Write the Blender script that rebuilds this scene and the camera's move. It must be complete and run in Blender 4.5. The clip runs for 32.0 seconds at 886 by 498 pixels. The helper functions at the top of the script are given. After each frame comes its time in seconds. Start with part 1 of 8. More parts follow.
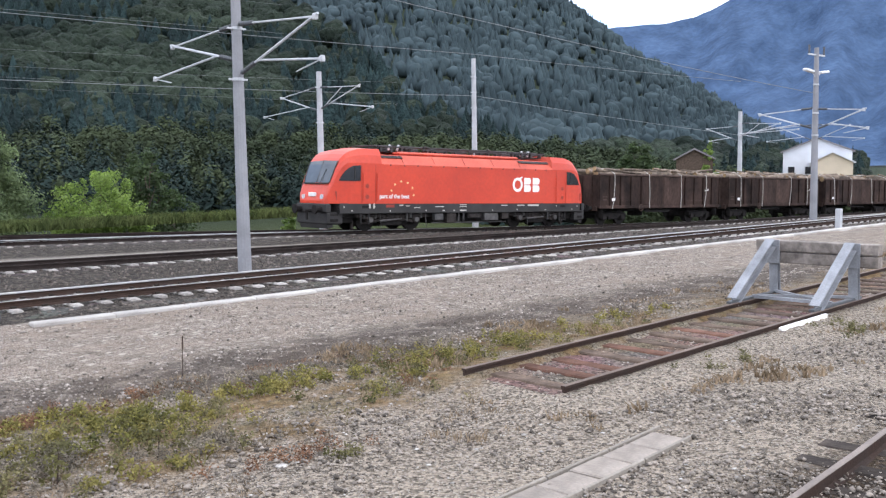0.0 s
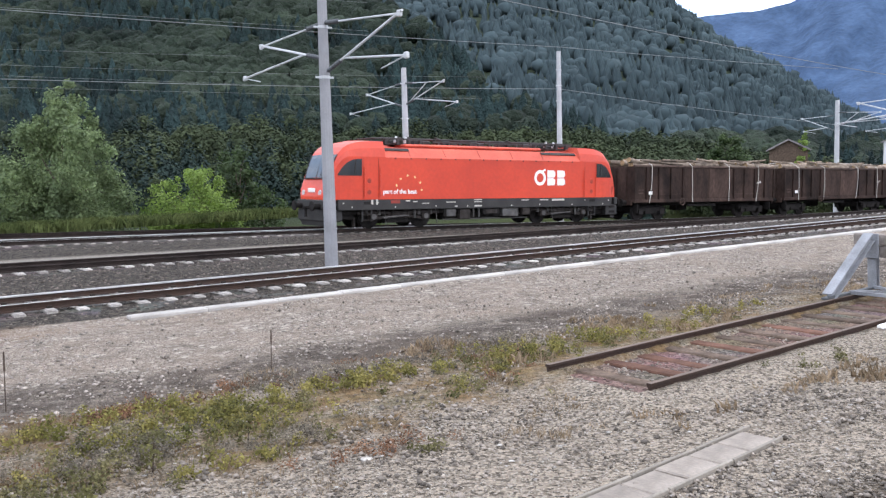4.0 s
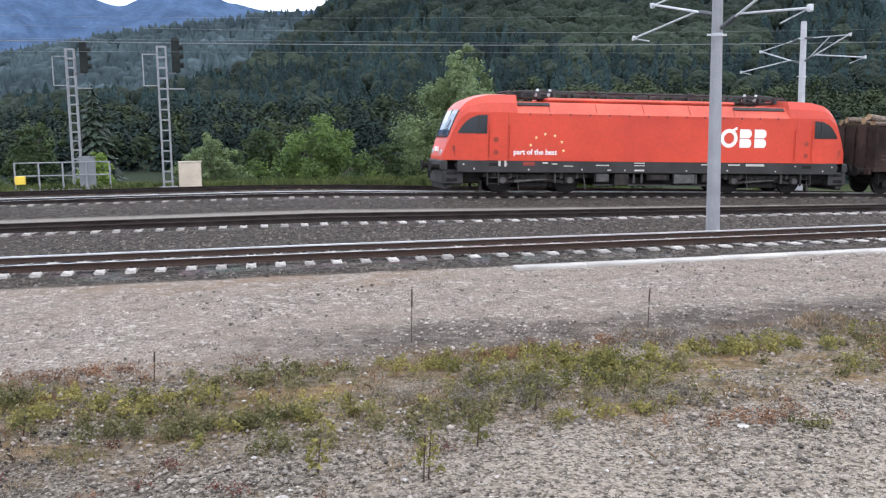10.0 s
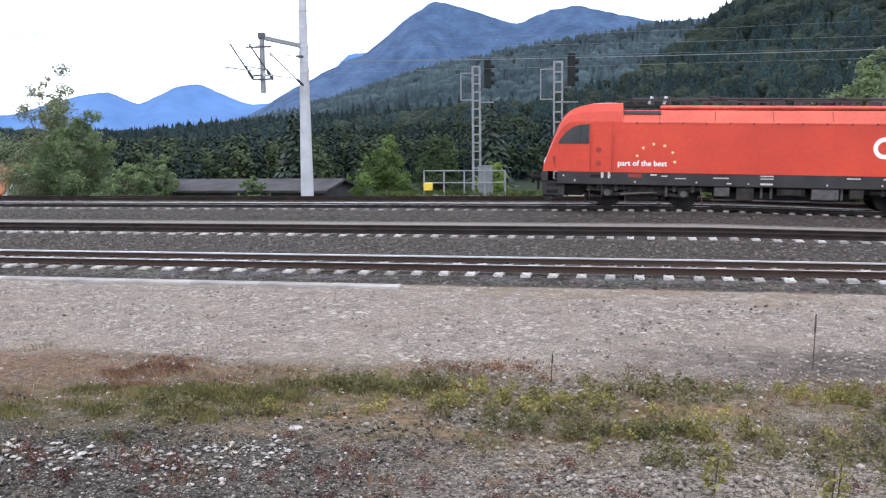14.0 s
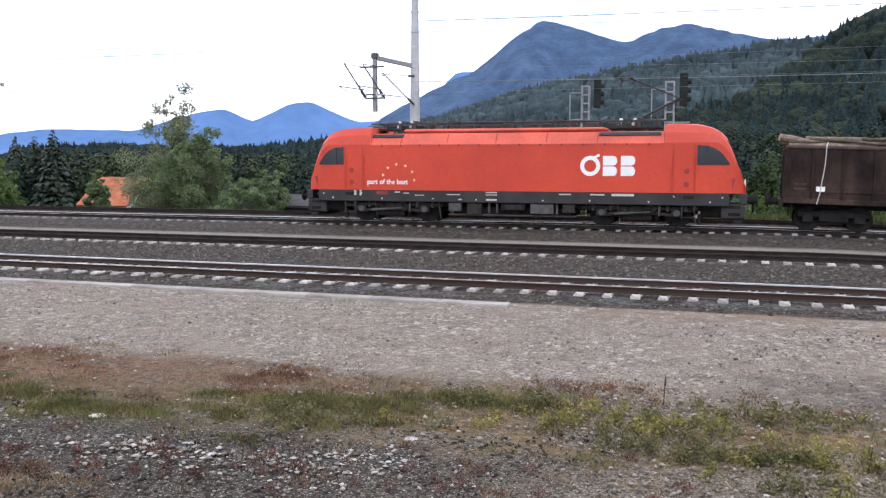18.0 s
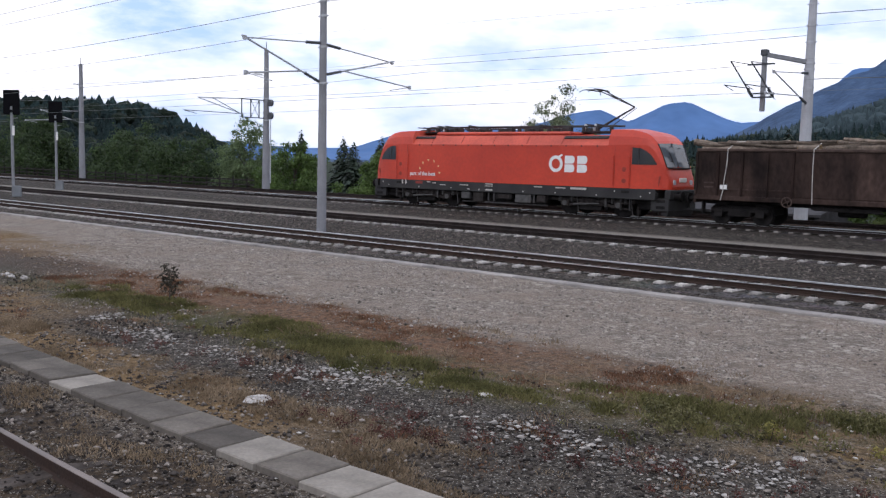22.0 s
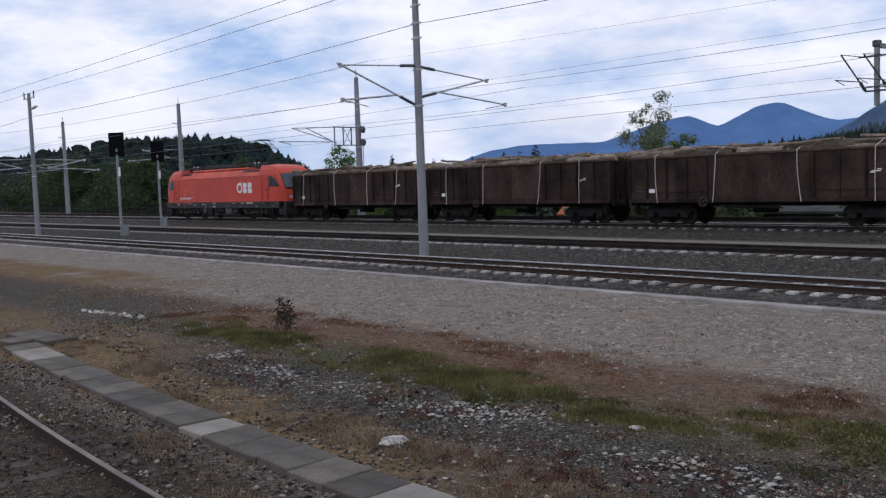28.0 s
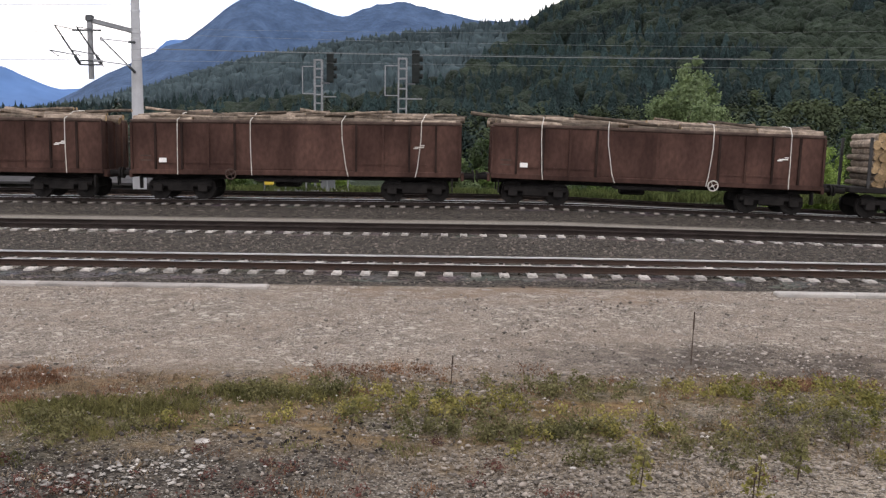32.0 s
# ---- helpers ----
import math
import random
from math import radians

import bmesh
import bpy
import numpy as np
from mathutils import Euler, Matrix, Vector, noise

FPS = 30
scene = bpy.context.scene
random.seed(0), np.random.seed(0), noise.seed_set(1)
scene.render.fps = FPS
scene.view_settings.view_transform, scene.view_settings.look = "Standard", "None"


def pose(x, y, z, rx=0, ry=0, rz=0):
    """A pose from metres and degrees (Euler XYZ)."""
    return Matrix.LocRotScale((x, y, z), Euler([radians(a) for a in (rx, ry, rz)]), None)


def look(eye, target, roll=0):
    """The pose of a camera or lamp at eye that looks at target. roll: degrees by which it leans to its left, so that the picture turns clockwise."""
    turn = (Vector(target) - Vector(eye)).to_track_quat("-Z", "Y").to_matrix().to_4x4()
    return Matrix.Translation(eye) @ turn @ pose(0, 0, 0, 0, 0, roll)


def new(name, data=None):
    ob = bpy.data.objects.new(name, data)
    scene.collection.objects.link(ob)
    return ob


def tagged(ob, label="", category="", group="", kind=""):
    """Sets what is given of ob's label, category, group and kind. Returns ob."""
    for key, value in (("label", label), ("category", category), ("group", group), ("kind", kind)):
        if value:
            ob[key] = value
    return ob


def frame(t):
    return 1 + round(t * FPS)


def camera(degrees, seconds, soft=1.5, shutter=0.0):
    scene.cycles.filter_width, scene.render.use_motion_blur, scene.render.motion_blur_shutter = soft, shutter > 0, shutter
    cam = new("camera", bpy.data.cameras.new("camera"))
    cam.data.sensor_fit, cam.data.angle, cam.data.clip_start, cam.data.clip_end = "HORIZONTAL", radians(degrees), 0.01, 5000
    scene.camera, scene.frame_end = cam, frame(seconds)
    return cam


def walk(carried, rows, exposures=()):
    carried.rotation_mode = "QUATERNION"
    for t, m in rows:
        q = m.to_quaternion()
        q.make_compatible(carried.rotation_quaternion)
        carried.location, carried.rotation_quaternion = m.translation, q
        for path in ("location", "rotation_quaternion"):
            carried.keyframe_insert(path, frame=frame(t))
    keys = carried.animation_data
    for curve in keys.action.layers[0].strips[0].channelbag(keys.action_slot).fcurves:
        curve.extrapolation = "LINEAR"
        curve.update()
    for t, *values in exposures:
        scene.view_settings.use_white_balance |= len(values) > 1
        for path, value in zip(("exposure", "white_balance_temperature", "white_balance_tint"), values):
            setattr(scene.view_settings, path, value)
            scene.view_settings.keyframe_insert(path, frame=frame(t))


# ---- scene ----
cam = camera(52.0, 32.0, soft=1.3)
PATH = [
    (0, (4.923, -0.509, 2.709), (6.223, 0.999, 2.531), -0.9),
    (0.5, (4.965, -0.471, 2.693), (6.275, 1.027, 2.492), -1.3),
    (1, (4.968, -0.472, 2.703), (6.278, 1.029, 2.524), -1.4),
    (1.5, (4.944, -0.472, 2.709), (6.252, 1.03, 2.526), -1.2),
    (2, (4.946, -0.48, 2.695), (6.225, 1.046, 2.51), -0.7),
    (2.5, (4.922, -0.472, 2.712), (6.166, 1.08, 2.507), -1.3),
    (3, (4.906, -0.494, 2.725), (6.082, 1.112, 2.53), -1.4),
    (3.5, (4.943, -0.508, 2.729), (6.1, 1.112, 2.542), -1.4),
    (5.5, (4.894, -0.588, 2.674), (6.006, 1.063, 2.479), -1.7),
    (6, (4.875, -0.59, 2.665), (5.93, 1.095, 2.45), -1.0),
    (6.5, (4.842, -0.628, 2.687), (5.823, 1.1, 2.456), -1.9),
    (7, (4.863, -0.659, 2.704), (5.804, 1.09, 2.468), -2.7),
    (7.5, (4.901, -0.687, 2.71), (5.818, 1.075, 2.475), -2.5),
    (8, (4.91, -0.711, 2.72), (5.787, 1.073, 2.503), -3.0),
    (8.5, (4.852, -0.717, 2.72), (5.609, 1.121, 2.499), -2.8),
    (9, (4.84, -0.673, 2.725), (5.474, 1.212, 2.516), -2.3),
    (9.5, (4.795, -0.678, 2.729), (5.285, 1.249, 2.519), -1.2),
    (10, (4.763, -0.678, 2.722), (5.171, 1.264, 2.467), -0.9),
    (10.5, (4.73, -0.659, 2.722), (5.19, 1.268, 2.45), 0.3),
    (11, (4.693, -0.655, 2.736), (5.104, 1.282, 2.46), 0.5),
    (11.5, (4.66, -0.65, 2.724), (4.918, 1.314, 2.451), 0.4),
    (12, (4.627, -0.684, 2.726), (4.75, 1.295, 2.465), 0.2),
    (12.5, (4.592, -0.721, 2.741), (4.609, 1.264, 2.499), 0.1),
    (13, (4.503, -0.788, 2.758), (4.351, 1.19, 2.498), 0.1),
    (13.5, (4.542, -0.827, 2.777), (4.146, 1.12, 2.552), -0.9),
    (15.5, (4.387, -1.007, 2.772), (3.973, 0.937, 2.552), -0.1),
    (16, (4.407, -1.05, 2.781), (3.887, 0.868, 2.553), 0.1),
    (16.5, (4.415, -1.077, 2.787), (3.821, 0.823, 2.597), 0.1),
    (17, (4.432, -1.079, 2.771), (3.832, 0.814, 2.531), 0.2),
    (17.5, (4.42, -1.072, 2.794), (3.84, 0.828, 2.565), 0.5),
    (18, (4.426, -1.094, 2.8), (3.802, 0.798, 2.619), 0.1),
    (18.5, (4.437, -1.129, 2.784), (3.758, 0.746, 2.636), 0.5),
    (19, (4.461, -1.152, 2.781), (3.665, 0.677, 2.634), -0.4),
    (19.5, (4.446, -1.151, 2.786), (3.505, 0.606, 2.615), -0.4),
    (20, (4.453, -1.113, 2.802), (3.438, 0.602, 2.636), -0.3),
    (20.5, (4.345, -1.136, 2.796), (3.31, 0.568, 2.634), -0.5),
    (21, (4.272, -1.185, 2.794), (3.12, 0.444, 2.646), 0.2),
    (21.5, (4.261, -1.196, 2.786), (3.007, 0.353, 2.619), 0.4),
    (22, (4.254, -1.239, 2.776), (2.942, 0.259, 2.586), 1.3),
    (22.5, (4.244, -1.246, 2.783), (2.901, 0.22, 2.564), 0.5),
    (23, (4.27, -1.247, 2.774), (2.847, 0.145, 2.58), -0.6),
    (23.5, (4.3, -1.267, 2.787), (2.875, 0.122, 2.582), -0.1),
    (24, (4.315, -1.287, 2.792), (2.861, 0.072, 2.593), -0.3),
    (24.5, (4.301, -1.265, 2.786), (2.849, 0.096, 2.591), -0.6),
    (25, (4.253, -1.243, 2.784), (2.841, 0.155, 2.563), 0.8),
    (25.5, (4.106, -1.22, 2.813), (2.607, 0.079, 2.563), 1.3),
    (27.5, (3.588, -1.002, 2.791), (2.076, 0.302, 2.674), -5.6),
    (28, (3.407, -1.068, 2.793), (1.949, 0.293, 2.645), -2.0),
    (28.5, (3.263, -1.097, 2.799), (1.878, 0.337, 2.639), -3.0),
    (29, (3.18, -1.089, 2.773), (1.864, 0.407, 2.6), -0.8),
    (29.5, (3.167, -1.133, 2.788), (1.854, 0.367, 2.617), 0.2),
    (30, (3.167, -1.19, 2.778), (1.778, 0.241, 2.616), 0.7),
    (30.5, (3.192, -1.164, 2.758), (1.7, 0.157, 2.582), 0.6),
    (31, (3.233, -1.082, 2.761), (1.976, 0.451, 2.497), 2.8),
    (31.5, (3.395, -0.967, 2.804), (2.549, 0.826, 2.536), -0.0),
    (32, (3.619, -0.835, 2.854), (3.594, 1.151, 2.62), 0.7),
]
EXPOSURES = [(0, 0.12, 6250, 15), (9, 0.13, 6200, 14), (13, 0.1, 6100, 14), (16, -0.07, 6200, 16), (18, -0.18, 6250, 16), (19, -0.62, 6300, 16), (21, -0.84, 6250, 17), (23, -1.02, 6150, 17), (25, -1.05, 6150, 17), (28, -1.42, 6000, 16), (29, -1.42, 6450, 17), (31, -1.42, 6700, 17), (31.5, -0.95, 6700, 17), (32, -0.42, 6950, 17)]
walk(cam, [(t, look(eye, target, roll)) for t, eye, target, roll in PATH], EXPOSURES)

# ---- light, sky, exposure ----
world = bpy.data.worlds.new("sky")
scene.world = world
world.use_nodes = True
wn, wl = world.node_tree.nodes, world.node_tree.links
wn.clear()
w_out = wn.new("ShaderNodeOutputWorld")
w_bg = wn.new("ShaderNodeBackground")
w_sky = wn.new("ShaderNodeTexSky")
w_sky.sky_type, w_sky.sun_disc = "NISHITA", False
w_sky.sun_elevation, w_sky.sun_rotation = radians(48), radians(205)
w_sky.air_density, w_sky.dust_density = 1.0, 2.0
w_co = wn.new("ShaderNodeTexCoord")
w_map = wn.new("ShaderNodeMapping")
w_map.inputs["Scale"].default_value = (1.6, 1.6, 5.0)
w_map.inputs["Location"].default_value = (0.55, -0.3, 0.2)
w_no = wn.new("ShaderNodeTexNoise")
w_no.inputs["Scale"].default_value, w_no.inputs["Detail"].default_value, w_no.inputs["Roughness"].default_value = 2.2, 9.0, 0.62
w_ramp = wn.new("ShaderNodeValToRGB")
w_ramp.color_ramp.elements[0].position, w_ramp.color_ramp.elements[1].position = 0.345, 0.555
w_cl = wn.new("ShaderNodeValToRGB")
w_cl.color_ramp.elements[0].color, w_cl.color_ramp.elements[1].color = (15.5, 16.0, 17.0, 1), (20.0, 20.0, 20.0, 1)
w_cl.color_ramp.elements[0].position, w_cl.color_ramp.elements[1].position = 0.3, 0.62
w_no2 = wn.new("ShaderNodeTexNoise")
w_no2.inputs["Scale"].default_value, w_no2.inputs["Detail"].default_value = 3.5, 6.0
w_mix = wn.new("ShaderNodeMixRGB")
w_bg.inputs["Strength"].default_value = 0.13
wl.new(w_co.outputs["Generated"], w_map.inputs["Vector"])
wl.new(w_map.outputs["Vector"], w_no.inputs["Vector"])
wl.new(w_map.outputs["Vector"], w_no2.inputs["Vector"])
wl.new(w_no.outputs["Fac"], w_ramp.inputs["Fac"])
wl.new(w_no2.outputs["Fac"], w_cl.inputs["Fac"])
wl.new(w_ramp.outputs["Color"], w_mix.inputs["Fac"])
w_veil = wn.new("ShaderNodeMixRGB")
w_veil.inputs["Fac"].default_value, w_veil.inputs["Color2"].default_value = 0.8, (9.0, 12.8, 18.5, 1)
wl.new(w_sky.outputs["Color"], w_veil.inputs["Color1"])
wl.new(w_veil.outputs["Color"], w_mix.inputs["Color1"])
wl.new(w_cl.outputs["Color"], w_mix.inputs["Color2"])
wl.new(w_mix.outputs["Color"], w_bg.inputs["Color"])
wl.new(w_bg.outputs["Background"], w_out.inputs["Surface"])

sun_data = bpy.data.lights.new("sun", "SUN")
sun_data.energy, sun_data.angle, sun_data.color = 0.7, radians(14), (1.0, 0.96, 0.9)
sun = new("sun", sun_data)
sun.matrix_world = look((20, -60, 80), (0, 20, 0))
scene.view_settings.exposure = 0.0


# ---- materials ----
def material(name, colour, rough=0.7, vary=0.25, scale=4.0, bump=0.2, metal=0.0, second=None, fine=40.0, each=0.0, island=0.0, streak=1.0, thin=0.0, relief=0.02):
    """A worn surface: two scales of noise tint the colour and lift the relief."""
    m = bpy.data.materials.new(name)
    m.use_nodes = True
    n, l = m.node_tree.nodes, m.node_tree.links
    p = n["Principled BSDF"]
    p.inputs["Roughness"].default_value, p.inputs["Metallic"].default_value = rough, metal
    if rough >= 0.8:
        p.inputs["Specular IOR Level"].default_value = 0.12
    co = n.new("ShaderNodeTexCoord")
    mp = n.new("ShaderNodeMapping")
    mp.inputs["Scale"].default_value = (1, 1, streak)
    l.new(co.outputs["Object"], mp.inputs["Vector"])
    big, small = n.new("ShaderNodeTexNoise"), n.new("ShaderNodeTexNoise")
    big.inputs["Scale"].default_value, big.inputs["Detail"].default_value = scale, 5
    small.inputs["Scale"].default_value, small.inputs["Detail"].default_value = fine, 4
    l.new(mp.outputs["Vector"], big.inputs["Vector"])
    l.new(mp.outputs["Vector"], small.inputs["Vector"])
    ramp = n.new("ShaderNodeValToRGB")
    dark = [c * (1 - vary) for c in colour]
    lite = second or [min(1, c * (1 + vary)) for c in colour]
    ramp.color_ramp.elements[0].position, ramp.color_ramp.elements[1].position = 0.32, 0.68
    ramp.color_ramp.elements[0].color, ramp.color_ramp.elements[1].color = (*dark, 1), (*lite, 1)
    l.new(big.outputs["Fac"], ramp.inputs["Fac"])
    hsv = n.new("ShaderNodeHueSaturation")
    l.new(ramp.outputs["Color"], hsv.inputs["Color"])
    val = n.new("ShaderNodeMapRange")
    val.inputs["From Min"].default_value, val.inputs["From Max"].default_value = 0.25, 0.75
    val.inputs["To Min"].default_value, val.inputs["To Max"].default_value = 1 - vary * 0.7, 1 + vary * 0.7
    l.new(small.outputs["Fac"], val.inputs["Value"])
    last = val.outputs["Result"]
    for amount, kind, socket in ((each, "ShaderNodeObjectInfo", "Random"), (island, "ShaderNodeNewGeometry", "Random Per Island")):
        if amount:
            info, rng, mul = n.new(kind), n.new("ShaderNodeMapRange"), n.new("ShaderNodeMath")
            rng.inputs["To Min"].default_value, rng.inputs["To Max"].default_value = 1 - amount, 1 + amount
            mul.operation = "MULTIPLY"
            l.new(info.outputs[socket], rng.inputs["Value"])
            l.new(rng.outputs["Result"], mul.inputs[0])
            l.new(last, mul.inputs[1])
            last = mul.outputs[0]
    l.new(last, hsv.inputs["Value"])
    l.new(hsv.outputs["Color"], p.inputs["Base Color"])
    if thin:
        tr, mx = n.new("ShaderNodeBsdfTranslucent"), n.new("ShaderNodeMixShader")
        mx.inputs["Fac"].default_value = thin
        l.new(hsv.outputs["Color"], tr.inputs["Color"])
        l.new(p.outputs[0], mx.inputs[1])
        l.new(tr.outputs[0], mx.inputs[2])
        l.new(mx.outputs[0], n["Material Output"].inputs["Surface"])
    if bump:
        b = n.new("ShaderNodeBump")
        b.inputs["Strength"].default_value, b.inputs["Distance"].default_value = bump, relief
        l.new(small.outputs["Fac"], b.inputs["Height"])
        l.new(b.outputs["Normal"], p.inputs["Normal"])
    return m


ORANGE = material("red_orange_paint", (0.53, 0.038, 0.0115), 0.42, 0.14, 0.4, 0.02, second=(0.60, 0.050, 0.0155), fine=6)
ROOF_RED = material("weathered_red_roof_paint", (0.55, 0.085, 0.048), 0.65, 0.2, 0.7, 0.03, fine=9)
SKIRT = material("dark_grey_frame_paint", (0.024, 0.022, 0.0205), 0.75, 0.35, 1.2, 0.1)
SOOT_BROWN = material("brake_dust_brown_steel", (0.034, 0.029, 0.026), 0.8, 0.45, 4, 0.2)
GRIME_GREY = material("grimy_grey_casing", (0.066, 0.062, 0.058), 0.7, 0.4, 3, 0.1)
# darker red of seams and plates, also painted as shade in the footholds
DARK_RED = material("dark_red_seams_and_shade", (0.25, 0.028, 0.014), 0.6, 0.2, 3, 0.05)
BOGIE = material("grimy_black_steel", (0.018, 0.016, 0.015), 0.85, 0.4, 3, 0.2)
ROOF_GEAR = material("sooty_roof_equipment", (0.032, 0.027, 0.026), 0.7, 0.4, 3, 0.2)
GLASS = material("dark_window_glass", (0.008, 0.009, 0.011), 0.12, 0.1, 2, 0.0)
CAB_GLASS = material("windscreen_glass", (0.045, 0.055, 0.065), 0.05, 0.2, 1.5, 0.0)
WHITE = material("white_lettering", (0.78, 0.76, 0.72), 0.6, 0.06, 3, 0.0)
YELLOW = material("yellow_star_paint", (0.75, 0.62, 0.28), 0.6, 0.06, 3, 0.0)
INSUL = material("white_ceramic_insulator", (0.6, 0.6, 0.6), 0.3, 0.08, 4, 0.0)
WAGON = material("rust_brown_wagon_steel", (0.028, 0.0195, 0.017), 0.85, 0.45, 0.9, 0.15, second=(0.061, 0.039, 0.031), fine=7, each=0.25, streak=0.55)
WAGON_RED = material("red_brown_wagon_steel", (0.050, 0.0255, 0.0205), 0.82, 0.38, 0.8, 0.15, second=(0.092, 0.049, 0.038), fine=7, each=0.2, streak=0.55)
# darker than the walls: rib shadow as well as grime put into the colour
WAGON_RIB = material("shadowed_grimy_wagon_rib", (0.027, 0.0165, 0.0135), 0.85, 0.4, 2.0, 0.2, streak=0.4)
WAGON_RIM = material("worn_wagon_rim", (0.075, 0.052, 0.042), 0.8, 0.3, 3, 0.2)
LOG_BARK = material("pale_bark_log", (0.165, 0.13, 0.10), 0.9, 0.5, 3, 0.4, each=0.6, fine=18)
LOG_END = material("fresh_cut_log_wood", (0.26, 0.18, 0.10), 0.85, 0.4, 5, 0.3, each=0.4)
STRAP = material("pale_load_strap", (0.5, 0.47, 0.42), 0.8, 0.2, 4, 0.05)
RAIL_TOP = material("polished_rail_steel", (0.58, 0.57, 0.555), 0.28, 0.15, 2, 0.02, metal=0.85)
RAIL_TAN = material("reddish_brown_rail", (0.080, 0.049, 0.036), 0.85, 0.4, 3, 0.2, second=(0.042, 0.030, 0.025))
RAIL_RUST = material("brown_rusted_rail", (0.026, 0.0195, 0.017), 0.85, 0.35, 2, 0.2)
RAIL_OLD = material("old_rusty_rail", (0.046, 0.031, 0.024), 0.85, 0.3, 2, 0.3, second=(0.088, 0.058, 0.042))
# head strips of the old rails: wear plus the lit top painted lighter
RAIL_BROWN = material("lit_rusty_rail_head", (0.125, 0.088, 0.066), 0.75, 0.3, 1.5, 0.15)
RAIL_WORN_LIT = material("lit_worn_rail_head", (0.17, 0.135, 0.11), 0.55, 0.3, 1.5, 0.1, metal=0.25)
SLEEPER = material("pale_concrete_sleeper", (0.40, 0.37, 0.335), 0.9, 0.4, 5, 0.3, each=0.3)
SLEEPER_DARK = material("stained_concrete_sleeper", (0.20, 0.18, 0.16), 0.9, 0.3, 3, 0.3, each=0.25)
WOOD_OLD = material("weathered_tie_wood", (0.11, 0.08, 0.06), 0.92, 0.4, 4, 0.6, each=0.35, fine=22)
WOOD_DARK = material("oil_dark_tie_wood", (0.055, 0.045, 0.038), 0.92, 0.4, 4, 0.6, each=0.3, fine=22)
WOOD_RED = material("reddish_tie_wood", (0.125, 0.066, 0.046), 0.92, 0.3, 4, 0.5, each=0.3, fine=22)
FENCE_WOOD = material("blackened_fence_wood", (0.028, 0.025, 0.022), 0.92, 0.35, 4, 0.4)
BEAM_WOOD = material("grey_weathered_beam_wood", (0.23, 0.20, 0.175), 0.92, 0.4, 3, 0.6, fine=16, each=0.15)
CLIP = material("dark_rail_clip", (0.03, 0.025, 0.02), 0.8, 0.2, 6, 0.1)
CONCRETE_MAST = material("grey_concrete_mast", (0.255, 0.255, 0.265), 0.85, 0.14, 1.2, 0.12, fine=26)
CONCRETE_PALE = material("pale_concrete_mast", (0.43, 0.435, 0.445), 0.85, 0.14, 1.2, 0.1, fine=26)
GALV = material("galvanised_steel", (0.46, 0.47, 0.48), 0.5, 0.12, 4, 0.05)
STOP_STEEL = material("grey_painted_stop_steel", (0.225, 0.232, 0.245), 0.65, 0.28, 2.2, 0.08)
DARK_STEEL = material("dark_bracket_steel", (0.07, 0.075, 0.08), 0.6, 0.2, 4, 0.05)
WIRE = material("weathered_wire", (0.16, 0.17, 0.17), 0.6, 0.1, 3, 0.0)
# black of the lattice signal heads, greyed to paint in the haze
SIGNAL_GREY = material("haze_greyed_signal_head", (0.020, 0.023, 0.022), 0.9, 0.25, 3, 0.05)
SIGNAL_BLACK = material("matt_black_signal_board", (0.005, 0.005, 0.006), 0.95, 0.2, 3, 0.05)
EDGE_CON = material("pale_platform_edge_concrete", (0.42, 0.395, 0.36), 0.9, 0.22, 1.6, 0.2, each=0.15)
EDGE_OLD = material("worn_platform_edge_concrete", (0.30, 0.275, 0.25), 0.9, 0.28, 1.6, 0.25, each=0.18)
SLAB = material("grey_trough_slab_concrete", (0.115, 0.10, 0.083), 0.92, 0.25, 2.5, 0.3, each=0.3, fine=30)
SLAB_PALE = material("pale_trough_slab_concrete", (0.26, 0.232, 0.195), 0.92, 0.2, 2.5, 0.25, each=0.1, fine=30)
SLAB_MID = material("weathered_trough_slab_concrete", (0.265, 0.23, 0.195), 0.92, 0.2, 2.5, 0.25, each=0.1, fine=30)
STEEL_MID = material("dull_galvanised_steel", (0.22, 0.225, 0.23), 0.6, 0.15, 4, 0.05)
STONE = material("pale_gravel_stone", (0.225, 0.195, 0.165), 0.92, 0.2, 9, 0.2, island=0.65)
CHIPPING = material("dark_track_chipping", (0.062, 0.053, 0.047), 0.94, 0.25, 9, 0.2, island=0.75)
RUBBLE = material("white_limestone_rubble", (0.31, 0.285, 0.255), 0.92, 0.2, 9, 0.2, island=0.6)
BALLAST = material("brown_grey_ballast_stone", (0.112, 0.095, 0.081), 0.95, 0.25, 9, 0.2, island=0.7)
GRASS = material("olive_green_grass", (0.125, 0.127, 0.048), 0.85, 0.35, 1.2, 0.0, second=(0.235, 0.21, 0.088), island=0.35, thin=0.4)
GRASS_DRY = material("dry_straw_grass", (0.25, 0.18, 0.11), 0.9, 0.3, 1.2, 0.0, second=(0.36, 0.275, 0.185), island=0.35, thin=0.4)
MOSS_RED = material("reddish_dry_sedum", (0.16, 0.082, 0.05), 0.9, 0.35, 1.5, 0.0, second=(0.26, 0.145, 0.085), island=0.35)
MEADOW = material("fresh_bank_grass", (0.065, 0.095, 0.03), 0.85, 0.35, 0.8, 0.0, second=(0.14, 0.165, 0.06), island=0.35, thin=0.4)
WEED = material("yellow_green_weed_leaf", (0.19, 0.19, 0.055), 0.8, 0.35, 1.5, 0.0, second=(0.33, 0.28, 0.095), island=0.4, thin=0.4)
OLIVE_WEED = material("olive_weed_leaf", (0.115, 0.118, 0.047), 0.85, 0.35, 1.5, 0.0, second=(0.21, 0.185, 0.09), island=0.4, thin=0.3)
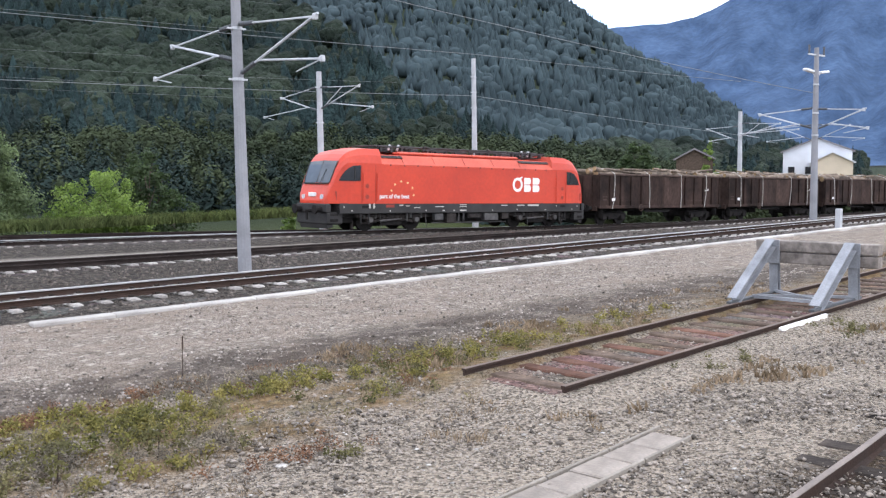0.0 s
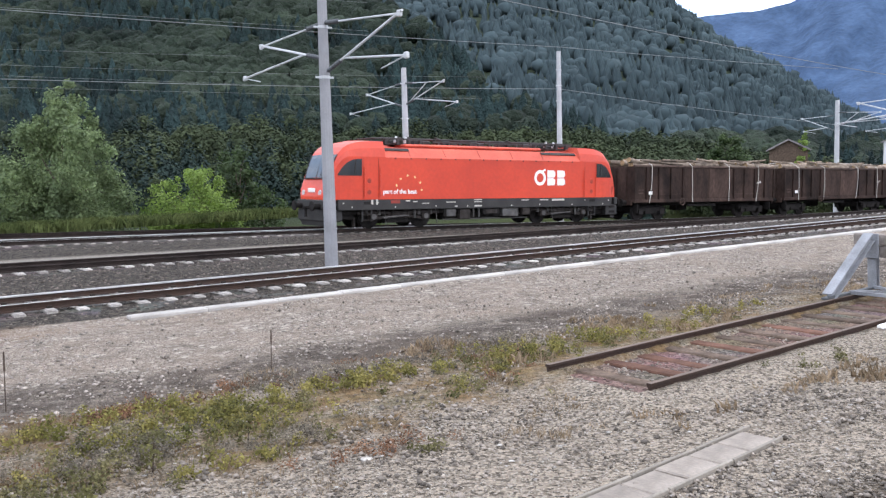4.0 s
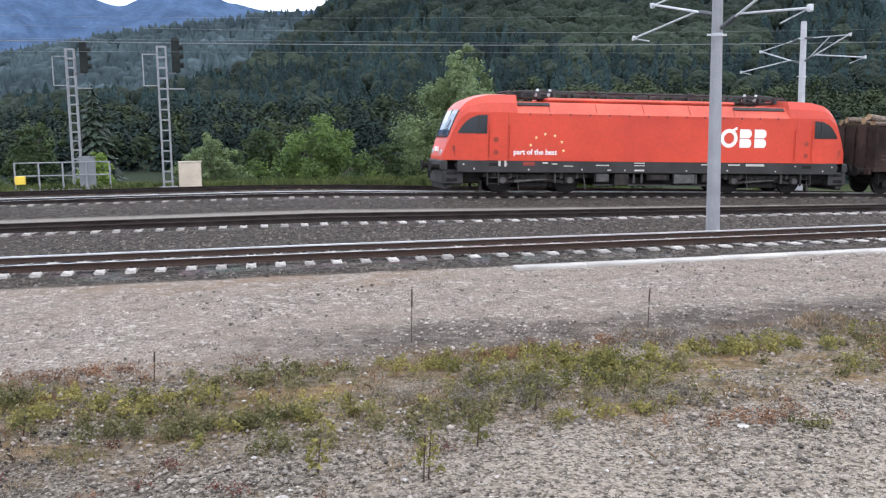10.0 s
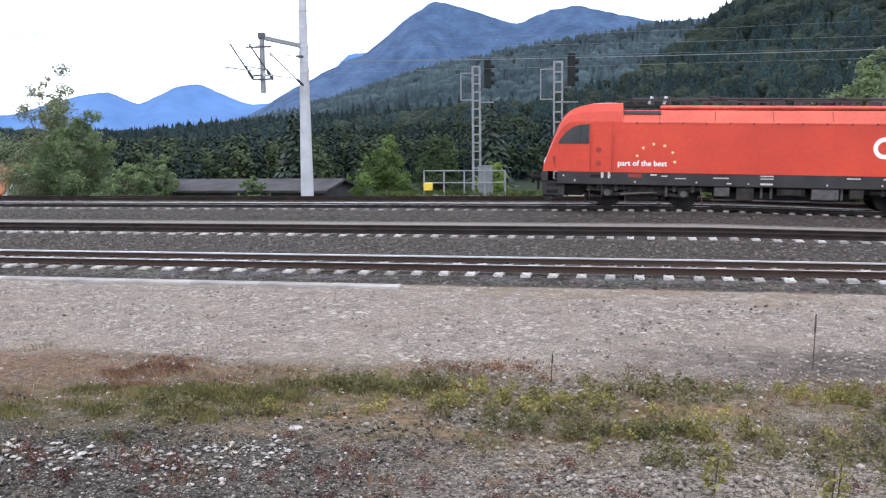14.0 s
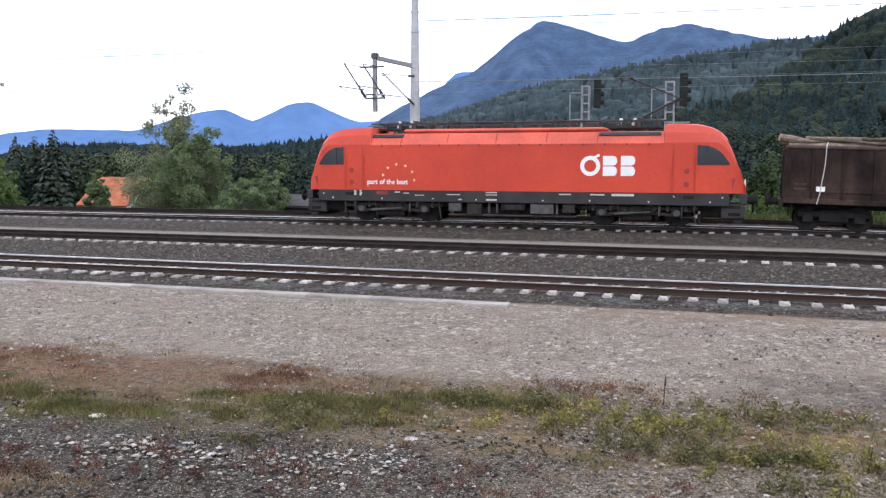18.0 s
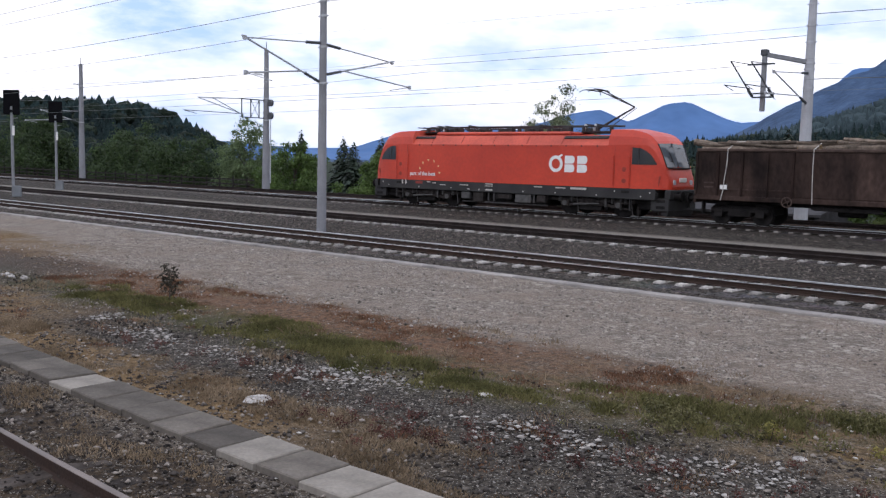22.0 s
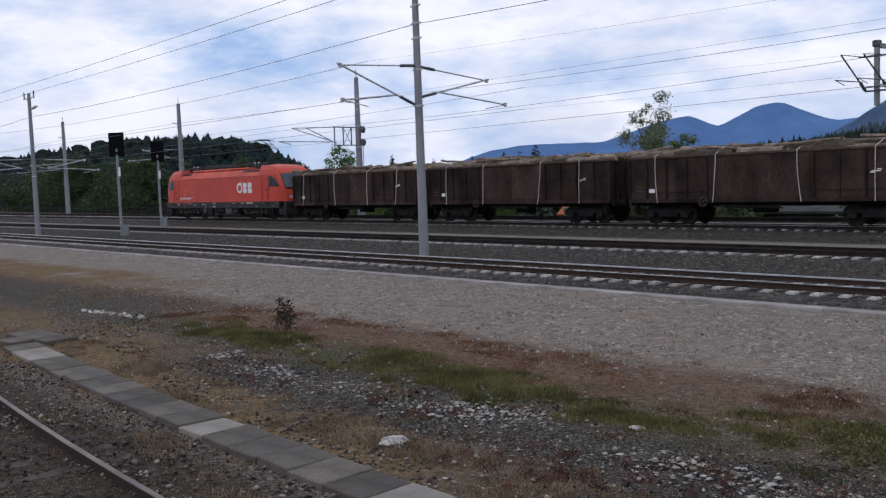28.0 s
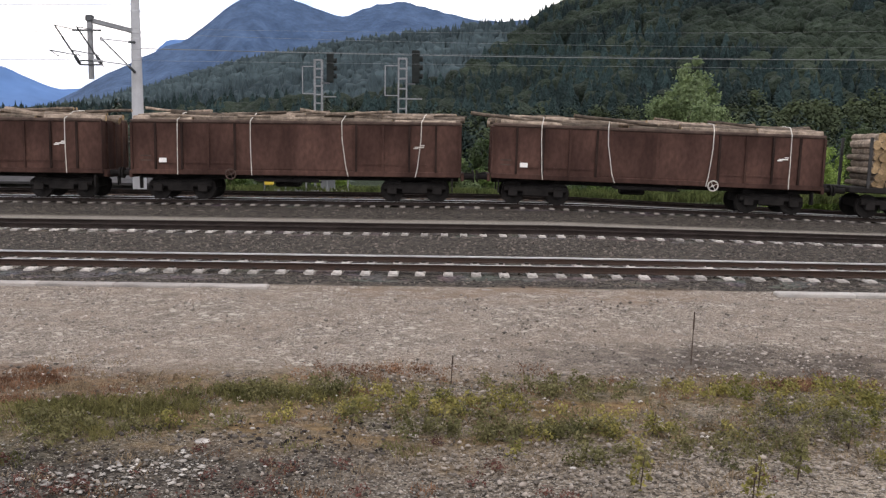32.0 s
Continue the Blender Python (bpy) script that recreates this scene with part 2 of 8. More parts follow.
BRUSH = material("grey_brown_dry_brush", (0.17, 0.15, 0.12), 0.9, 0.35, 1.5, 0.0, second=(0.27, 0.23, 0.175), island=0.4, thin=0.2)
PEBBLE = material("white_river_pebble", (0.40, 0.375, 0.34), 0.85, 0.15, 9, 0.1, island=0.3)
PATH_STONE = material("mixed_path_stone", (0.30, 0.262, 0.228), 0.92, 0.2, 9, 0.2, island=0.5)
SEDUM_DARK = material("brick_red_sedum_leaf", (0.085, 0.036, 0.030), 0.9, 0.35, 1.5, 0.0, second=(0.145, 0.065, 0.05), island=0.35)
STALK = material("dead_brown_stalk", (0.07, 0.05, 0.04), 0.9, 0.3, 6, 0.1)
BARK = material("grey_brown_bark", (0.10, 0.08, 0.065), 0.95, 0.3, 4, 0.5)
LEAF = material("mid_green_leaves", (0.038, 0.066, 0.021), 0.7, 0.4, 0.6, 0.0, second=(0.07, 0.11, 0.035), island=0.35, thin=0.4)
LEAF_BRIGHT = material("bright_spring_leaves", (0.15, 0.245, 0.042), 0.65, 0.35, 0.7, 0.0, second=(0.25, 0.35, 0.075), island=0.3, thin=0.45)
LEAF_FRESH = material("fresh_green_leaves", (0.075, 0.135, 0.028), 0.7, 0.35, 0.7, 0.0, second=(0.14, 0.21, 0.05), island=0.35, thin=0.4)
LEAF_AIRY = material("pale_thin_leaves", (0.17, 0.20, 0.10), 0.7, 0.3, 0.7, 0.0, second=(0.24, 0.27, 0.15), island=0.35, thin=0.5)
LEAF_GREY = material("grey_green_leaves", (0.14, 0.195, 0.085), 0.7, 0.3, 0.7, 0.0, second=(0.20, 0.265, 0.115), island=0.3, thin=0.45)
NEEDLE = material("dark_spruce_needles", (0.020, 0.034, 0.019), 0.7, 0.35, 0.7, 0.0, island=0.4)
PINE_BROWN = material("dull_brown_green_needles", (0.062, 0.055, 0.040), 0.85, 0.35, 3, 0.0, island=0.4)
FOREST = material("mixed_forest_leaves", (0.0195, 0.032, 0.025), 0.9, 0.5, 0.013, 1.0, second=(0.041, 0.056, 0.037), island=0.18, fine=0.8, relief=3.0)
# haze over the farther slope is put into this tree colour
FOREST_HAZED = material("hazed_slope_forest", (0.038, 0.056, 0.062), 0.95, 0.2, 0.012, 0.0, second=(0.057, 0.081, 0.087), island=0.10, fine=0.4, relief=2.0)
FOREST_EDGE = material("forest_edge_leaves", (0.029, 0.043, 0.024), 0.9, 0.35, 0.03, 0.0, second=(0.062, 0.078, 0.038), island=0.12, fine=0.3)
SPRUCE_EDGE = material("spruce_edge_needles", (0.021, 0.034, 0.029), 0.9, 0.3, 0.03, 0.0, island=0.12, fine=0.3)
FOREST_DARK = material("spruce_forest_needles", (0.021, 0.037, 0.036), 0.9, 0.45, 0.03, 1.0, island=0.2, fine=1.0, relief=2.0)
# blue of the distance haze is put into both ranges' base colours
MOUNTAIN = material("haze_tinted_mountain_forest", (0.047, 0.083, 0.152), 0.95, 0.22, 0.02, 0.5, second=(0.066, 0.110, 0.190), fine=0.09, relief=6.0)
MOUNTAIN_FAR = material("haze_tinted_far_mountain", (0.085, 0.165, 0.33), 0.95, 0.12, 0.0035, 0.0, fine=0.02)
RENDER_WHITE = material("white_rendered_wall", (0.60, 0.61, 0.63), 0.85, 0.06, 0.6, 0.05)
RENDER_CREAM = material("cream_rendered_wall", (0.62, 0.52, 0.38), 0.85, 0.06, 0.6, 0.05)
ROOF_TILE_RED = material("orange_clay_roof", (0.36, 0.125, 0.065), 0.85, 0.25, 1.5, 0.3)
ROOF_DARK = material("dark_barn_roof", (0.055, 0.052, 0.052), 0.85, 0.3, 0.8, 0.2)
ROOF_GREY = material("grey_house_roof", (0.22, 0.20, 0.20), 0.85, 0.15, 1, 0.1)
CREAM_BOX = material("cream_cabinet_paint", (0.50, 0.43, 0.33), 0.7, 0.12, 2, 0.05)
GREY_BOX = material("grey_cabinet_paint", (0.17, 0.18, 0.185), 0.6, 0.15, 2, 0.05)
SAFETY_YELLOW = material("safety_yellow_paint", (0.70, 0.50, 0.05), 0.6, 0.1, 2, 0.05)
BLACK_RUBBER = material("worn_black_rubber", (0.02, 0.02, 0.02), 0.85, 0.2, 4, 0.1)
LAMP_GLASS = material("frosted_lamp_lens", (0.7, 0.7, 0.68), 0.3, 0.05, 4, 0.0)
LIGHT_LENS = material("clear_headlight_lens", (0.55, 0.56, 0.58), 0.1, 0.1, 4, 0.0)


# ---- building tools ----
class Shape:
    """Collects boxes, tubes and sheets into one mesh."""

    def __init__(self):
        self.v, self.f, self.k = [], [], []

    def add(self, verts, faces, k=0):
        o = len(self.v)
        self.v += [tuple(p) for p in verts]
        self.f += [tuple(o + i for i in q) for q in faces]
        self.k += [k] * len(faces)
        return self

    def box(self, c, s, rot=(0, 0, 0), chamfer=0.0, k=0):
        m = pose(*c, *rot)
        hx, hy, hz = s[0] / 2, s[1] / 2, s[2] / 2
        ch = min(chamfer, hx * 0.8, hy * 0.8, hz * 0.8)
        if ch <= 0:
            vs = [(x, y, z) for z in (-hz, hz) for y in (-hy, hy) for x in (-hx, hx)]
            fs = [(0, 2, 3, 1), (4, 5, 7, 6), (0, 1, 5, 4), (2, 6, 7, 3), (0, 4, 6, 2), (1, 3, 7, 5)]
        else:
            ring = [(-1, -1), (1, -1), (1, 1), (-1, 1)]
            vs, fs = [], []
            for z, inset in ((-hz, ch), (-hz + ch, 0), (hz - ch, 0), (hz, ch)):
                for a, b in ring:
                    vs.append((a * (hx - inset), b * (hy - inset), z))
            for r in range(3):
                for i in range(4):
                    j = (i + 1) % 4
                    fs.append((r * 4 + i, r * 4 + j, r * 4 + 4 + j, r * 4 + 4 + i))
            fs += [(3, 2, 1, 0), (12, 13, 14, 15)]
        return self.add([m @ Vector(p) for p in vs], fs, k)

    def tube(self, p, q, r, r2=None, n=8, caps=True, k=0):
        p, q = Vector(p), Vector(q)
        r2 = r if r2 is None else r2
        d = (q - p).normalized()
        a = d.orthogonal().normalized()
        b = d.cross(a)
        vs = [c + (a * math.cos(2 * math.pi * i / n) + b * math.sin(2 * math.pi * i / n)) * rr for c, rr in ((p, r), (q, r2)) for i in range(n)]
        fs = [(i, (i + 1) % n, n + (i + 1) % n, n + i) for i in range(n)]
        if caps:
            fs += [tuple(range(n - 1, -1, -1)), tuple(range(n, 2 * n))]
        return self.add(vs, fs, k)

    def sweep(self, profile, path, k=0, closed=True):
        """A profile of (side, up) carried along a path of points that runs mainly along x."""
        vs, n = [], len(profile)
        for i, p in enumerate(path):
            a, b = Vector(path[max(0, i - 1)]), Vector(path[min(len(path) - 1, i + 1)])
            d = (b - a).normalized()
            side = Vector((-d.y, d.x, 0)).normalized()
            up = d.cross(side) * 1.0
            vs += [Vector(p) + side * s + up * u for s, u in profile]
        fs = []
        for i in range(len(path) - 1):
            for j in range(n if closed else n - 1):
                fs.append((i * n + j, i * n + (j + 1) % n, (i + 1) * n + (j + 1) % n, (i + 1) * n + j))
        if closed:
            e = (len(path) - 1) * n
            fs += [tuple(range(n - 1, -1, -1)), tuple(range(e, e + n))]
        return self.add(vs, fs, k)

    def wire(self, path, r, n=5):
        """One bent round wire through the points."""
        return self.lathe(path, [r] * len(path), n)

    def lathe(self, path, radii, n=8):
        """A round body of changing radius along a line of points."""
        pts = [Vector(p) for p in path]
        vs, fs, a = [], [], None
        for i, p in enumerate(pts):
            d = (pts[min(i + 1, len(pts) - 1)] - pts[max(i - 1, 0)]).normalized()
            a = d.orthogonal() if a is None else a - d * a.dot(d)
            a.normalize()
            b = d.cross(a)
            vs += [p + (a * math.cos(2 * math.pi * k / n) + b * math.sin(2 * math.pi * k / n)) * radii[i] for k in range(n)]
        for i in range(len(pts) - 1):
            fs += [(i * n + k, i * n + (k + 1) % n, (i + 1) * n + (k + 1) % n, (i + 1) * n + k) for k in range(n)]
        fs += [tuple(range(n - 1, -1, -1)), tuple(range((len(pts) - 1) * n, len(pts) * n))]
        return self.add(vs, fs)

    def mesh(self, name, *mats, smooth=False):
        me = bpy.data.meshes.new(name)
        me.from_pydata(self.v, [], self.f)
        for m in mats:
            me.materials.append(m)
        if len(mats) > 1:
            me.polygons.foreach_set("material_index", self.k)
        if smooth:
            me.polygons.foreach_set("use_smooth", [True] * len(me.polygons))
        bm = bmesh.new()
        bm.from_mesh(me)
        bmesh.ops.recalc_face_normals(bm, faces=bm.faces)
        bm.to_mesh(me)
        bm.free()
        me.update()
        return me

    def ob(self, name, *mats, parent=None, label="", smooth=False, at=None):
        return piece(name, self.mesh(name, *mats, smooth=smooth), parent, label, at)


def piece(name, me, parent=None, label="", at=None):
    """An object on a mesh, as a part of its thing where one is given."""
    o = new(name, me)
    if parent is not None:
        o.parent = parent
    if at is not None:
        o.matrix_basis = at
    if label:
        o["label"] = label
    return o


def thing(name, label, category, group="", kind="", at=None):
    o = new(name)
    o.empty_display_size = 0.2
    if at is not None:
        o.matrix_basis = at
    return tagged(o, label, category, group, kind)


def lerp_table(table, x):
    for (a, va), (b, vb) in zip(table, table[1:]):
        if x <= b:
            u = min(1.0, max(0.0, (x - a) / (b - a)))
            return va + (vb - va) * u
    return table[-1][1]


def smooth01(a, b, x):
    u = min(1.0, max(0.0, (x - a) / (b - a)))
    return u * u * (3 - 2 * u)


# ---- lie of the land ----
# the yard falls gently towards the valley beyond the running lines
def lie(x, y):
    fall = -0.00143 * min(max(0.0, x - 6.0 - 2.0 * math.exp(-max(0, x - 6) / 3)), 110) * min(max(0.0, y - 16.6), 30)
    raised = 0.22 * smooth01(29.5, 32.5, y) * (1 - smooth01(20, 60, x))
    return fall + raised


RIDGE = [(-180, 0), (-46, 0.1), (-42, 0.35), (-38, 0.6), (-34, 0.45), (-30, 0.45), (-26.7, 0.9), (-24, 1.4), (-21, 2.05), (-17.6, 3.0), (-12.4, 4.6), (-6, 5.9), (2, 7.0), (4.4, 7.2), (7.4, 8.6), (15, 12), (25, 14), (40, 13), (49, 9.8), (51, 8.2), (52.7, 6.9), (54.1, 6.2), (55.7, 5.2), (57.4, 4.1), (59.9, 2.4), (62.1, 1.0), (65, 0.3), (68, 0), (180, 0)]
KNOLL = [(-180, 0), (-95, 0), (-80, 1.7), (-72, 2.4), (-68.9, 2.9), (-66, 3.3), (-61.6, 3.5), (-59.2, 3.2), (-57, 2.4), (-55.8, 1.6), (-54.6, 0.6), (-54, 0), (180, 0)]


def land(x, y):
    """Height of the ground anywhere: the yard, the bank behind it and the wooded hills."""
    z = lie(x, y)
    z -= 2.2 * smooth01(45.5, 53, y)
    dx, dy = x - 4.0, y + 1.0
    r = math.hypot(dx, dy)
    if r > 95 and y > 45:
        az = math.degrees(math.atan2(dx, dy))
        e = lerp_table(RIDGE, az)
        if e > 0:
            s = min(1.0, max(0.0, (r - 95) / 560.0))
            h = min(r, 700) * math.tan(math.radians(e * s ** 0.75)) + 2.0 * s
            z += h if r < 700 else h * max(0.0, 1 - (r - 700) / 900)
        e = lerp_table(KNOLL, az)
        if e > 0:
            s = min(1.0, max(0.0, (r - 190) / 150.0))
            z += min(r, 340) * math.tan(math.radians(e * s ** 0.8)) * (1.0 if r < 400 else max(0.0, 1 - (r - 400) / 300))
    return z


def steps(lo, hi, fine, grow, limit):
    """Grid lines, fine within lo to hi and wider towards the limit."""
    out = [lo + fine * i for i in range(int((hi - lo) / fine) + 1)]
    d, a = fine, out[-1]
    while a < limit:
        d *= grow
        a += d
        out.append(a)
    d, a = fine, out[0]
    while a > -limit:
        d *= grow
        a -= d
        out.insert(0, a)
    return out


def ground_material():
    m = bpy.data.materials.new("yard_ground")
    m.use_nodes = True
    n, l = m.node_tree.nodes, m.node_tree.links
    p = n["Principled BSDF"]
    p.inputs["Roughness"].default_value, p.inputs["Specular IOR Level"].default_value = 0.95, 0.12
    geo = n.new("ShaderNodeNewGeometry")
    sep = n.new("ShaderNodeSeparateXYZ")
    l.new(geo.outputs["Position"], sep.inputs[0])

    def noise_of(scale, detail=5, rough=0.6):
        t = n.new("ShaderNodeTexNoise")
        t.inputs["Scale"].default_value, t.inputs["Detail"].default_value, t.inputs["Roughness"].default_value = scale, detail, rough
        l.new(geo.outputs["Position"], t.inputs["Vector"])
        return t.outputs["Fac"]

    def math_of(op, a, b=None, clamp=False):
        t = n.new("ShaderNodeMath")
        t.operation, t.use_clamp = op, clamp
        for i, v in enumerate((a, b)):
            if v is None:
                continue
            if isinstance(v, (int, float)):
                t.inputs[i].default_value = v
            else:
                l.new(v, t.inputs[i])
        return t.outputs[0]

    def band(v, lo, hi, soft):
        a = n.new("ShaderNodeMapRange")
        a.interpolation_type = "SMOOTHSTEP"
        a.inputs["From Min"].default_value, a.inputs["From Max"].default_value = lo - soft, lo + soft
        l.new(v, a.inputs["Value"])
        b = n.new("ShaderNodeMapRange")
        b.interpolation_type = "SMOOTHSTEP"
        b.inputs["From Min"].default_value, b.inputs["From Max"].default_value = hi - soft, hi + soft
        b.inputs["To Min"].default_value, b.inputs["To Max"].default_value = 1, 0
        l.new(v, b.inputs["Value"])
        return math_of("MULTIPLY", a.outputs[0], b.outputs[0])

    def mix(fac, a, b):
        t = n.new("ShaderNodeMixRGB")
        for i, v in zip(("Fac", "Color1", "Color2"), (fac, a, b)):
            if isinstance(v, tuple):
                t.inputs[i].default_value = (*v, 1)
            elif isinstance(v, (int, float)):
                t.inputs[i].default_value = v
            else:
                l.new(v, t.inputs[i])
        return t.outputs[0]

    def over(v, lo, hi):
        t = n.new("ShaderNodeMapRange")
        t.inputs["From Min"].default_value, t.inputs["From Max"].default_value = lo, hi
        l.new(v, t.inputs["Value"])
        return t.outputs[0]

    wob = math_of("MULTIPLY", math_of("SUBTRACT", noise_of(0.35), 0.5), 1.8)
    wob2 = math_of("MULTIPLY", math_of("SUBTRACT", noise_of(1.8), 0.5), 1.3)
    X, Y = sep.outputs[0], math_of("ADD", math_of("ADD", sep.outputs[1], wob), wob2)
    YT = math_of("ADD", sep.outputs[1], math_of("MULTIPLY", wob2, 0.25))
    patches, fine, grain = noise_of(0.6), noise_of(9, 6, 0.7), noise_of(70, 4, 0.7)

    def cells(scale):
        t = n.new("ShaderNodeTexVoronoi")
        t.inputs["Scale"].default_value = scale
        l.new(geo.outputs["Position"], t.inputs["Vector"])
        q = n.new("ShaderNodeSeparateXYZ")
        l.new(t.outputs["Color"], q.inputs[0])
        return q.outputs[0], q.outputs[1], t.outputs["Distance"]

    small_c, small_d, small_h = cells(64)
    big_c, big_d, big_h = cells(31)
    rock_c, rock_d, rock_h = cells(12)
    # pale trodden gravel of the service path
    gravel = mix(small_c, (0.13, 0.113, 0.101), (0.50, 0.442, 0.398))
    gravel = mix(over(big_d, 0.88, 0.92), gravel, mix(big_c, (0.07, 0.06, 0.053), (0.20, 0.172, 0.15)))
    gravel = mix(over(rock_d, 0.90, 0.92), gravel, (0.52, 0.48, 0.44))
    gravel = mix(math_of("MULTIPLY", over(noise_of(14.0, 3, 0.6), 0.64, 0.70), 0.45), gravel, (0.085, 0.073, 0.064))
    gravel = mix(over(noise_of(5.0, 6, 0.7), 0.58, 0.70), gravel, (0.11, 0.094, 0.083))
    gravel = mix(over(patches, 0.42, 0.72), gravel, mix(small_c, (0.19, 0.157, 0.135), (0.43, 0.36, 0.31)))
    gravel = mix(math_of("MULTIPLY", over(noise_of(2.2), 0.5, 0.66), 0.5), gravel, (0.125, 0.105, 0.095))
    # coarse gravel: dark chips with pale stones among them
    black = mix(big_c, (0.02, 0.0172, 0.0155), (0.128, 0.113, 0.100))
    black = mix(over(small_d, 0.90, 0.94), black, (0.34, 0.325, 0.31))
    dark = mix(big_c, (0.035, 0.029, 0.025), (0.235, 0.202, 0.172))
    dark = mix(over(small_d, 0.87, 0.91), dark, (0.40, 0.375, 0.345))
    pale = mix(big_c, (0.075, 0.064, 0.055), (0.47, 0.41, 0.35))
    pale = mix(over(small_d, 0.86, 0.93), pale, (0.46, 0.43, 0.40))
    soil = mix(big_c, (0.02, 0.016, 0.014), (0.082, 0.066, 0.057))
    moss = mix(over(fine, 0.38, 0.66), (0.085, 0.05, 0.035), (0.33, 0.19, 0.115))
    straw = mix(over(fine, 0.35, 0.7), (0.10, 0.066, 0.037), (0.36, 0.25, 0.14))
    green = mix(over(fine, 0.35, 0.7), (0.042, 0.044, 0.02), (0.14, 0.135, 0.058))
    meadow = mix(over(fine, 0.3, 0.7), (0.032, 0.046, 0.017), (0.075, 0.092, 0.03))
    ballast = mix(rock_c, (0.012, 0.0105, 0.0095), (0.105, 0.092, 0.082))
    ballast = mix(over(small_d, 0.93, 0.97), ballast, (0.20, 0.19, 0.175))
    right = over(math_of("ADD", X, math_of("MULTIPLY", wob, 2.0)), -4.5, 1.5)
    left = math_of("SUBTRACT", 1.0, right)
    col = mix(over(math_of("ADD", X, math_of("MULTIPLY", wob, 2.0)), 0.0, 8.0), dark, pale)
    # black chippings with a straw margin towards the slabs
    inner = math_of("SUBTRACT", 1.0, over(math_of("ADD", X, math_of("MULTIPLY", wob, 2.0)), 0.5, 5.5))
    col = mix(math_of("MULTIPLY", inner, math_of("MULTIPLY", band(Y, 5.2, 7.4, 0.35), over(X, -15, -10))), col, black)
    col = mix(math_of("MULTIPLY", math_of("MULTIPLY", inner, over(X, -4.0, -1.5)), band(Y, 3.8, 5.6, 0.4)), col, black)
    col = mix(math_of("MULTIPLY", left, math_of("MULTIPLY", band(Y, 3.9, 5.45, 0.35), math_of("MULTIPLY", math_of("SUBTRACT", 1.0, over(X, -3.5, -0.5)), over(noise_of(1.1), 0.30, 0.46)))), col, straw)
    col = mix(math_of("MULTIPLY", left, math_of("MULTIPLY", band(X, -60, -11, 2.5), math_of("MULTIPLY", band(Y, 5.2, 6.9, 0.5), over(noise_of(0.9), 0.36, 0.5)))), col, straw)
    col = mix(math_of("MULTIPLY", right, math_of("MULTIPLY", band(Y, 7.4, 10.4, 0.6), over(noise_of(1.4), 0.38, 0.6))), col, straw)
    col = mix(band(Y, 10.2, 60, 0.5), col, gravel)
    col = mix(math_of("MULTIPLY", left, math_of("MULTIPLY", band(Y, 8.0, 10.4, 0.5), math_of("MULTIPLY", over(noise_of(1.6, 8, 0.8), 0.30, 0.52), 0.9))), col, moss)
    col = mix(math_of("MULTIPLY", left, math_of("MULTIPLY", band(Y, 7.0, 8.5, 0.45), math_of("MULTIPLY", over(noise_of(1.3, 8, 0.8), 0.34, 0.54), 0.9))), col, green)
    col = mix(math_of("MULTIPLY", right, math_of("MULTIPLY", band(Y, 7.7, 9.9, 0.6), math_of("MULTIPLY", over(noise_of(1.3, 8, 0.8), 0.46, 0.62), 0.6))), col, green)
    col = mix(math_of("MULTIPLY", math_of("MULTIPLY", over(X, 3.5, 7.0), band(Y, 9.9, 12.0, 0.6)), math_of("MULTIPLY", over(noise_of(1.6, 7, 0.75), 0.26, 0.55), 0.8)), col, soil)
    # darker, browner ground further along the yard
    col = mix(math_of("MULTIPLY", band(X, -60, -16, 2.5), math_of("MULTIPLY", band(Y, 6.4, 10.2, 0.8), 0.8)), col, black)
    col = mix(math_of("MULTIPLY", band(X, -60, -22, 4), math_of("MULTIPLY", band(Y, 9.8, 12.5, 0.6), over(noise_of(0.5), 0.3, 0.5))), col, straw)
    near = mix(over(fine, 0.42, 0.62), mix(big_c, (0.016, 0.0135, 0.0125), (0.085, 0.069, 0.059)), (0.105, 0.077, 0.053))
    near = mix(over(small_d, 0.93, 0.97), near, (0.28, 0.265, 0.25))
    col = mix(band(YT, -6, 3.4, 0.3), col, near)
    col = mix(band(YT, 16.95, 90, 0.12), col, ballast)
    col = mix(band(YT, 29.5, 31.0, 0.25), col, mix(small_c, (0.17, 0.16, 0.148), (0.38, 0.355, 0.33)))
    col = mix(band(Y, 46.5, 6000, 0.8), col, mix(over(X, -14, -4), (0.035, 0.042, 0.02), meadow))
    col = mix(over(math_of("ABSOLUTE", sep.outputs[1]), 75, 95), col, (0.03, 0.043, 0.026))
    # a stained patch in the gap of the platform edge
    stain = math_of("MULTIPLY", band(X, 1.0, 8.5, 1.2), band(YT, 15.6, 17.1, 0.35))
    col = mix(math_of("MULTIPLY", stain, over(noise_of(1.1), 0.42, 0.75)), col, (0.25, 0.175, 0.125))
    g = n.new("ShaderNodeHueSaturation")
    l.new(col, g.inputs["Color"])
    l.new(math_of("ADD", math_of("MULTIPLY", grain, 1.0), 0.34), g.inputs["Value"])
    warm = n.new("ShaderNodeMixRGB")
    warm.blend_type = "MULTIPLY"
    warm.inputs["Fac"].default_value, warm.inputs["Color2"].default_value = 1.0, (1.035, 0.995, 0.905, 1)
    l.new(g.outputs[0], warm.inputs["Color1"])
    l.new(warm.outputs[0], p.inputs["Base Color"])
    b = n.new("ShaderNodeBump")
    b.inputs["Strength"].default_value, b.inputs["Distance"].default_value = 1.0, 0.032
    l.new(math_of("ADD", math_of("ADD", big_h, math_of("MULTIPLY", small_h, 0.5)), math_of("MULTIPLY", fine, 0.5)), b.inputs["Height"])
    l.new(b.outputs["Normal"], p.inputs["Normal"])
    return m


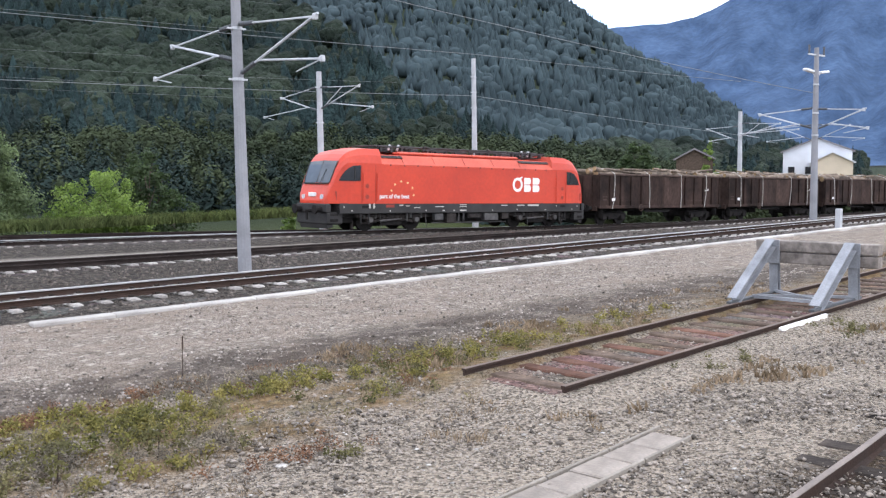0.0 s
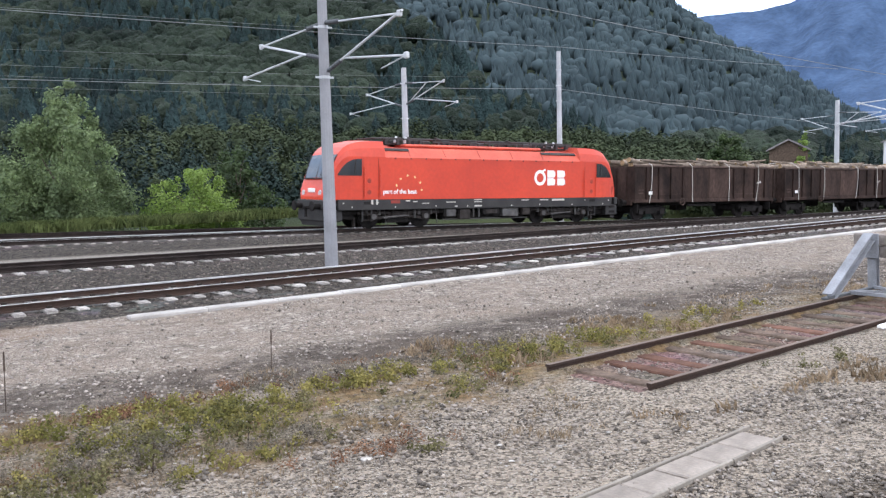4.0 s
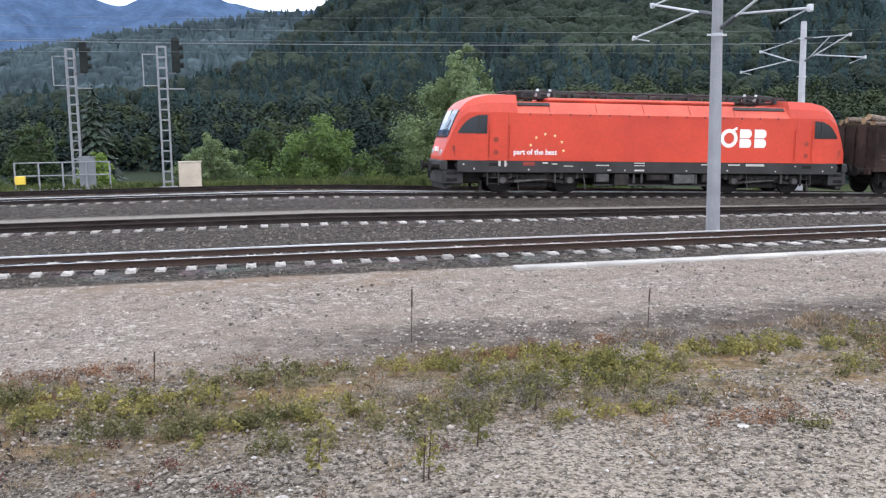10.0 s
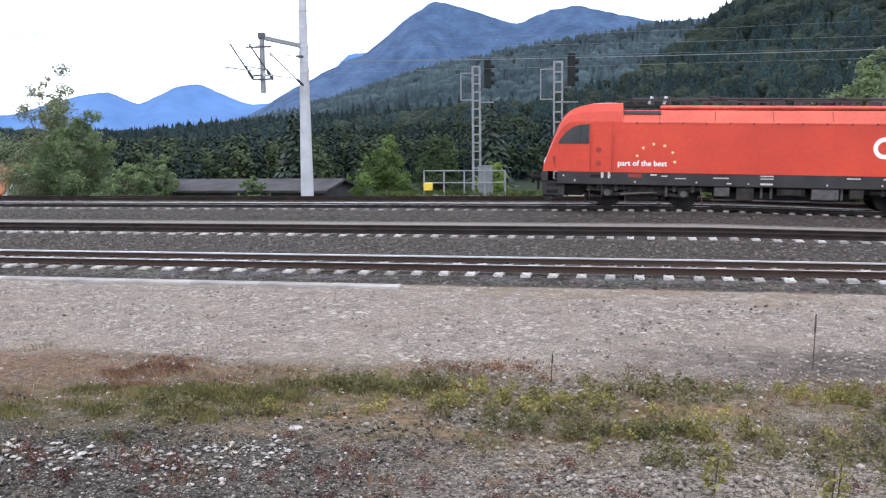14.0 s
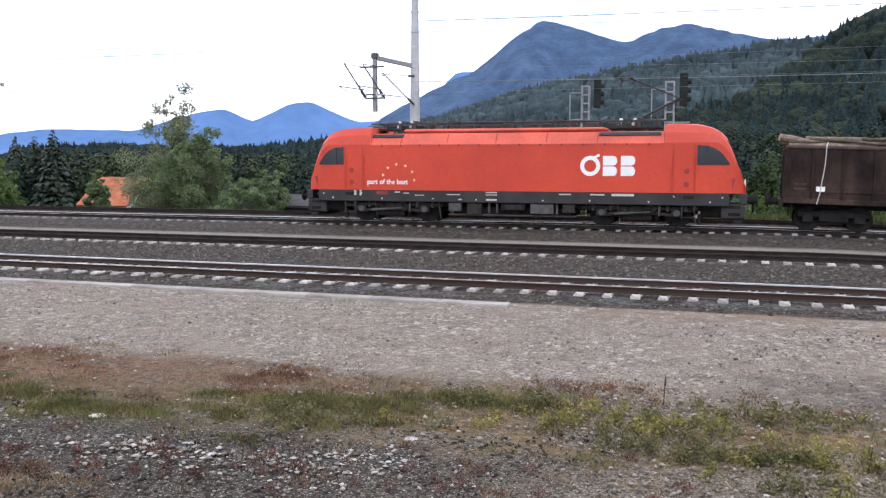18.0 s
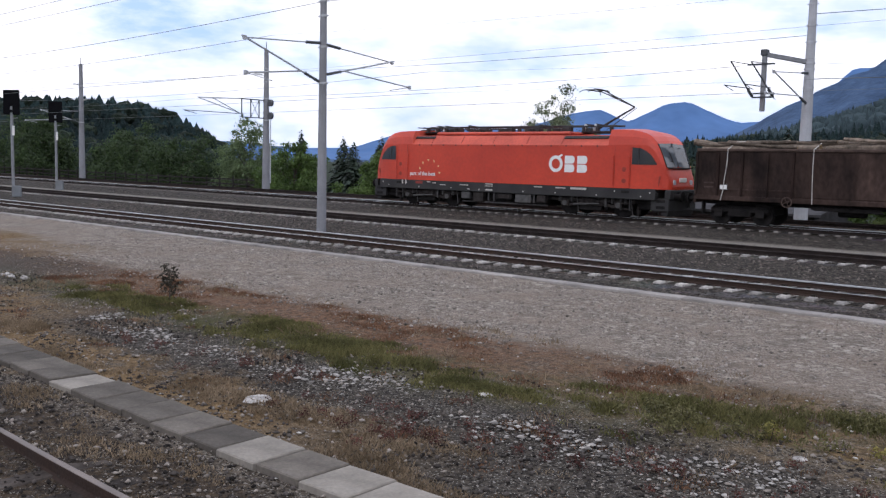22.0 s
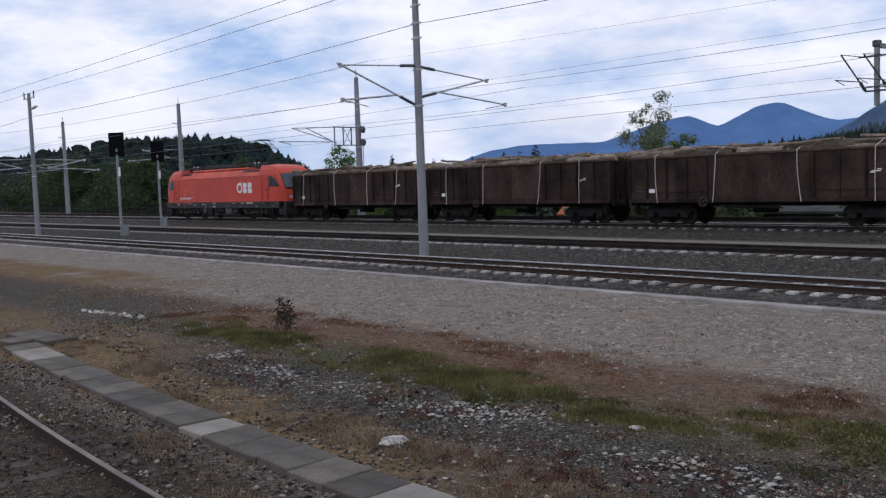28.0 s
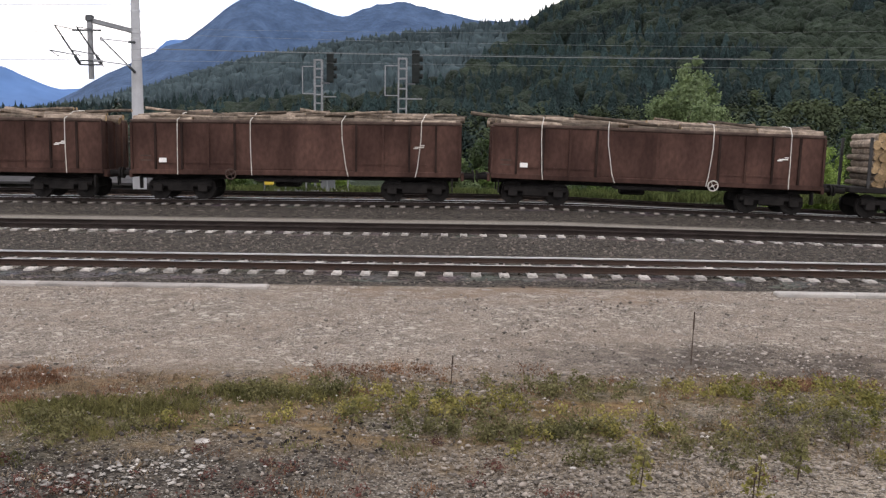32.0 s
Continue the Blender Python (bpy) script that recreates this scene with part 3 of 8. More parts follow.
def build_ground():
    xs = steps(-60, 60, 0.6, 1.05, 3800)
    ys = steps(-4, 50, 0.5, 1.05, 3800)
    vs = []
    for y in ys:
        for x in xs:
            z = land(x, y)
            if -10 < y < 17 and abs(x) < 70:
                z += (0.05 * noise.noise((x * 0.5, y * 0.5, 0)) + 0.025 * noise.noise((x * 2, y * 2, 3))) * smooth01(0.4, 1.3, abs(y - 3.95 - 0.0048 * x * x)) - 0.02
            elif y < 46:
                z += 0.02 * noise.noise((x * 2, y * 2, 3))
            vs.append((x, y, z))
    w = len(xs)
    fs = [(j * w + i, j * w + i + 1, (j + 1) * w + i + 1, (j + 1) * w + i) for j in range(len(ys) - 1) for i in range(w - 1)]
    me = bpy.data.meshes.new("ground")
    me.from_pydata(vs, [], fs)
    me.polygons.foreach_set("use_smooth", [True] * len(me.polygons))
    me.materials.append(ground_material())
    tagged(new("ground", me), "railway yard ground of gravel, weeds and dark ballast with hills behind", "ground", kind="structure")


build_ground()


def build_mountains():
    """Two ranges beyond the valley, haze painted blue into their colour, each a folded sheet with a crest and spurs."""
    near = [(-100, 0.5), (-46, 0.2), (-30, 1.0), (-24, 2.0), (-21, 3.8), (-18, 5.4), (-16.5, 5.9), (-13.8, 8.1), (-12.1, 9.1), (-9.8, 8.5), (-7.1, 7.6), (-5.2, 8.4), (-3.4, 8.7), (-0.6, 8.0), (1.5, 7.5), (12, 8), (40, 7.5), (50, 8.3), (52, 8.5), (54, 8.5), (55.7, 8.7), (57, 9.1), (58.5, 9.8), (62, 11.3), (72, 12), (84, 8), (100, 4)]
    far = [(-100, 1.6), (-80, 1.6), (-71, 2.3), (-60, 1.4), (-50, 0.8), (-47, 0.9), (-44, 1.9), (-41.7, 2.2), (-36.8, 2.2), (-33.4, 3.3), (-31.7, 3.6), (-30, 2.8), (-27.8, 3.9), (-26.5, 4.1), (-25, 3.4), (-23.5, 2.8), (-20, 3.2), (-17.5, 5.9), (-15.5, 6.0), (-10, 5), (20, 4), (100, 3)]
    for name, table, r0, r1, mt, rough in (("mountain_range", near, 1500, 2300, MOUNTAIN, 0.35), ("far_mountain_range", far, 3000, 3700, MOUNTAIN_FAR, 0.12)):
        vs, rows, cols = [], 30, 480
        for j in range(rows + 1):
            u = j / rows
            for i in range(cols + 1):
                az = -100 + 200 * i / cols
                e = lerp_table(table, az) * 0.6 + 0.2 * (lerp_table(table, az - 0.4) + lerp_table(table, az + 0.4))
                spur = (noise.noise((az * 0.4, u * 2.2, r0)) * 0.16 + noise.noise((az * 1.3, u * 6, r0)) * 0.05) * math.sin(math.pi * u)
                e += rough * 0.25 * noise.noise((az * 2.1, 0.3, r0)) * u + rough * 0.2 * noise.noise((az * 7, 0.9, r0)) * u
                r = r0 + (r1 - r0) * (u + spur)
                z = -4 + r * math.tan(math.radians(max(0.0, e))) * u ** 1.15
                a = radians(az)
                vs.append((4 + r * math.sin(a), -1 + r * math.cos(a), z))
        w = cols + 1
        fs = [(j * w + i, j * w + i + 1, (j + 1) * w + i + 1, (j + 1) * w + i) for j in range(rows) for i in range(cols)]
        me = bpy.data.meshes.new(name)
        me.from_pydata(vs, [], fs)
        me.polygons.foreach_set("use_smooth", [True] * len(me.polygons))
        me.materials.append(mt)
        tagged(new(name, me), "wooded mountain range across the valley, coloured blue for haze", "mountains", kind="structure")


build_mountains()

# ---- tracks ----
RAIL_PROFILE = [(-0.07, 0.0), (0.07, 0.0), (0.065, 0.018), (0.016, 0.04), (0.014, 0.1), (0.036, 0.114), (0.036, 0.142), (-0.036, 0.142), (-0.036, 0.114), (-0.014, 0.1), (-0.016, 0.04), (-0.065, 0.018)]
BED_TOP = 0.02


def span(x0, x1, y, dz, step=4.0, curve=None):
    n = max(2, int((x1 - x0) / step))
    out = []
    for i in range(n + 1):
        x = x0 + (x1 - x0) * i / n
        yy = curve(x) if curve else y
        out.append((x, yy, lie(x, yy) + dz))
    return out


def sleeper_mesh(name, mats, length=2.25, broad=0.21, tall=0.2):
    s = Shape().box((0, 0, 0), (broad, length, tall), chamfer=0.03)
    if len(mats) > 1:
        for side in (-0.7175, 0.7175):
            for o in (-0.13, 0.13):
                s.box((0, side + o, tall / 2 + 0.02), (0.1, 0.07, 0.05), k=1)
    return s.mesh(name, *mats)


def build_track(name, y, x0, x1, label, shiny, mats, pick, gauge=1.505):
    """Two rails on sleepers; the sleepers of a near stretch are pieces of their own."""
    root = thing(name, label, "railway track", kind="structure")
    for side in (-gauge / 2, gauge / 2):
        path = span(x0, x1, y + side, BED_TOP + 0.045)
        rail = Shape().sweep(RAIL_PROFILE, path).ob("rail", RAIL_TAN if y < 20 else RAIL_RUST, parent=root)
        g = 1 if side < 0 else -1
        worn = [(g * 0.0375, 0.114), (g * 0.0375, 0.142), (g * 0.03, 0.1475), (-g * 0.034, 0.1475), (-g * 0.034, 0.14), (0.0, 0.14), (0.0, 0.114)]
        Shape().sweep(worn, path).ob("running_surface", RAIL_TOP if shiny else RAIL_RUST, parent=rail)
    me = sleeper_mesh("sleeper", mats)
    rest = Shape()
    x = x0 + 0.3
    while x < x1:
        z = lie(x, y) + BED_TOP - 0.055 + 0.012 * noise.noise((x * 3, y, 0))
        turn = pose(x, y + 0.07 * noise.noise((x * 5, y, 4)), z, 1.2 * noise.noise((x * 9, y, 6)), 0, 2.0 * noise.noise((x * 7, y, 2)))
        if pick[0] < x < pick[1]:
            piece("sleeper", me, root, at=turn)
        else:
            rest.box((x, y, z), (0.21, 2.25, 0.2))
        x += 0.6
    tagged(rest.ob("far_sleepers", mats[0], parent=root), kind="stuff")
    return root


T1, T2, T3, T4 = 19.45, 27.8, 36.6, 41.7
build_track("track_1", T1, -130, 170, "running line with polished rails on pale concrete sleepers", True, (SLEEPER, CLIP), (-50, 60))
build_track("track_2", T2, -150, 200, "running line with dull rails on concrete sleepers in dark ballast", False, (SLEEPER, CLIP), (-45, 60))
build_track("track_3", T3, -180, 230, "running line under the freight train on concrete sleepers", True, (SLEEPER_DARK, CLIP), (-45, 50))
build_track("track_4", T4, -180, 230, "far running line with rust-brown rails on dark wooden sleepers", False, (WOOD_OLD, CLIP), (-40, 45))


def ballast_material(name="crushed_ballast", low=(0.016, 0.0135, 0.0115), high=(0.130, 0.110, 0.094), scale=13, rich=0.85):
    m = bpy.data.materials.new(name)
    m.use_nodes = True
    n, l = m.node_tree.nodes, m.node_tree.links
    p = n["Principled BSDF"]
    p.inputs["Roughness"].default_value, p.inputs["Specular IOR Level"].default_value = 0.95, 0.12
    geo, vor, no = n.new("ShaderNodeNewGeometry"), n.new("ShaderNodeTexVoronoi"), n.new("ShaderNodeTexNoise")
    vor.inputs["Scale"].default_value, no.inputs["Scale"].default_value = scale, 0.8
    l.new(geo.outputs["Position"], vor.inputs["Vector"])
    l.new(geo.outputs["Position"], no.inputs["Vector"])
    ramp = n.new("ShaderNodeValToRGB")
    ramp.color_ramp.elements[0].color, ramp.color_ramp.elements[1].color = (*low, 1), (*high, 1)
    l.new(vor.outputs["Color"], ramp.inputs["Fac"])
    mx = n.new("ShaderNodeMixRGB")
    mx.blend_type = "MULTIPLY"
    mx.inputs["Fac"].default_value = 0.6
    l.new(ramp.outputs["Color"], mx.inputs["Color1"])
    l.new(no.outputs["Color"], mx.inputs["Color2"])
    hs = n.new("ShaderNodeHueSaturation")
    hs.inputs["Saturation"].default_value, hs.inputs["Value"].default_value = rich, 1.5
    l.new(mx.outputs["Color"], hs.inputs["Color"])
    l.new(hs.outputs["Color"], p.inputs["Base Color"])
    b = n.new("ShaderNodeBump")
    b.inputs["Strength"].default_value, b.inputs["Distance"].default_value = 0.9, 0.06
    l.new(vor.outputs["Distance"], b.inputs["Height"])
    l.new(b.outputs["Normal"], p.inputs["Normal"])
    return m


def ballast_bed(name, y, half, top, label):
    """A low shoulder of ballast under a track, lumpy along its crest."""
    vs, fs = [], []
    xs = [-70 + 0.5 * i for i in range(281)]
    rows = [-half - 0.5, -half, -half * 0.55, -half * 0.15, half * 0.15, half * 0.55, half, half + 0.5]
    for x in xs:
        for i, o in enumerate(rows):
            edge = i in (0, len(rows) - 1)
            z = lie(x, y + o) + (-0.03 if edge else top) + 0.02 * noise.noise((x * 3, (y + o) * 3, 1))
            vs.append((x, y + o, z))
    w = len(rows)
    fs = [(i * w + j, (i + 1) * w + j, (i + 1) * w + j + 1, i * w + j + 1) for i in range(len(xs) - 1) for j in range(w - 1)]
    me = bpy.data.meshes.new(name)
    me.from_pydata(vs, [], fs)
    me.polygons.foreach_set("use_smooth", [True] * len(me.polygons))
    me.materials.append(BALLAST_BED)
    tagged(new(name, me), label, "ballast", kind="structure")


BALLAST_BED = ballast_material()
for nm, ty in (("ballast_bed_1", T1), ("ballast_bed_2", T2), ("ballast_bed_3", T3), ("ballast_bed_4", T4)):
    ballast_bed(nm, ty, 1.45 if ty == T2 else 1.9, 0.0, "bed of dark crushed stone between the sleepers")


# ---- platform edges ----
def build_edges():
    for name, x0, x1, mt, step, label in (("platform_edge_1", -75, 0.05, EDGE_OLD, 1.5, "worn grey concrete platform edging in long pieces"), ("platform_edge_2", 9.85, 95, EDGE_CON, 1.5, "pale concrete platform edging in long pieces")):
        root = thing(name, label, "platform edge", kind="structure")
        x, k = x0, 0
        mes = [Shape().box((0, 0, 0), (step - 0.015, 0.30, 0.22), chamfer=0.02).mesh("edge_stone", mt)]
        while x < x1 - 0.2:
            piece("edge_stone", mes[0], root, at=pose(x + step / 2, 16.62 + 0.012 * noise.noise((x, 1, 1)), lie(x, 16.6) - 0.065 + 0.012 * noise.noise((x * 2, 5, 1)), 0, 0, 0.4 * noise.noise((x * 3, 2, 1))))
            x += step
    root = thing("broken_edge_piece", "short sunken piece of concrete edging in reddish gravel", "platform edge", at=pose(4.9, 16.75, -0.085, 0, 0, 1))
    Shape().box((0, 0, 0), (1.5, 0.22, 0.16), chamfer=0.02).ob("edge_stone", SLAB_MID, parent=root)


build_edges()


# ---- old siding with its buffer stop ----
def siding_y(x):
    return 7.22 + 0.07 * (x - 12.65)


def build_siding():
    root = thing("siding_track", "old rusty siding on weathered wooden sleepers ending in gravel", "railway track", kind="structure")
    vs, xs, rows = [], [12.75 + 0.35 * i for i in range(150)], (-0.98, -0.86, -0.6, -0.3, 0.0, 0.3, 0.6, 0.86, 0.98)
    for x in xs:
        for o in rows:
            vs.append((x, siding_y(x) + o, (-0.06 if abs(o) > 0.9 else 0.012) + 0.022 * noise.noise((x * 4, o * 4, 7))))
    w = len(rows)
    me = bpy.data.meshes.new("gravel_fill")
    me.from_pydata(vs, [], [(i * w + j, (i + 1) * w + j, (i + 1) * w + j + 1, i * w + j + 1) for i in range(len(xs) - 1) for j in range(w - 1)])
    me.polygons.foreach_set("use_smooth", [True] * len(me.polygons))
    me.materials.append(ballast_material("rusty_siding_gravel", (0.03, 0.022, 0.017), (0.27, 0.20, 0.155), 24, 1.0))
    piece("gravel_fill", me, root, "rust-tinted gravel between the siding rails")
    vs, w = [], 15
    xs = [11.7 + 0.22 * i for i in range(110)]
    for x in xs:
        for j in range(w):
            o = -1.75 + 0.25 * j
            d = math.hypot(max(0.0, abs(o) - 0.8), max(0.0, 12.75 - x))
            h = 0.075 * (1 - smooth01(0.05, 0.8, d)) - 0.05 * smooth01(0.6, 0.95, d)
            vs.append((x, siding_y(x) + o, h - (0.12 if abs(o) < 0.7 and x > 12.7 else 0.0) + 0.018 * noise.noise((x * 3, o * 3, 5))))
    me = bpy.data.meshes.new("gravel_bank")
    me.from_pydata(vs, [], [(i * w + j, (i + 1) * w + j, (i + 1) * w + j + 1, i * w + j + 1) for i in range(len(xs) - 1) for j in range(w - 1)])
    me.polygons.foreach_set("use_smooth", [True] * len(me.polygons))
    me.materials.append(bpy.data.materials["yard_ground"])
    piece("gravel_bank", me, root, "grey gravel heaped against the siding rails")
    for off, start in ((0.76, 12.55), (-0.76, 12.75)):
        path = span(start, 75, 0, 0.01, 4.0, lambda x, o=off: siding_y(x) + o)
        rail = Shape().sweep(RAIL_PROFILE, path).ob("rail", RAIL_TAN, parent=root)
        Shape().sweep([(-0.031, 0.139), (0.031, 0.139), (0.031, 0.1465), (-0.031, 0.1465)], path).ob("worn_head", RAIL_BROWN, parent=rail, label="rust-brown worn rail head, lightened as a painted highlight")
        Shape().sweep([(-0.074, 0.0), (0.074, 0.0), (0.072, 0.02), (-0.072, 0.02)], path).ob("rail_foot", RAIL_OLD, parent=rail)
    me = [Shape().box((0, 0, 0), (0.24, 1.72, 0.16), chamfer=0.02).mesh("wooden_sleeper", m) for m in (WOOD_OLD, WOOD_RED)]
    x, i = 13.1, 0
    while x < 60:
        piece("wooden_sleeper", me[1] if i in (1, 2, 4, 7) else me[0], root, at=pose(x, siding_y(x), -0.045 + 0.008 * math.sin(i * 2.3), 0, 0, 4 + 1.5 * math.sin(i * 1.7)))
        x += 0.62
        i += 1


build_siding()


def build_buffer_stop():
    x0, ym = 19.8, siding_y(20.8)
    root = thing("buffer_stop", "grey painted steel buffer stop with weathered timber beam on siding", "buffer stop", at=pose(x0, ym, 0.155, 0, 0, 4))
    for side in (-0.76, 0.76):
        fr = Shape()
        # sloping strut, an I section with pale flanges
        a, b = Vector((0.0, side, 0.02)), Vector((1.5, side, 1.0))
        ln = (b - a).length
        ang = math.degrees(math.atan2(b.z - a.z, b.x - a.x))
        mid = (a + b) / 2
        fr.box(mid, (ln, 0.02, 0.16), (0, -ang, 0))
        for o in (-0.085, 0.085):
            fr.box(mid + Vector((-math.sin(radians(ang)) * o, 0, math.cos(radians(ang)) * o)), (ln, 0.18, 0.018), (0, -ang, 0))
        fr.ob("sloping_strut", STOP_STEEL, parent=root)
        up = Shape().box((1.62, side, 0.5), (0.02, 0.16, 1.0), (0, -4, 0)).box((1.72, side, 0.5), (0.02, 0.18, 1.0), (0, -4, 0)).box((1.67, side, 0.5), (0.1, 0.02, 1.0), (0, -4, 0))
        up.ob("upright", STOP_STEEL, parent=root)
        Shape().box((1.55, side, 0.83), (0.025, 0.3, 0.46), chamfer=0.005).ob("fixing_plate", STOP_STEEL, parent=root)
        Shape().box((0.9, side, 0.02), (2.1, 0.1, 0.05), chamfer=0.01).ob("rail_shoe", DARK_STEEL, parent=root)
    Shape().box((0.75, 0, 0.04), (0.07, 1.5, 0.06)).ob("cross_tie", STOP_STEEL, parent=root)
    Shape().box((1.2, 0, 0.05), (1.7, 0.06, 0.05), (0, 0, 58)).ob("diagonal_brace", STOP_STEEL, parent=root)
    Shape().box((1.2, 0, 0.055), (1.7, 0.06, 0.05), (0, 0, -58)).ob("diagonal_brace", STOP_STEEL, parent=root)
    for z in (0.70, 0.93):
        for y, ln in ((-0.92, 0.5), (0.0, 1.36), (0.92, 0.5)):
            Shape().box((1.83, y, z), (0.22, ln - 0.01, 0.21), chamfer=0.015).ob("timber_beam", BEAM_WOOD, parent=root)
    w = thing("derail_bar", "white painted notched steel bar beside the siding rail", "track fitting", at=pose(19.0, siding_y(19.0) - 0.88, 0.07, 0, 0, 4))
    s = Shape().box((0, 0, 0.03), (1.75, 0.05, 0.06), chamfer=0.01)
    for i in range(6):
        s.box((-0.75 + 0.3 * i, -0.02, -0.02), (0.17, 0.045, 0.06), chamfer=0.01)
    s.ob("notched_bar", WHITE, parent=w)


build_buffer_stop()


# ---- near track and slab path ----
def near_y(x):
    return 2.32 + 0.0048 * x * x


def slab_y(x):
    return 3.92 + (0.003 if x < 0 else 0.0056) * x * x


def build_near():
    root = thing("near_track", "overgrown rusty track close to the viewpoint", "railway track", kind="structure")
    for o in (0.0, -1.505):
        line = span(-26, 28, 0, -0.045, 1.5, lambda x, q=o: near_y(x) + q)
        rail = Shape().sweep(RAIL_PROFILE, line).ob("rail", RAIL_TAN, parent=root)
        Shape().sweep([(-0.03, 0.139), (0.03, 0.139), (0.03, 0.1465), (-0.03, 0.1465)], line).ob("worn_head", RAIL_WORN_LIT, parent=rail, label="dull worn strip along the rail head, lightened as a painted highlight")
    me = Shape().box((0, 0, 0), (0.25, 2.5, 0.16), chamfer=0.02).mesh("wooden_sleeper", WOOD_DARK)
    x = -25.5
    while x < 27:
        piece("wooden_sleeper", me, root, at=pose(x, near_y(x) - 0.75, -0.103 + 0.008 * math.sin(x * 3), 0, 0, math.degrees(0.0096 * x)))
        x += 0.63
    path = thing("slab_path", "row of concrete trough cover slabs, mostly grey with a few pale ones", "slab path", kind="structure")
    me = {}
    for nm, mt in (("dark", SLAB), ("pale", SLAB_PALE)):
        me[nm] = Shape().box((0, 0, 0), (0.585, 0.6, 0.1), chamfer=0.012).mesh("slab", mt)
    small = Shape().box((0, 0, 0), (0.48, 0.36, 0.1), chamfer=0.012).mesh("slab", SLAB_MID)
    rnd = random.Random(5)
    x = -14.2
    while x < 4.0:
        pale = any(abs(x + 0.3 - c) < 0.2 for c in (-13.3, -12.7, -6.1, -2.5, -1.3, -0.7))
        slope = math.degrees(0.006 * x)
        piece("slab", me["pale" if pale else "dark"], path, at=pose(x + 0.3, slab_y(x) + rnd.uniform(-0.012, 0.012), 0.0 + rnd.uniform(-0.012, 0.012), rnd.uniform(-1, 1), rnd.uniform(-1, 1), slope + rnd.uniform(-0.7, 0.7)))
        x += 0.6
    while x < 12.3:
        piece("slab", small, path, at=pose(x + 0.25, slab_y(x) + rnd.uniform(-0.006, 0.006), -0.032 + rnd.uniform(-0.006, 0.006), 0, 0, math.degrees(0.0112 * x)))
        x += 0.5
    for k, (dx, dy) in enumerate(((-15.6, 5.15), (-15.0, 5.2), (-14.4, 5.25), (-14.9, 4.75))):
        piece("slab", me["dark"], path, at=pose(dx, dy, 0.01, 0, 0, 3 * k))
    kerb = thing("path_kerb", "thin pale concrete kerb beside the slab path", "kerb", kind="structure")
    kx = 8.6
    me2 = Shape().box((0, 0, 0), (0.98, 0.035, 0.16), chamfer=0.006).mesh("kerb_stone", SLAB_PALE)
    while kx < 11.9:
        for off in (-0.21, 0.205):
            piece("kerb_stone", me2, kerb, at=pose(kx + 0.5, slab_y(kx + 0.5) + off, -0.058, 0, 0, math.degrees(0.0112 * (kx + 0.5))))
        kx += 1.0


build_near()


# ---- masts, cantilevers, wires ----
def insulator(s, p, q, r=0.055):
    """A ribbed insulator between two points."""
    p, q = Vector(p), Vector(q)
    s.lathe([p + (q - p) * (i / 12) for i in range(13)], [r if i % 2 else r * 0.6 for i in range(13)], 8)


def cantilever(root, side, z_up, tip, z_tip, z_low, reg, z_reg, skew=0.0, inner=0.0):
    """A hinged bracket over a track: top tube, sloping strut, registration arm with its steady arm. side: -1 or 1 along y; tip, reg: reach in metres."""
    def at(d, z):
        return Vector((skew * d / tip, side * d, z))

    arm = Shape()
    a, b = at(0.16, z_up), at(tip, z_tip)
    c, d = at(0.2, z_low), at(tip + 0.12, z_tip + 0.06)
    arm.tube(a + (b - a) * 0.2, b, 0.026, n=7)
    arm.tube(c + (d - c) * 0.2, d, 0.036, n=7)
    if inner:
        arm.tube(at(inner, z_up + (z_tip - z_up) * inner / tip), c + (d - c) * 0.05, 0.03, n=7)
    e = c + (d - c) * 0.24
    f = at(reg, z_reg)
    arm.tube(e, f, 0.03, n=7)
    arm.tube(f, f + Vector((0, -side * 1.15, -0.2)), 0.018, n=6)
    for p in (b, f):
        arm.box(p, (0.09, 0.12, 0.16), chamfer=0.02)
    br = arm.ob("cantilever_arm", GALV, parent=root)
    for p, q in ((a, b), (c, d)):
        ins = Shape()
        insulator(ins, p, p + (q - p) * 0.2, 0.07)
        ins.ob("insulator", DARK_STEEL, parent=br)


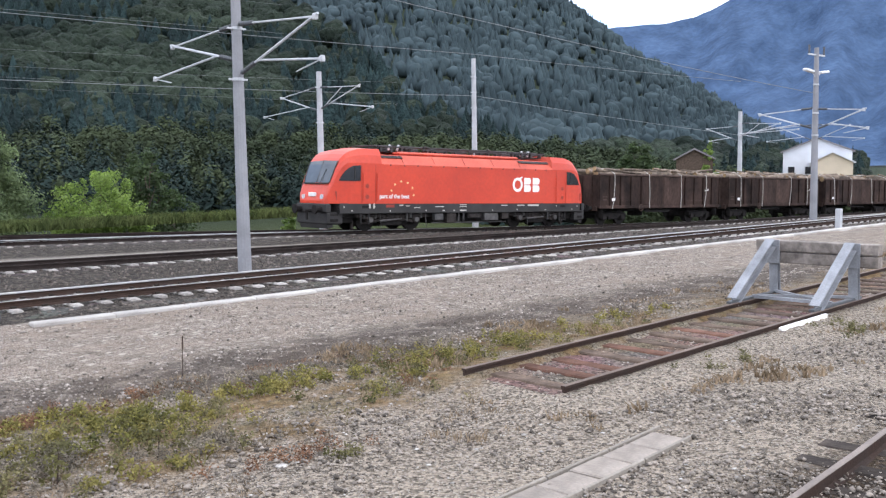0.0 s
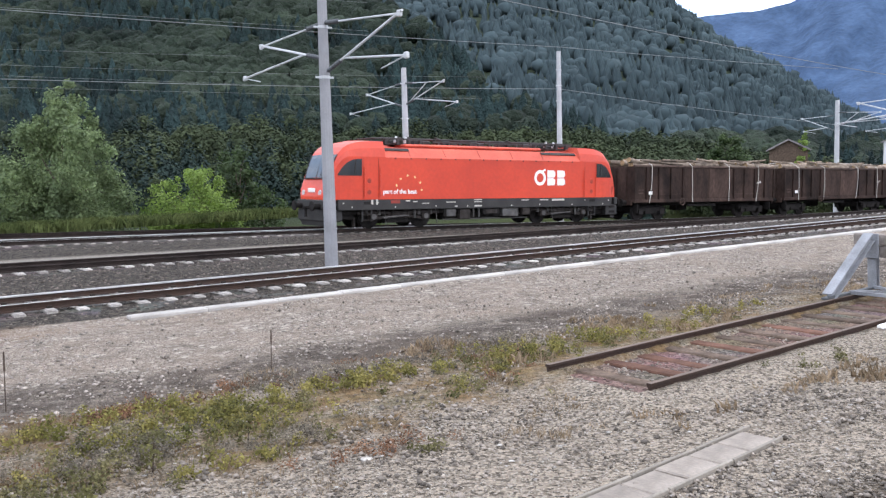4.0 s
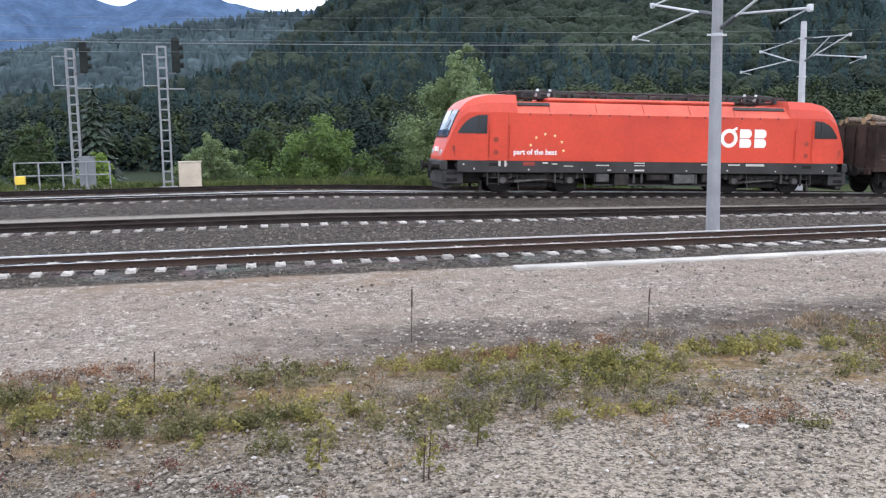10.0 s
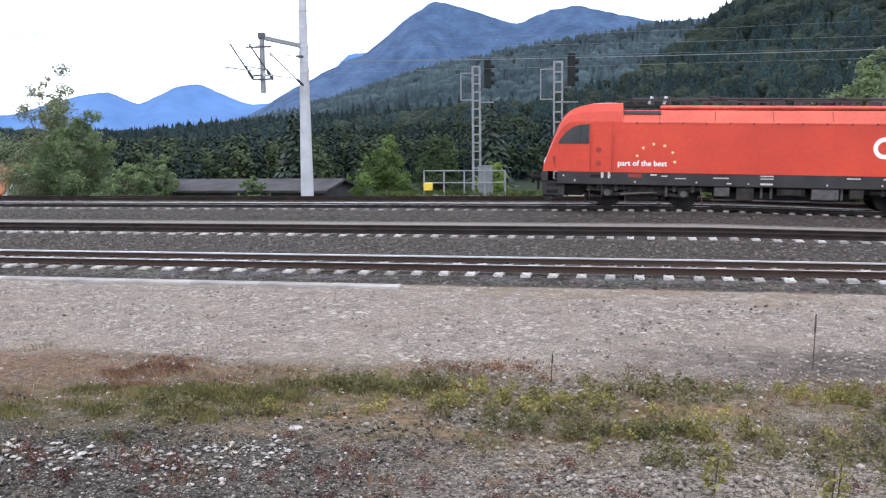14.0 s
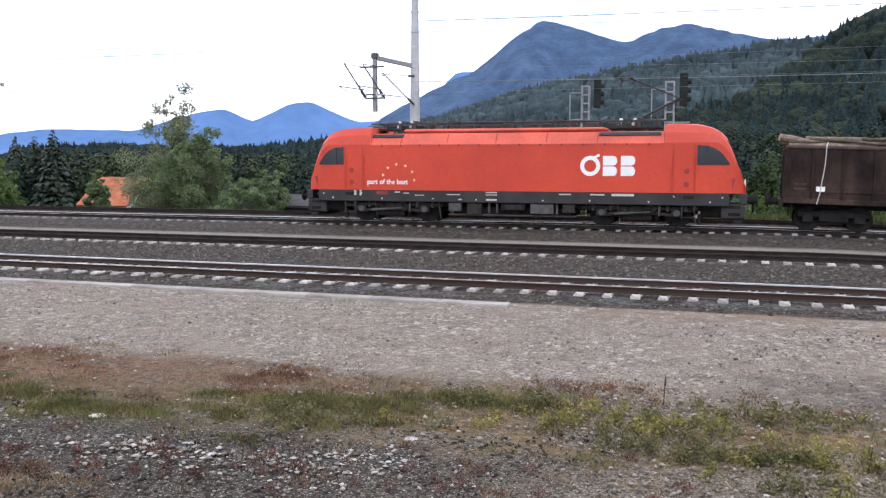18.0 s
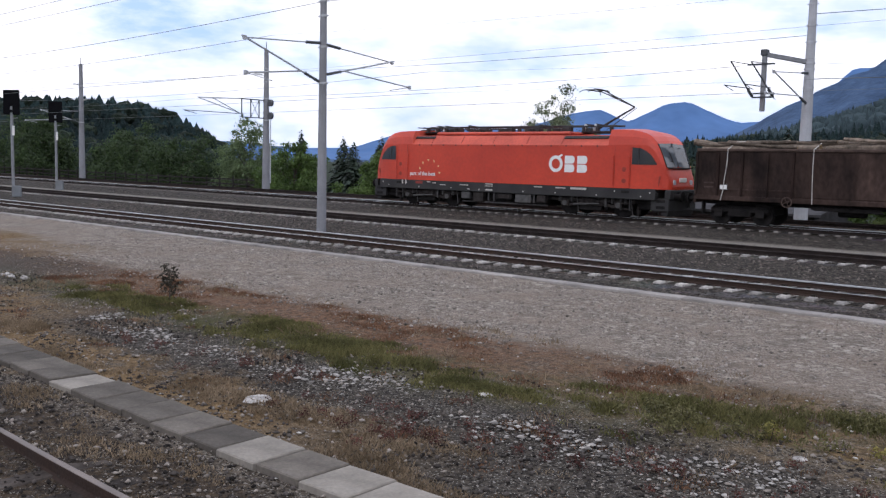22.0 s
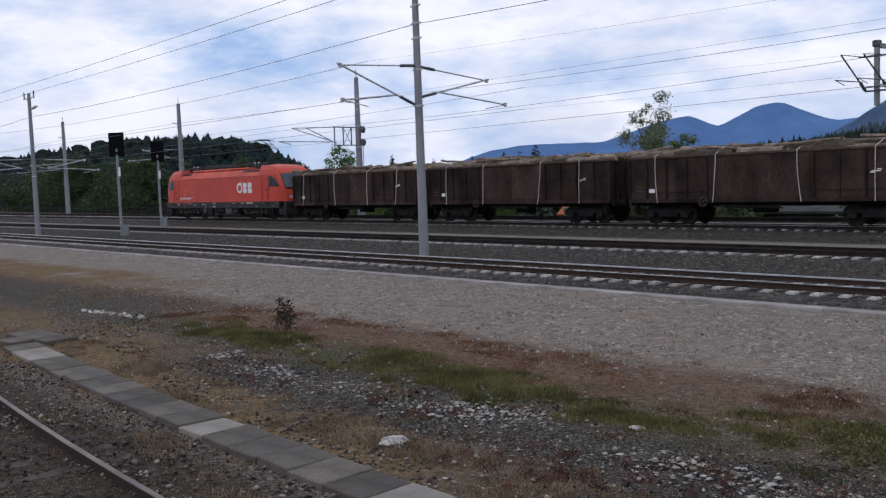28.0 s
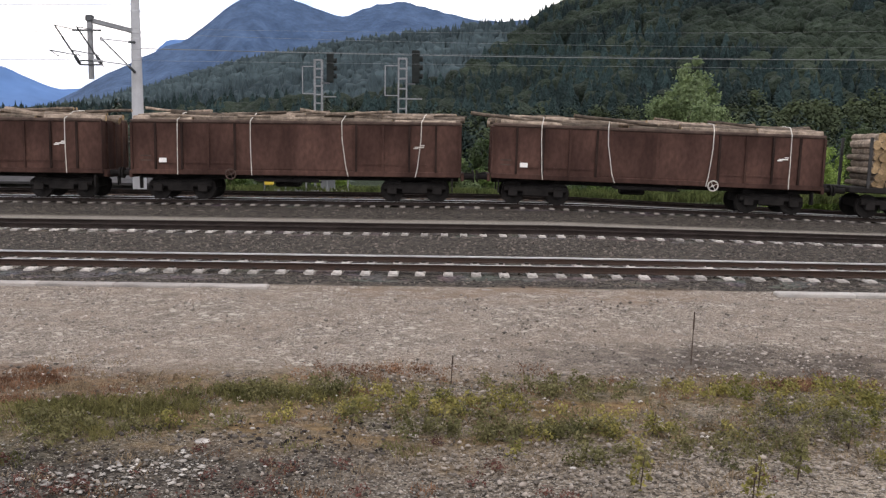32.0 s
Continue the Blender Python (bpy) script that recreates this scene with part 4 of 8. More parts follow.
def mast(name, x, y, tall, label, mt=CONCRETE_MAST, foot=0.19, head=0.11, bands=(), arms=(), lamp=(), spike=0.0, cross=0.0, lean=0.0):
    z0 = land(x, y)
    root = thing(name, label, "catenary mast", "catenary masts", at=pose(x, y, z0 - 0.05, 0, lean, 0))
    Shape().tube((0, 0, -0.3), (0, 0, tall), foot, head, n=14).ob("mast_pole", mt, parent=root, smooth=False)
    for z in bands:
        r = foot + (head - foot) * z / tall
        Shape().tube((0, 0, z - 0.04), (0, 0, z + 0.04), r + 0.015, n=14).box((0.0, 0, z), (0.55, 0.05, 0.05)).ob("clamp_band", GALV, parent=root)
    for arm in arms:
        cantilever(root, *arm)
    if spike:
        Shape().tube((0, 0, tall), (0, 0, tall + spike), 0.03, n=6).ob("tip_spike", DARK_STEEL, parent=root)
    for z, d in lamp:
        l = Shape().tube((0, 0, z - 0.3), (d * 0.45, 0, z), 0.025, n=6).ob("lamp_arm", GALV, parent=root)
        Shape().box((d * 0.75, 0, z + 0.05), (0.75, 0.24, 0.13), (0, -6 * d, 0), chamfer=0.04).ob("lamp_head", LAMP_GLASS, parent=l)
    if cross:
        Shape().box((0, 0, tall - 0.35), (cross, 0.07, 0.07)).ob("cross_bar", GALV, parent=root)
        for sx in (-cross / 2 + 0.06, cross / 2 - 0.06):
            s = Shape()
            insulator(s, (sx, 0, tall - 0.31), (sx, 0, tall + 0.1), 0.06)
            s.ob("pin_insulator", DARK_STEEL, parent=root)
    return root


NEAR_Y, FAR_Y = 21.85, 44.0
mast("catenary_mast", 17.0, NEAR_Y, 9.6, "grey concrete catenary mast with steel cantilevers on both sides", bands=(5.3, 6.65, 7.6, 8.4), arms=((-1, 6.75, 3.85, 6.46, 5.45, 4.1, 5.45), (1, 6.75, 4.0, 6.59, 5.85, 5.35, 5.75)))
mast("catenary_mast", -22.2, NEAR_Y, 10.9, "grey concrete catenary mast with thin cantilevers over two tracks", bands=(5.7, 7.05, 8.2, 8.75, 9.4), arms=((-1, 7.18, 3.6, 7.0, 5.75, 3.55, 5.8), (1, 7.15, 3.7, 6.82, 6.05, 4.75, 5.9)), cross=2.0)
mast("catenary_mast", -63.0, NEAR_Y, 10.0, "grey concrete mast with cross bar and pin insulators", bands=(4.2, 6.2), arms=((-1, 5.4, 3.0, 5.35, 4.6, 3.6, 4.6), (1, 5.4, 3.6, 5.3, 4.6, 4.6, 4.6)), cross=2.0, lamp=((8.9, 1.2),))
mast("catenary_mast", 48.8, NEAR_Y, 8.7, "grey concrete mast carrying two street lamps and cross bar", bands=(4.4, 6.9, 5.5), arms=((-1, 5.7, 2.4, 5.54, 4.75, 2.6, 4.66), (1, 5.75, 3.0, 5.57, 4.78, 4.2, 4.6)), lamp=((7.5, 1), (7.5, -1)), cross=1.6)
mast("catenary_mast", 34.1, FAR_Y, 9.3, "pale concrete catenary mast with cantilevers behind the far line", CONCRETE_PALE, 0.22, 0.15, bands=(6.4, 8.4), arms=((-1, 8.4, 3.9, 8.2, 7.2, 5.1, 7.0, 0.0, 2.3), (1, 8.45, 4.2, 8.06, 7.1, 6.3, 7.03)))
mast("catenary_mast", 46.2, FAR_Y, 11.4, "plain pale concrete mast carrying feeder wires", CONCRETE_PALE, 0.22, 0.14, bands=(9.2, 10.2, 8.2))
mast("catenary_mast", -12.0, FAR_Y, 11.6, "pale concrete mast with side boom and drop post", CONCRETE_PALE, 0.34, 0.17, bands=(6.6, 7.5, 7.8, 8.8, 9.6, 10.6), arms=((-1, 7.3, 4.4, 7.0, 5.85, 5.2, 6.0),), spike=0.5)
mast("catenary_mast", -54.3, FAR_Y, 11.1, "grey concrete mast with lattice boom and lamp", CONCRETE_MAST, 0.32, 0.17, bands=(5.6, 7.3, 8.6, 9.6), lamp=((9.2, -1.3), ), spike=0.6)
mast("catenary_mast", -84.2, FAR_Y, 11.6, "grey concrete mast with bracket lamp behind the tracks", CONCRETE_MAST, 0.32, 0.18, bands=(5.8, 9.4), arms=((-1, 6.9, 3.6, 6.85, 5.8, 5.0, 5.8, -1.0),), lamp=((9.6, -1.3), (8.0, 1.2)), spike=0.6)
mast("catenary_mast", -115.7, FAR_Y, 12.0, "grey concrete mast with lamp and small notice plate", CONCRETE_MAST, 0.32, 0.18, bands=(6.0, 9.6), arms=((-1, 6.6, 3.6, 6.5, 5.6, 5.0, 5.6, 2.4), (-1, 6.6, 3.6, 6.5, 5.6, 5.0, 5.6, -2.0)), lamp=((10.0, -1.6),), spike=0.6)
mast("catenary_mast", 78.6, FAR_Y, 10.2, "pale concrete catenary mast with cantilevers beyond the wagons", CONCRETE_PALE, 0.24, 0.17, bands=(7.6, 9.2), arms=((-1, 9.15, 3.8, 8.95, 8.0, 5.5, 8.4, 0.0, 1.9), (1, 8.9, 3.4, 8.77, 7.6, 3.2, 7.64)))
mast("catenary_mast", 92.0, FAR_Y, 11.4, "pale concrete catenary mast with cantilever beyond the wagons", CONCRETE_PALE, 0.24, 0.17, bands=(8.2, 9.8), arms=((-1, 9.8, 3.6, 9.6, 8.3, 5.0, 8.3), (1, 9.8, 3.6, 9.6, 8.3, 5.0, 8.3)))
mast("catenary_mast", 122, FAR_Y, 10.6, "distant grey catenary mast", CONCRETE_PALE, 0.24, 0.17, arms=((-1, 9.0, 3.4, 8.9, 7.6, 4.6, 7.6),))
mast("catenary_mast", 131, FAR_Y, 10.8, "distant grey catenary mast", CONCRETE_PALE, 0.24, 0.17, arms=((-1, 9.0, 3.4, 8.9, 7.6, 4.6, 7.6),))


def boom(x, y, z_base):
    """The side boom with a drop post on the mast behind the far line."""
    root = thing("side_boom", "steel boom with drop post and registration arms clamped to the mast", "catenary boom", at=pose(x, y, z_base))
    Shape().box((-0.85, -0.75, 7.95), (2.35, 0.16, 0.22), (0, 9, 41), chamfer=0.02).ob("boom_arm", STEEL_MID, parent=root)
    Shape().box((-1.65, -1.45, 6.8), (0.2, 0.2, 2.85), chamfer=0.01).ob("drop_post", STEEL_MID, parent=root)
    Shape().box((-1.65, -1.45, 8.2), (0.3, 0.34, 0.3), chamfer=0.03).ob("post_head", DARK_STEEL, parent=root)
    for x0, x1, z in ((-2.44, -1.1, 7.64), (-2.15, -1.05, 6.05), (-2.1, -1.05, 6.24)):
        Shape().box(((x0 + x1) / 2, -1.56, z), (x1 - x0, 0.07, 0.08)).ob("cross_arm", DARK_STEEL, parent=root)
    for x, tip, zt in ((-2.12, -4.2, 7.54), (-1.1, -4.3, 7.46)):
        lo, hi = Vector((x, -1.6, 6.1)), Vector((x, tip, zt))
        strut = Shape().tube(lo + (hi - lo) * 0.18, hi, 0.036, n=7).ob("bracket_strut", DARK_STEEL, parent=root)
        ins = Shape()
        insulator(ins, lo, lo + (hi - lo) * 0.2, 0.085)
        ins.ob("insulator", DARK_STEEL, parent=strut)
        Shape().tube((x, -1.6, 7.62), hi, 0.02, n=6).ob("stay_rod", DARK_STEEL, parent=root)
        Shape().tube((x, -1.9, 6.46), (x, tip - 0.6, 6.4), 0.026, n=6).tube((x, tip - 0.6, 6.4), (x, tip + 0.4, 6.22), 0.018, n=6).ob("registration_arm", DARK_STEEL, parent=root)


boom(-12.0, FAR_Y, land(-12, FAR_Y))


def frame_boom(x, y, z_base):
    root = thing("lattice_boom", "small steel lattice frame clamped to the mast", "catenary boom", at=pose(x, y, z_base))
    s = Shape()
    for z in (5.7, 7.1):
        s.box((0, -1.25, z), (0.08, 2.3, 0.08))
    for yy in (-2.35, -1.5, -0.7):
        s.box((0, yy, 6.4), (0.07, 0.07, 1.4))
    s.tube((0, -1.5, 5.7), (0, -0.7, 7.1), 0.025).tube((0, -0.7, 5.7), (0, -1.5, 7.1), 0.025)
    s.ob("lattice_frame", DARK_STEEL, parent=root)
    for name, a, b in (("bracket_tie", (0, -2.35, 7.1), (0, -6.3, 6.95)), ("bracket_strut", (0, -2.2, 5.9), (0, -6.3, 6.95)), ("bracket_strut", (0, -2.2, 5.85), (0, -5.0, 7.0)),
                       ("registration_tube", (0, -2.3, 5.95), (0, -7.5, 5.95)), ("steady_arm", (0, -7.5, 5.95), (0, -6.4, 5.75))):
        Shape().tube(a, b, 0.03).ob(name, STEEL_MID, parent=root)
    for z in (5.9, 6.9):
        Shape().tube((0.55, 0.1, z), (0.55, -0.1, z), 0.28, n=14).ob("tension_wheel", DARK_STEEL, parent=root)
    Shape().tube((0.55, 0, 0.6), (0.55, 0, 5.9), 0.04, n=6).ob("tension_weight_rod", GALV, parent=root)


frame_boom(-54.3, FAR_Y, land(-54.3, FAR_Y))


def build_wires():
    def run(name, y0, y1, knots, sag, r, label):
        path = []
        for (xa, za), (xb, zb) in zip(knots, knots[1:]):
            for i in range(14):
                u = i / 14
                x = xa + (xb - xa) * u
                path.append((x, y0 + (y1 - y0) * (x - knots[0][0]) / (knots[-1][0] - knots[0][0]), za + (zb - za) * u - sag * 4 * u * (1 - u) * ((xb - xa) / 40) ** 2))
        path.append((knots[-1][0], y1, knots[-1][1]))
        o = Shape().wire(path, r).ob(name, WIRE)
        tagged(o, label, "overhead wire", "overhead wires", "structure")

    contact, carrier, feeder = "taut copper contact wire over the line", "sagging messenger wire above the contact wire", "long feeder wire carried along the masts"
    for ty, zc, zm in ((T1, (5.6, 5.8, 5.85, 6.1), (6.9, 7.1, 7.15, 6.8)), (T2, (5.3, 5.5, 5.7, 5.5), (6.4, 6.5, 6.6, 6.4))):
        xs = (-130, -63, -22.2, 17)
        run("contact_wire", ty, ty, list(zip(xs, zc))[:3], 0.02, 0.009, contact)
        run("messenger_wire", ty, ty, list(zip(xs, zm))[:3], 0.3, 0.008, carrier)
        run("contact_wire", ty, ty, list(zip(xs, zc))[2:], 0.02, 0.0035, contact)
        run("messenger_wire", ty, ty, list(zip(xs, zm))[2:], 0.3, 0.003, carrier)
    xs3 = (-180, -115, -84, -54.3, -12, 34)
    run("contact_wire", T3, T3, list(zip(xs3, (5.4, 5.6, 5.7, 5.75, 6.0, 6.0)))[:5], 0.02, 0.010, contact)
    run("messenger_wire", T3, T3, list(zip(xs3, (6.7, 6.8, 6.9, 6.95, 7.15, 7.1)))[:5], 0.25, 0.010, carrier)
    run("contact_wire", T3, T3, [(-12, 6.0), (34, 6.0)], 0.02, 0.005, contact)
    run("messenger_wire", T3, T3, [(-12, 7.15), (34, 7.1)], 0.25, 0.005, carrier)
    run("feeder_wire", FAR_Y, FAR_Y, [(-180, 10.2), (-115, 9.9), (-84, 9.8), (-54.3, 9.5), (-12, 9.3)], 0.2, 0.013, feeder)
    run("feeder_wire", FAR_Y, FAR_Y, [(-12, 10.3), (46.2, 10.12), (78.6, 9.95)], 0.1, 0.018, feeder)
    run("feeder_wire", FAR_Y, FAR_Y, [(-12, 7.2), (46.2, 7.42), (78.6, 5.2)], 0.15, 0.018, feeder)
    run("feeder_wire", NEAR_Y, NEAR_Y, [(-130, 8.3), (-63, 8.3), (-22.2, 8.68), (17, 8.3), (48.8, 6.1)], 0.25, 0.012, feeder)
    run("feeder_wire", NEAR_Y - 0.9, NEAR_Y - 0.9, [(-130, 10.2), (-63, 10.25), (-22.2, 10.8)], 0.1, 0.012, feeder)
    run("feeder_wire", NEAR_Y + 0.9, NEAR_Y + 0.9, [(-130, 10.2), (-63, 10.25), (-22.2, 10.8)], 0.1, 0.012, feeder)


build_wires()


# ---- signals ----
def lattice_signal(x, y, tall, label):
    z0 = land(x, y)
    root = thing("lattice_signal", label, "railway signal", "lattice signal masts", at=pose(x, y, z0))
    w = 0.19
    for sx in (-w, w):
        for sy in (-w, w):
            Shape().box((sx, sy, tall / 2), (0.055, 0.055, tall)).ob("corner_post", STEEL_MID, parent=root)
    n = int(tall / 0.44)
    me = Shape().box((0, -w, 0), (2 * w, 0.02, 0.06)).box((0, w, 0), (2 * w, 0.02, 0.06)).box((-w, 0, 0), (0.02, 2 * w, 0.06)).box((w, 0, 0), (0.02, 2 * w, 0.06)).mesh("batten", STEEL_MID)
    for i in range(1, n + 1):
        piece("batten", me, root, at=pose(0, 0, i * tall / n - 0.02))
    cage = Shape()
    for z in (tall - 0.35, tall - 1.75):
        cage.box((-0.5, 0, z), (0.7, 0.05, 0.05))
    cage.box((-0.83, 0, tall - 1.05), (0.05, 0.05, 1.4))
    cage.ob("ladder_cage", STEEL_MID, parent=root)
    head = Shape().box((0.62, 0.0, tall - 0.4), (0.36, 0.16, 1.55), chamfer=0.05).ob("signal_head", SIGNAL_GREY, parent=root)
    for z in (tall - 0.05, tall - 0.45, tall - 0.85):
        Shape().tube((0.62, 0.05, z), (0.95, 0.0, z + 0.02), 0.11, 0.12, n=10).ob("lamp_hood", SIGNAL_GREY, parent=head)
    Shape().box((0.35, 0, tall - 1.2), (0.5, 0.08, 0.08)).ob("head_bracket", DARK_STEEL, parent=root)
    Shape().box((0.55, 0, tall - 1.9), (0.75, 0.3, 0.05)).ob("service_step", STEEL_MID, parent=root)
    Shape().box((0, 0, 0.06), (0.8, 0.8, 0.3), chamfer=0.03).ob("footing", CONCRETE_MAST, parent=root)


lattice_signal(1.05, 42.9, 6.55, "grey steel lattice signal mast with black three-lamp head")
lattice_signal(-3.6, 47.2, 7.1, "grey steel lattice signal mast beside a railed platform")


def cabinet(x, y, s, mt, label):
    root = thing("equipment_cabinet", label, "cabinet", at=pose(x, y, land(x, y) - 0.05))
    Shape().box((0, 0, s[2] / 2), s, chamfer=0.02).ob("cabinet_body", mt, parent=root)
    for o in (-s[0] / 4, s[0] / 4):
        Shape().box((o, -s[1] / 2 - 0.008, s[2] / 2), (s[0] / 2 - 0.04, 0.012, s[2] - 0.12), chamfer=0.004).ob("cabinet_door", mt, parent=root)
    Shape().box((0, 0, s[2] + 0.02), (s[0] + 0.06, s[1] + 0.06, 0.04), chamfer=0.01).ob("cabinet_lid", mt, parent=root)


cabinet(2.0, 43.6, (1.0, 0.5, 1.35), CREAM_BOX, "cream equipment cabinet at the foot of the signal")
cabinet(-3.0, 46.4, (0.7, 0.45, 1.7), GREY_BOX, "grey equipment cabinet beside the signal mast")


def railing(x0, x1, y):
    z0 = land((x0 + x1) / 2, y) + 0.1
    root = thing("guard_railing", "grey steel tube railing round the signal platform", "railing", at=pose(0, y, z0))
    n = 5
    for i in range(n):
        x = x0 + (x1 - x0) * i / (n - 1)
        Shape().box((x, 0, 0.65), (0.07, 0.07, 1.3)).ob("railing_post", STEEL_MID, parent=root)
    for z in (0.65, 1.27):
        Shape().tube((x0, 0, z), (x1, 0, z), 0.03).ob("railing_bar", STEEL_MID, parent=root)
    Shape().box(((x0 + x1) / 2, 0.6, -0.1), (x1 - x0 + 0.3, 1.6, 0.2)).ob("platform_slab", CONCRETE_MAST, parent=root)
    Shape().box((x0 + 0.25, -0.1, 0.45), (0.45, 0.2, 0.4), chamfer=0.03).ob("warning_box", SAFETY_YELLOW, parent=root)


railing(-6.2, -1.9, 45.9)


def board_signal(x, y, tall, label):
    z0 = land(x, y)
    root = thing("colour_light_signal", label, "railway signal", "black board signals", at=pose(x, y, z0, 0, 0, 52))
    Shape().tube((0, 0, 0), (0, 0, tall - 1.0), 0.09, n=10).ob("signal_post", STEEL_MID, parent=root)
    Shape().box((0, 0, tall - 0.75), (0.95, 0.12, 1.55), chamfer=0.03).ob("signal_board", SIGNAL_BLACK, parent=root)
    Shape().tube((0, -0.1, tall - 1.3), (0, 0.25, tall - 1.3), 0.1, n=10).ob("lamp_hood", SIGNAL_BLACK, parent=root)
    Shape().box((0.1, -0.1, tall - 2.5), (0.14, 0.03, 0.6)).ob("mast_plate", WHITE, parent=root)
    Shape().box((0.2, 0, 0.35), (0.5, 0.35, 0.7), chamfer=0.03).ob("junction_box", GREY_BOX, parent=root)
    Shape().tube((0.35, 0, tall - 1.7), (0, 0, tall - 1.75), 0.03).ob("step_iron", STEEL_MID, parent=root)


board_signal(-54.0, 24.0, 6.65, "colour light signal with black back board on a thin post")
board_signal(-61.9, 30.6, 6.5, "colour light signal with black back board on a thin post")

sp = thing("short_post", "short pale marker post beside the platform edge", "post", at=pose(41.2, 16.9, lie(41, 17)))
Shape().box((0, 0, 0.4), (0.22, 0.2, 0.85), chamfer=0.02).ob("marker_body", CONCRETE_PALE, parent=sp)

# ---- the train ----
def logo_x(t):
    return 41.788 - 0.80957 * t - 0.0965905 * t ** 2 + 0.003031761 * t ** 3 - 0.000184234 * t ** 4 + 2.683893e-6 * t ** 5


RAIL_TOP_Z = BED_TOP + 0.02 + 0.172


def on_rail(x, half=6.0):
    """Pose of a vehicle standing on the third line with its middle at x."""
    za, zb = lie(x - half, T3), lie(x + half, T3)
    return pose(x, T3, (za + zb) / 2 + RAIL_TOP_Z, 0, -math.degrees(math.atan2(zb - za, 2 * half)), 0)


BODY_LOW = 1.36
NOSE_TOP = [(0, 1.5), (0.06, 1.72), (0.16, 2.05), (0.28, 2.36), (0.36, 2.6), (0.45, 2.84), (0.53, 3.04), (0.62, 3.25), (0.71, 3.42), (0.8, 3.54), (1.0, 3.74), (1.3, 3.92), (1.8, 4.05), (2.3, 4.09), (3.05, 4.09)]
NOSE_HALF = [(0, 1.02), (0.06, 1.14), (0.12, 1.22), (0.35, 1.34), (0.7, 1.42), (1.2, 1.475), (2.0, 1.5), (3.3, 1.5)]


def loco_section(d):
    if d <= 3.07:
        zt, w = lerp_table(NOSE_TOP, d), lerp_table(NOSE_HALF, d)
        z1 = min(3.3, BODY_LOW + 0.8 * (zt - BODY_LOW))
        return [(w, BODY_LOW), (w, z1), (w * 0.95, z1 + 0.5 * (zt - z1)), (w * 0.84, zt - 0.10 * (zt - z1)), (0.0, zt)]
    return [(1.5, BODY_LOW), (1.5, 3.28), (1.3, 3.54), (1.12, 3.76), (0.0, 3.8)]


def wheelset_mesh(r, gauge=1.5):
    s = Shape()
    for y in (-gauge / 2, gauge / 2):
        s.tube((0, y - 0.065, 0), (0, y + 0.065, 0), r, n=24)
        s.tube((0, y - 0.02, 0), (0, y + 0.09 * (1 if y > 0 else -1), 0), r * 0.55, r * 0.3, n=12)
        s.tube((0, y * 0.95, 0), (0, y * 0.9, 0), r + 0.025, n=24)
        for a in range(3):
            s.box((math.cos(a * 2.1) * r * 0.45, y + (0.07 if y > 0 else -0.07), math.sin(a * 2.1) * r * 0.45), (0.12, 0.02, 0.12))
    s.tube((0, -gauge / 2, 0), (0, gauge / 2, 0), 0.09, n=10)
    return s.mesh("wheelset", BOGIE)


def buffer_pair(root, x, sg, z=1.05):
    for y in (-0.875, 0.875):
        b = Shape().tube((x, y, z), (x + sg * 0.42, y, z), 0.13, 0.1, n=12).ob("buffer", BOGIE, parent=root)
        Shape().tube((x + sg * 0.42, y, z), (x + sg * 0.48, y, z), 0.23, 0.22, n=16).ob("buffer_head", BOGIE, parent=b)


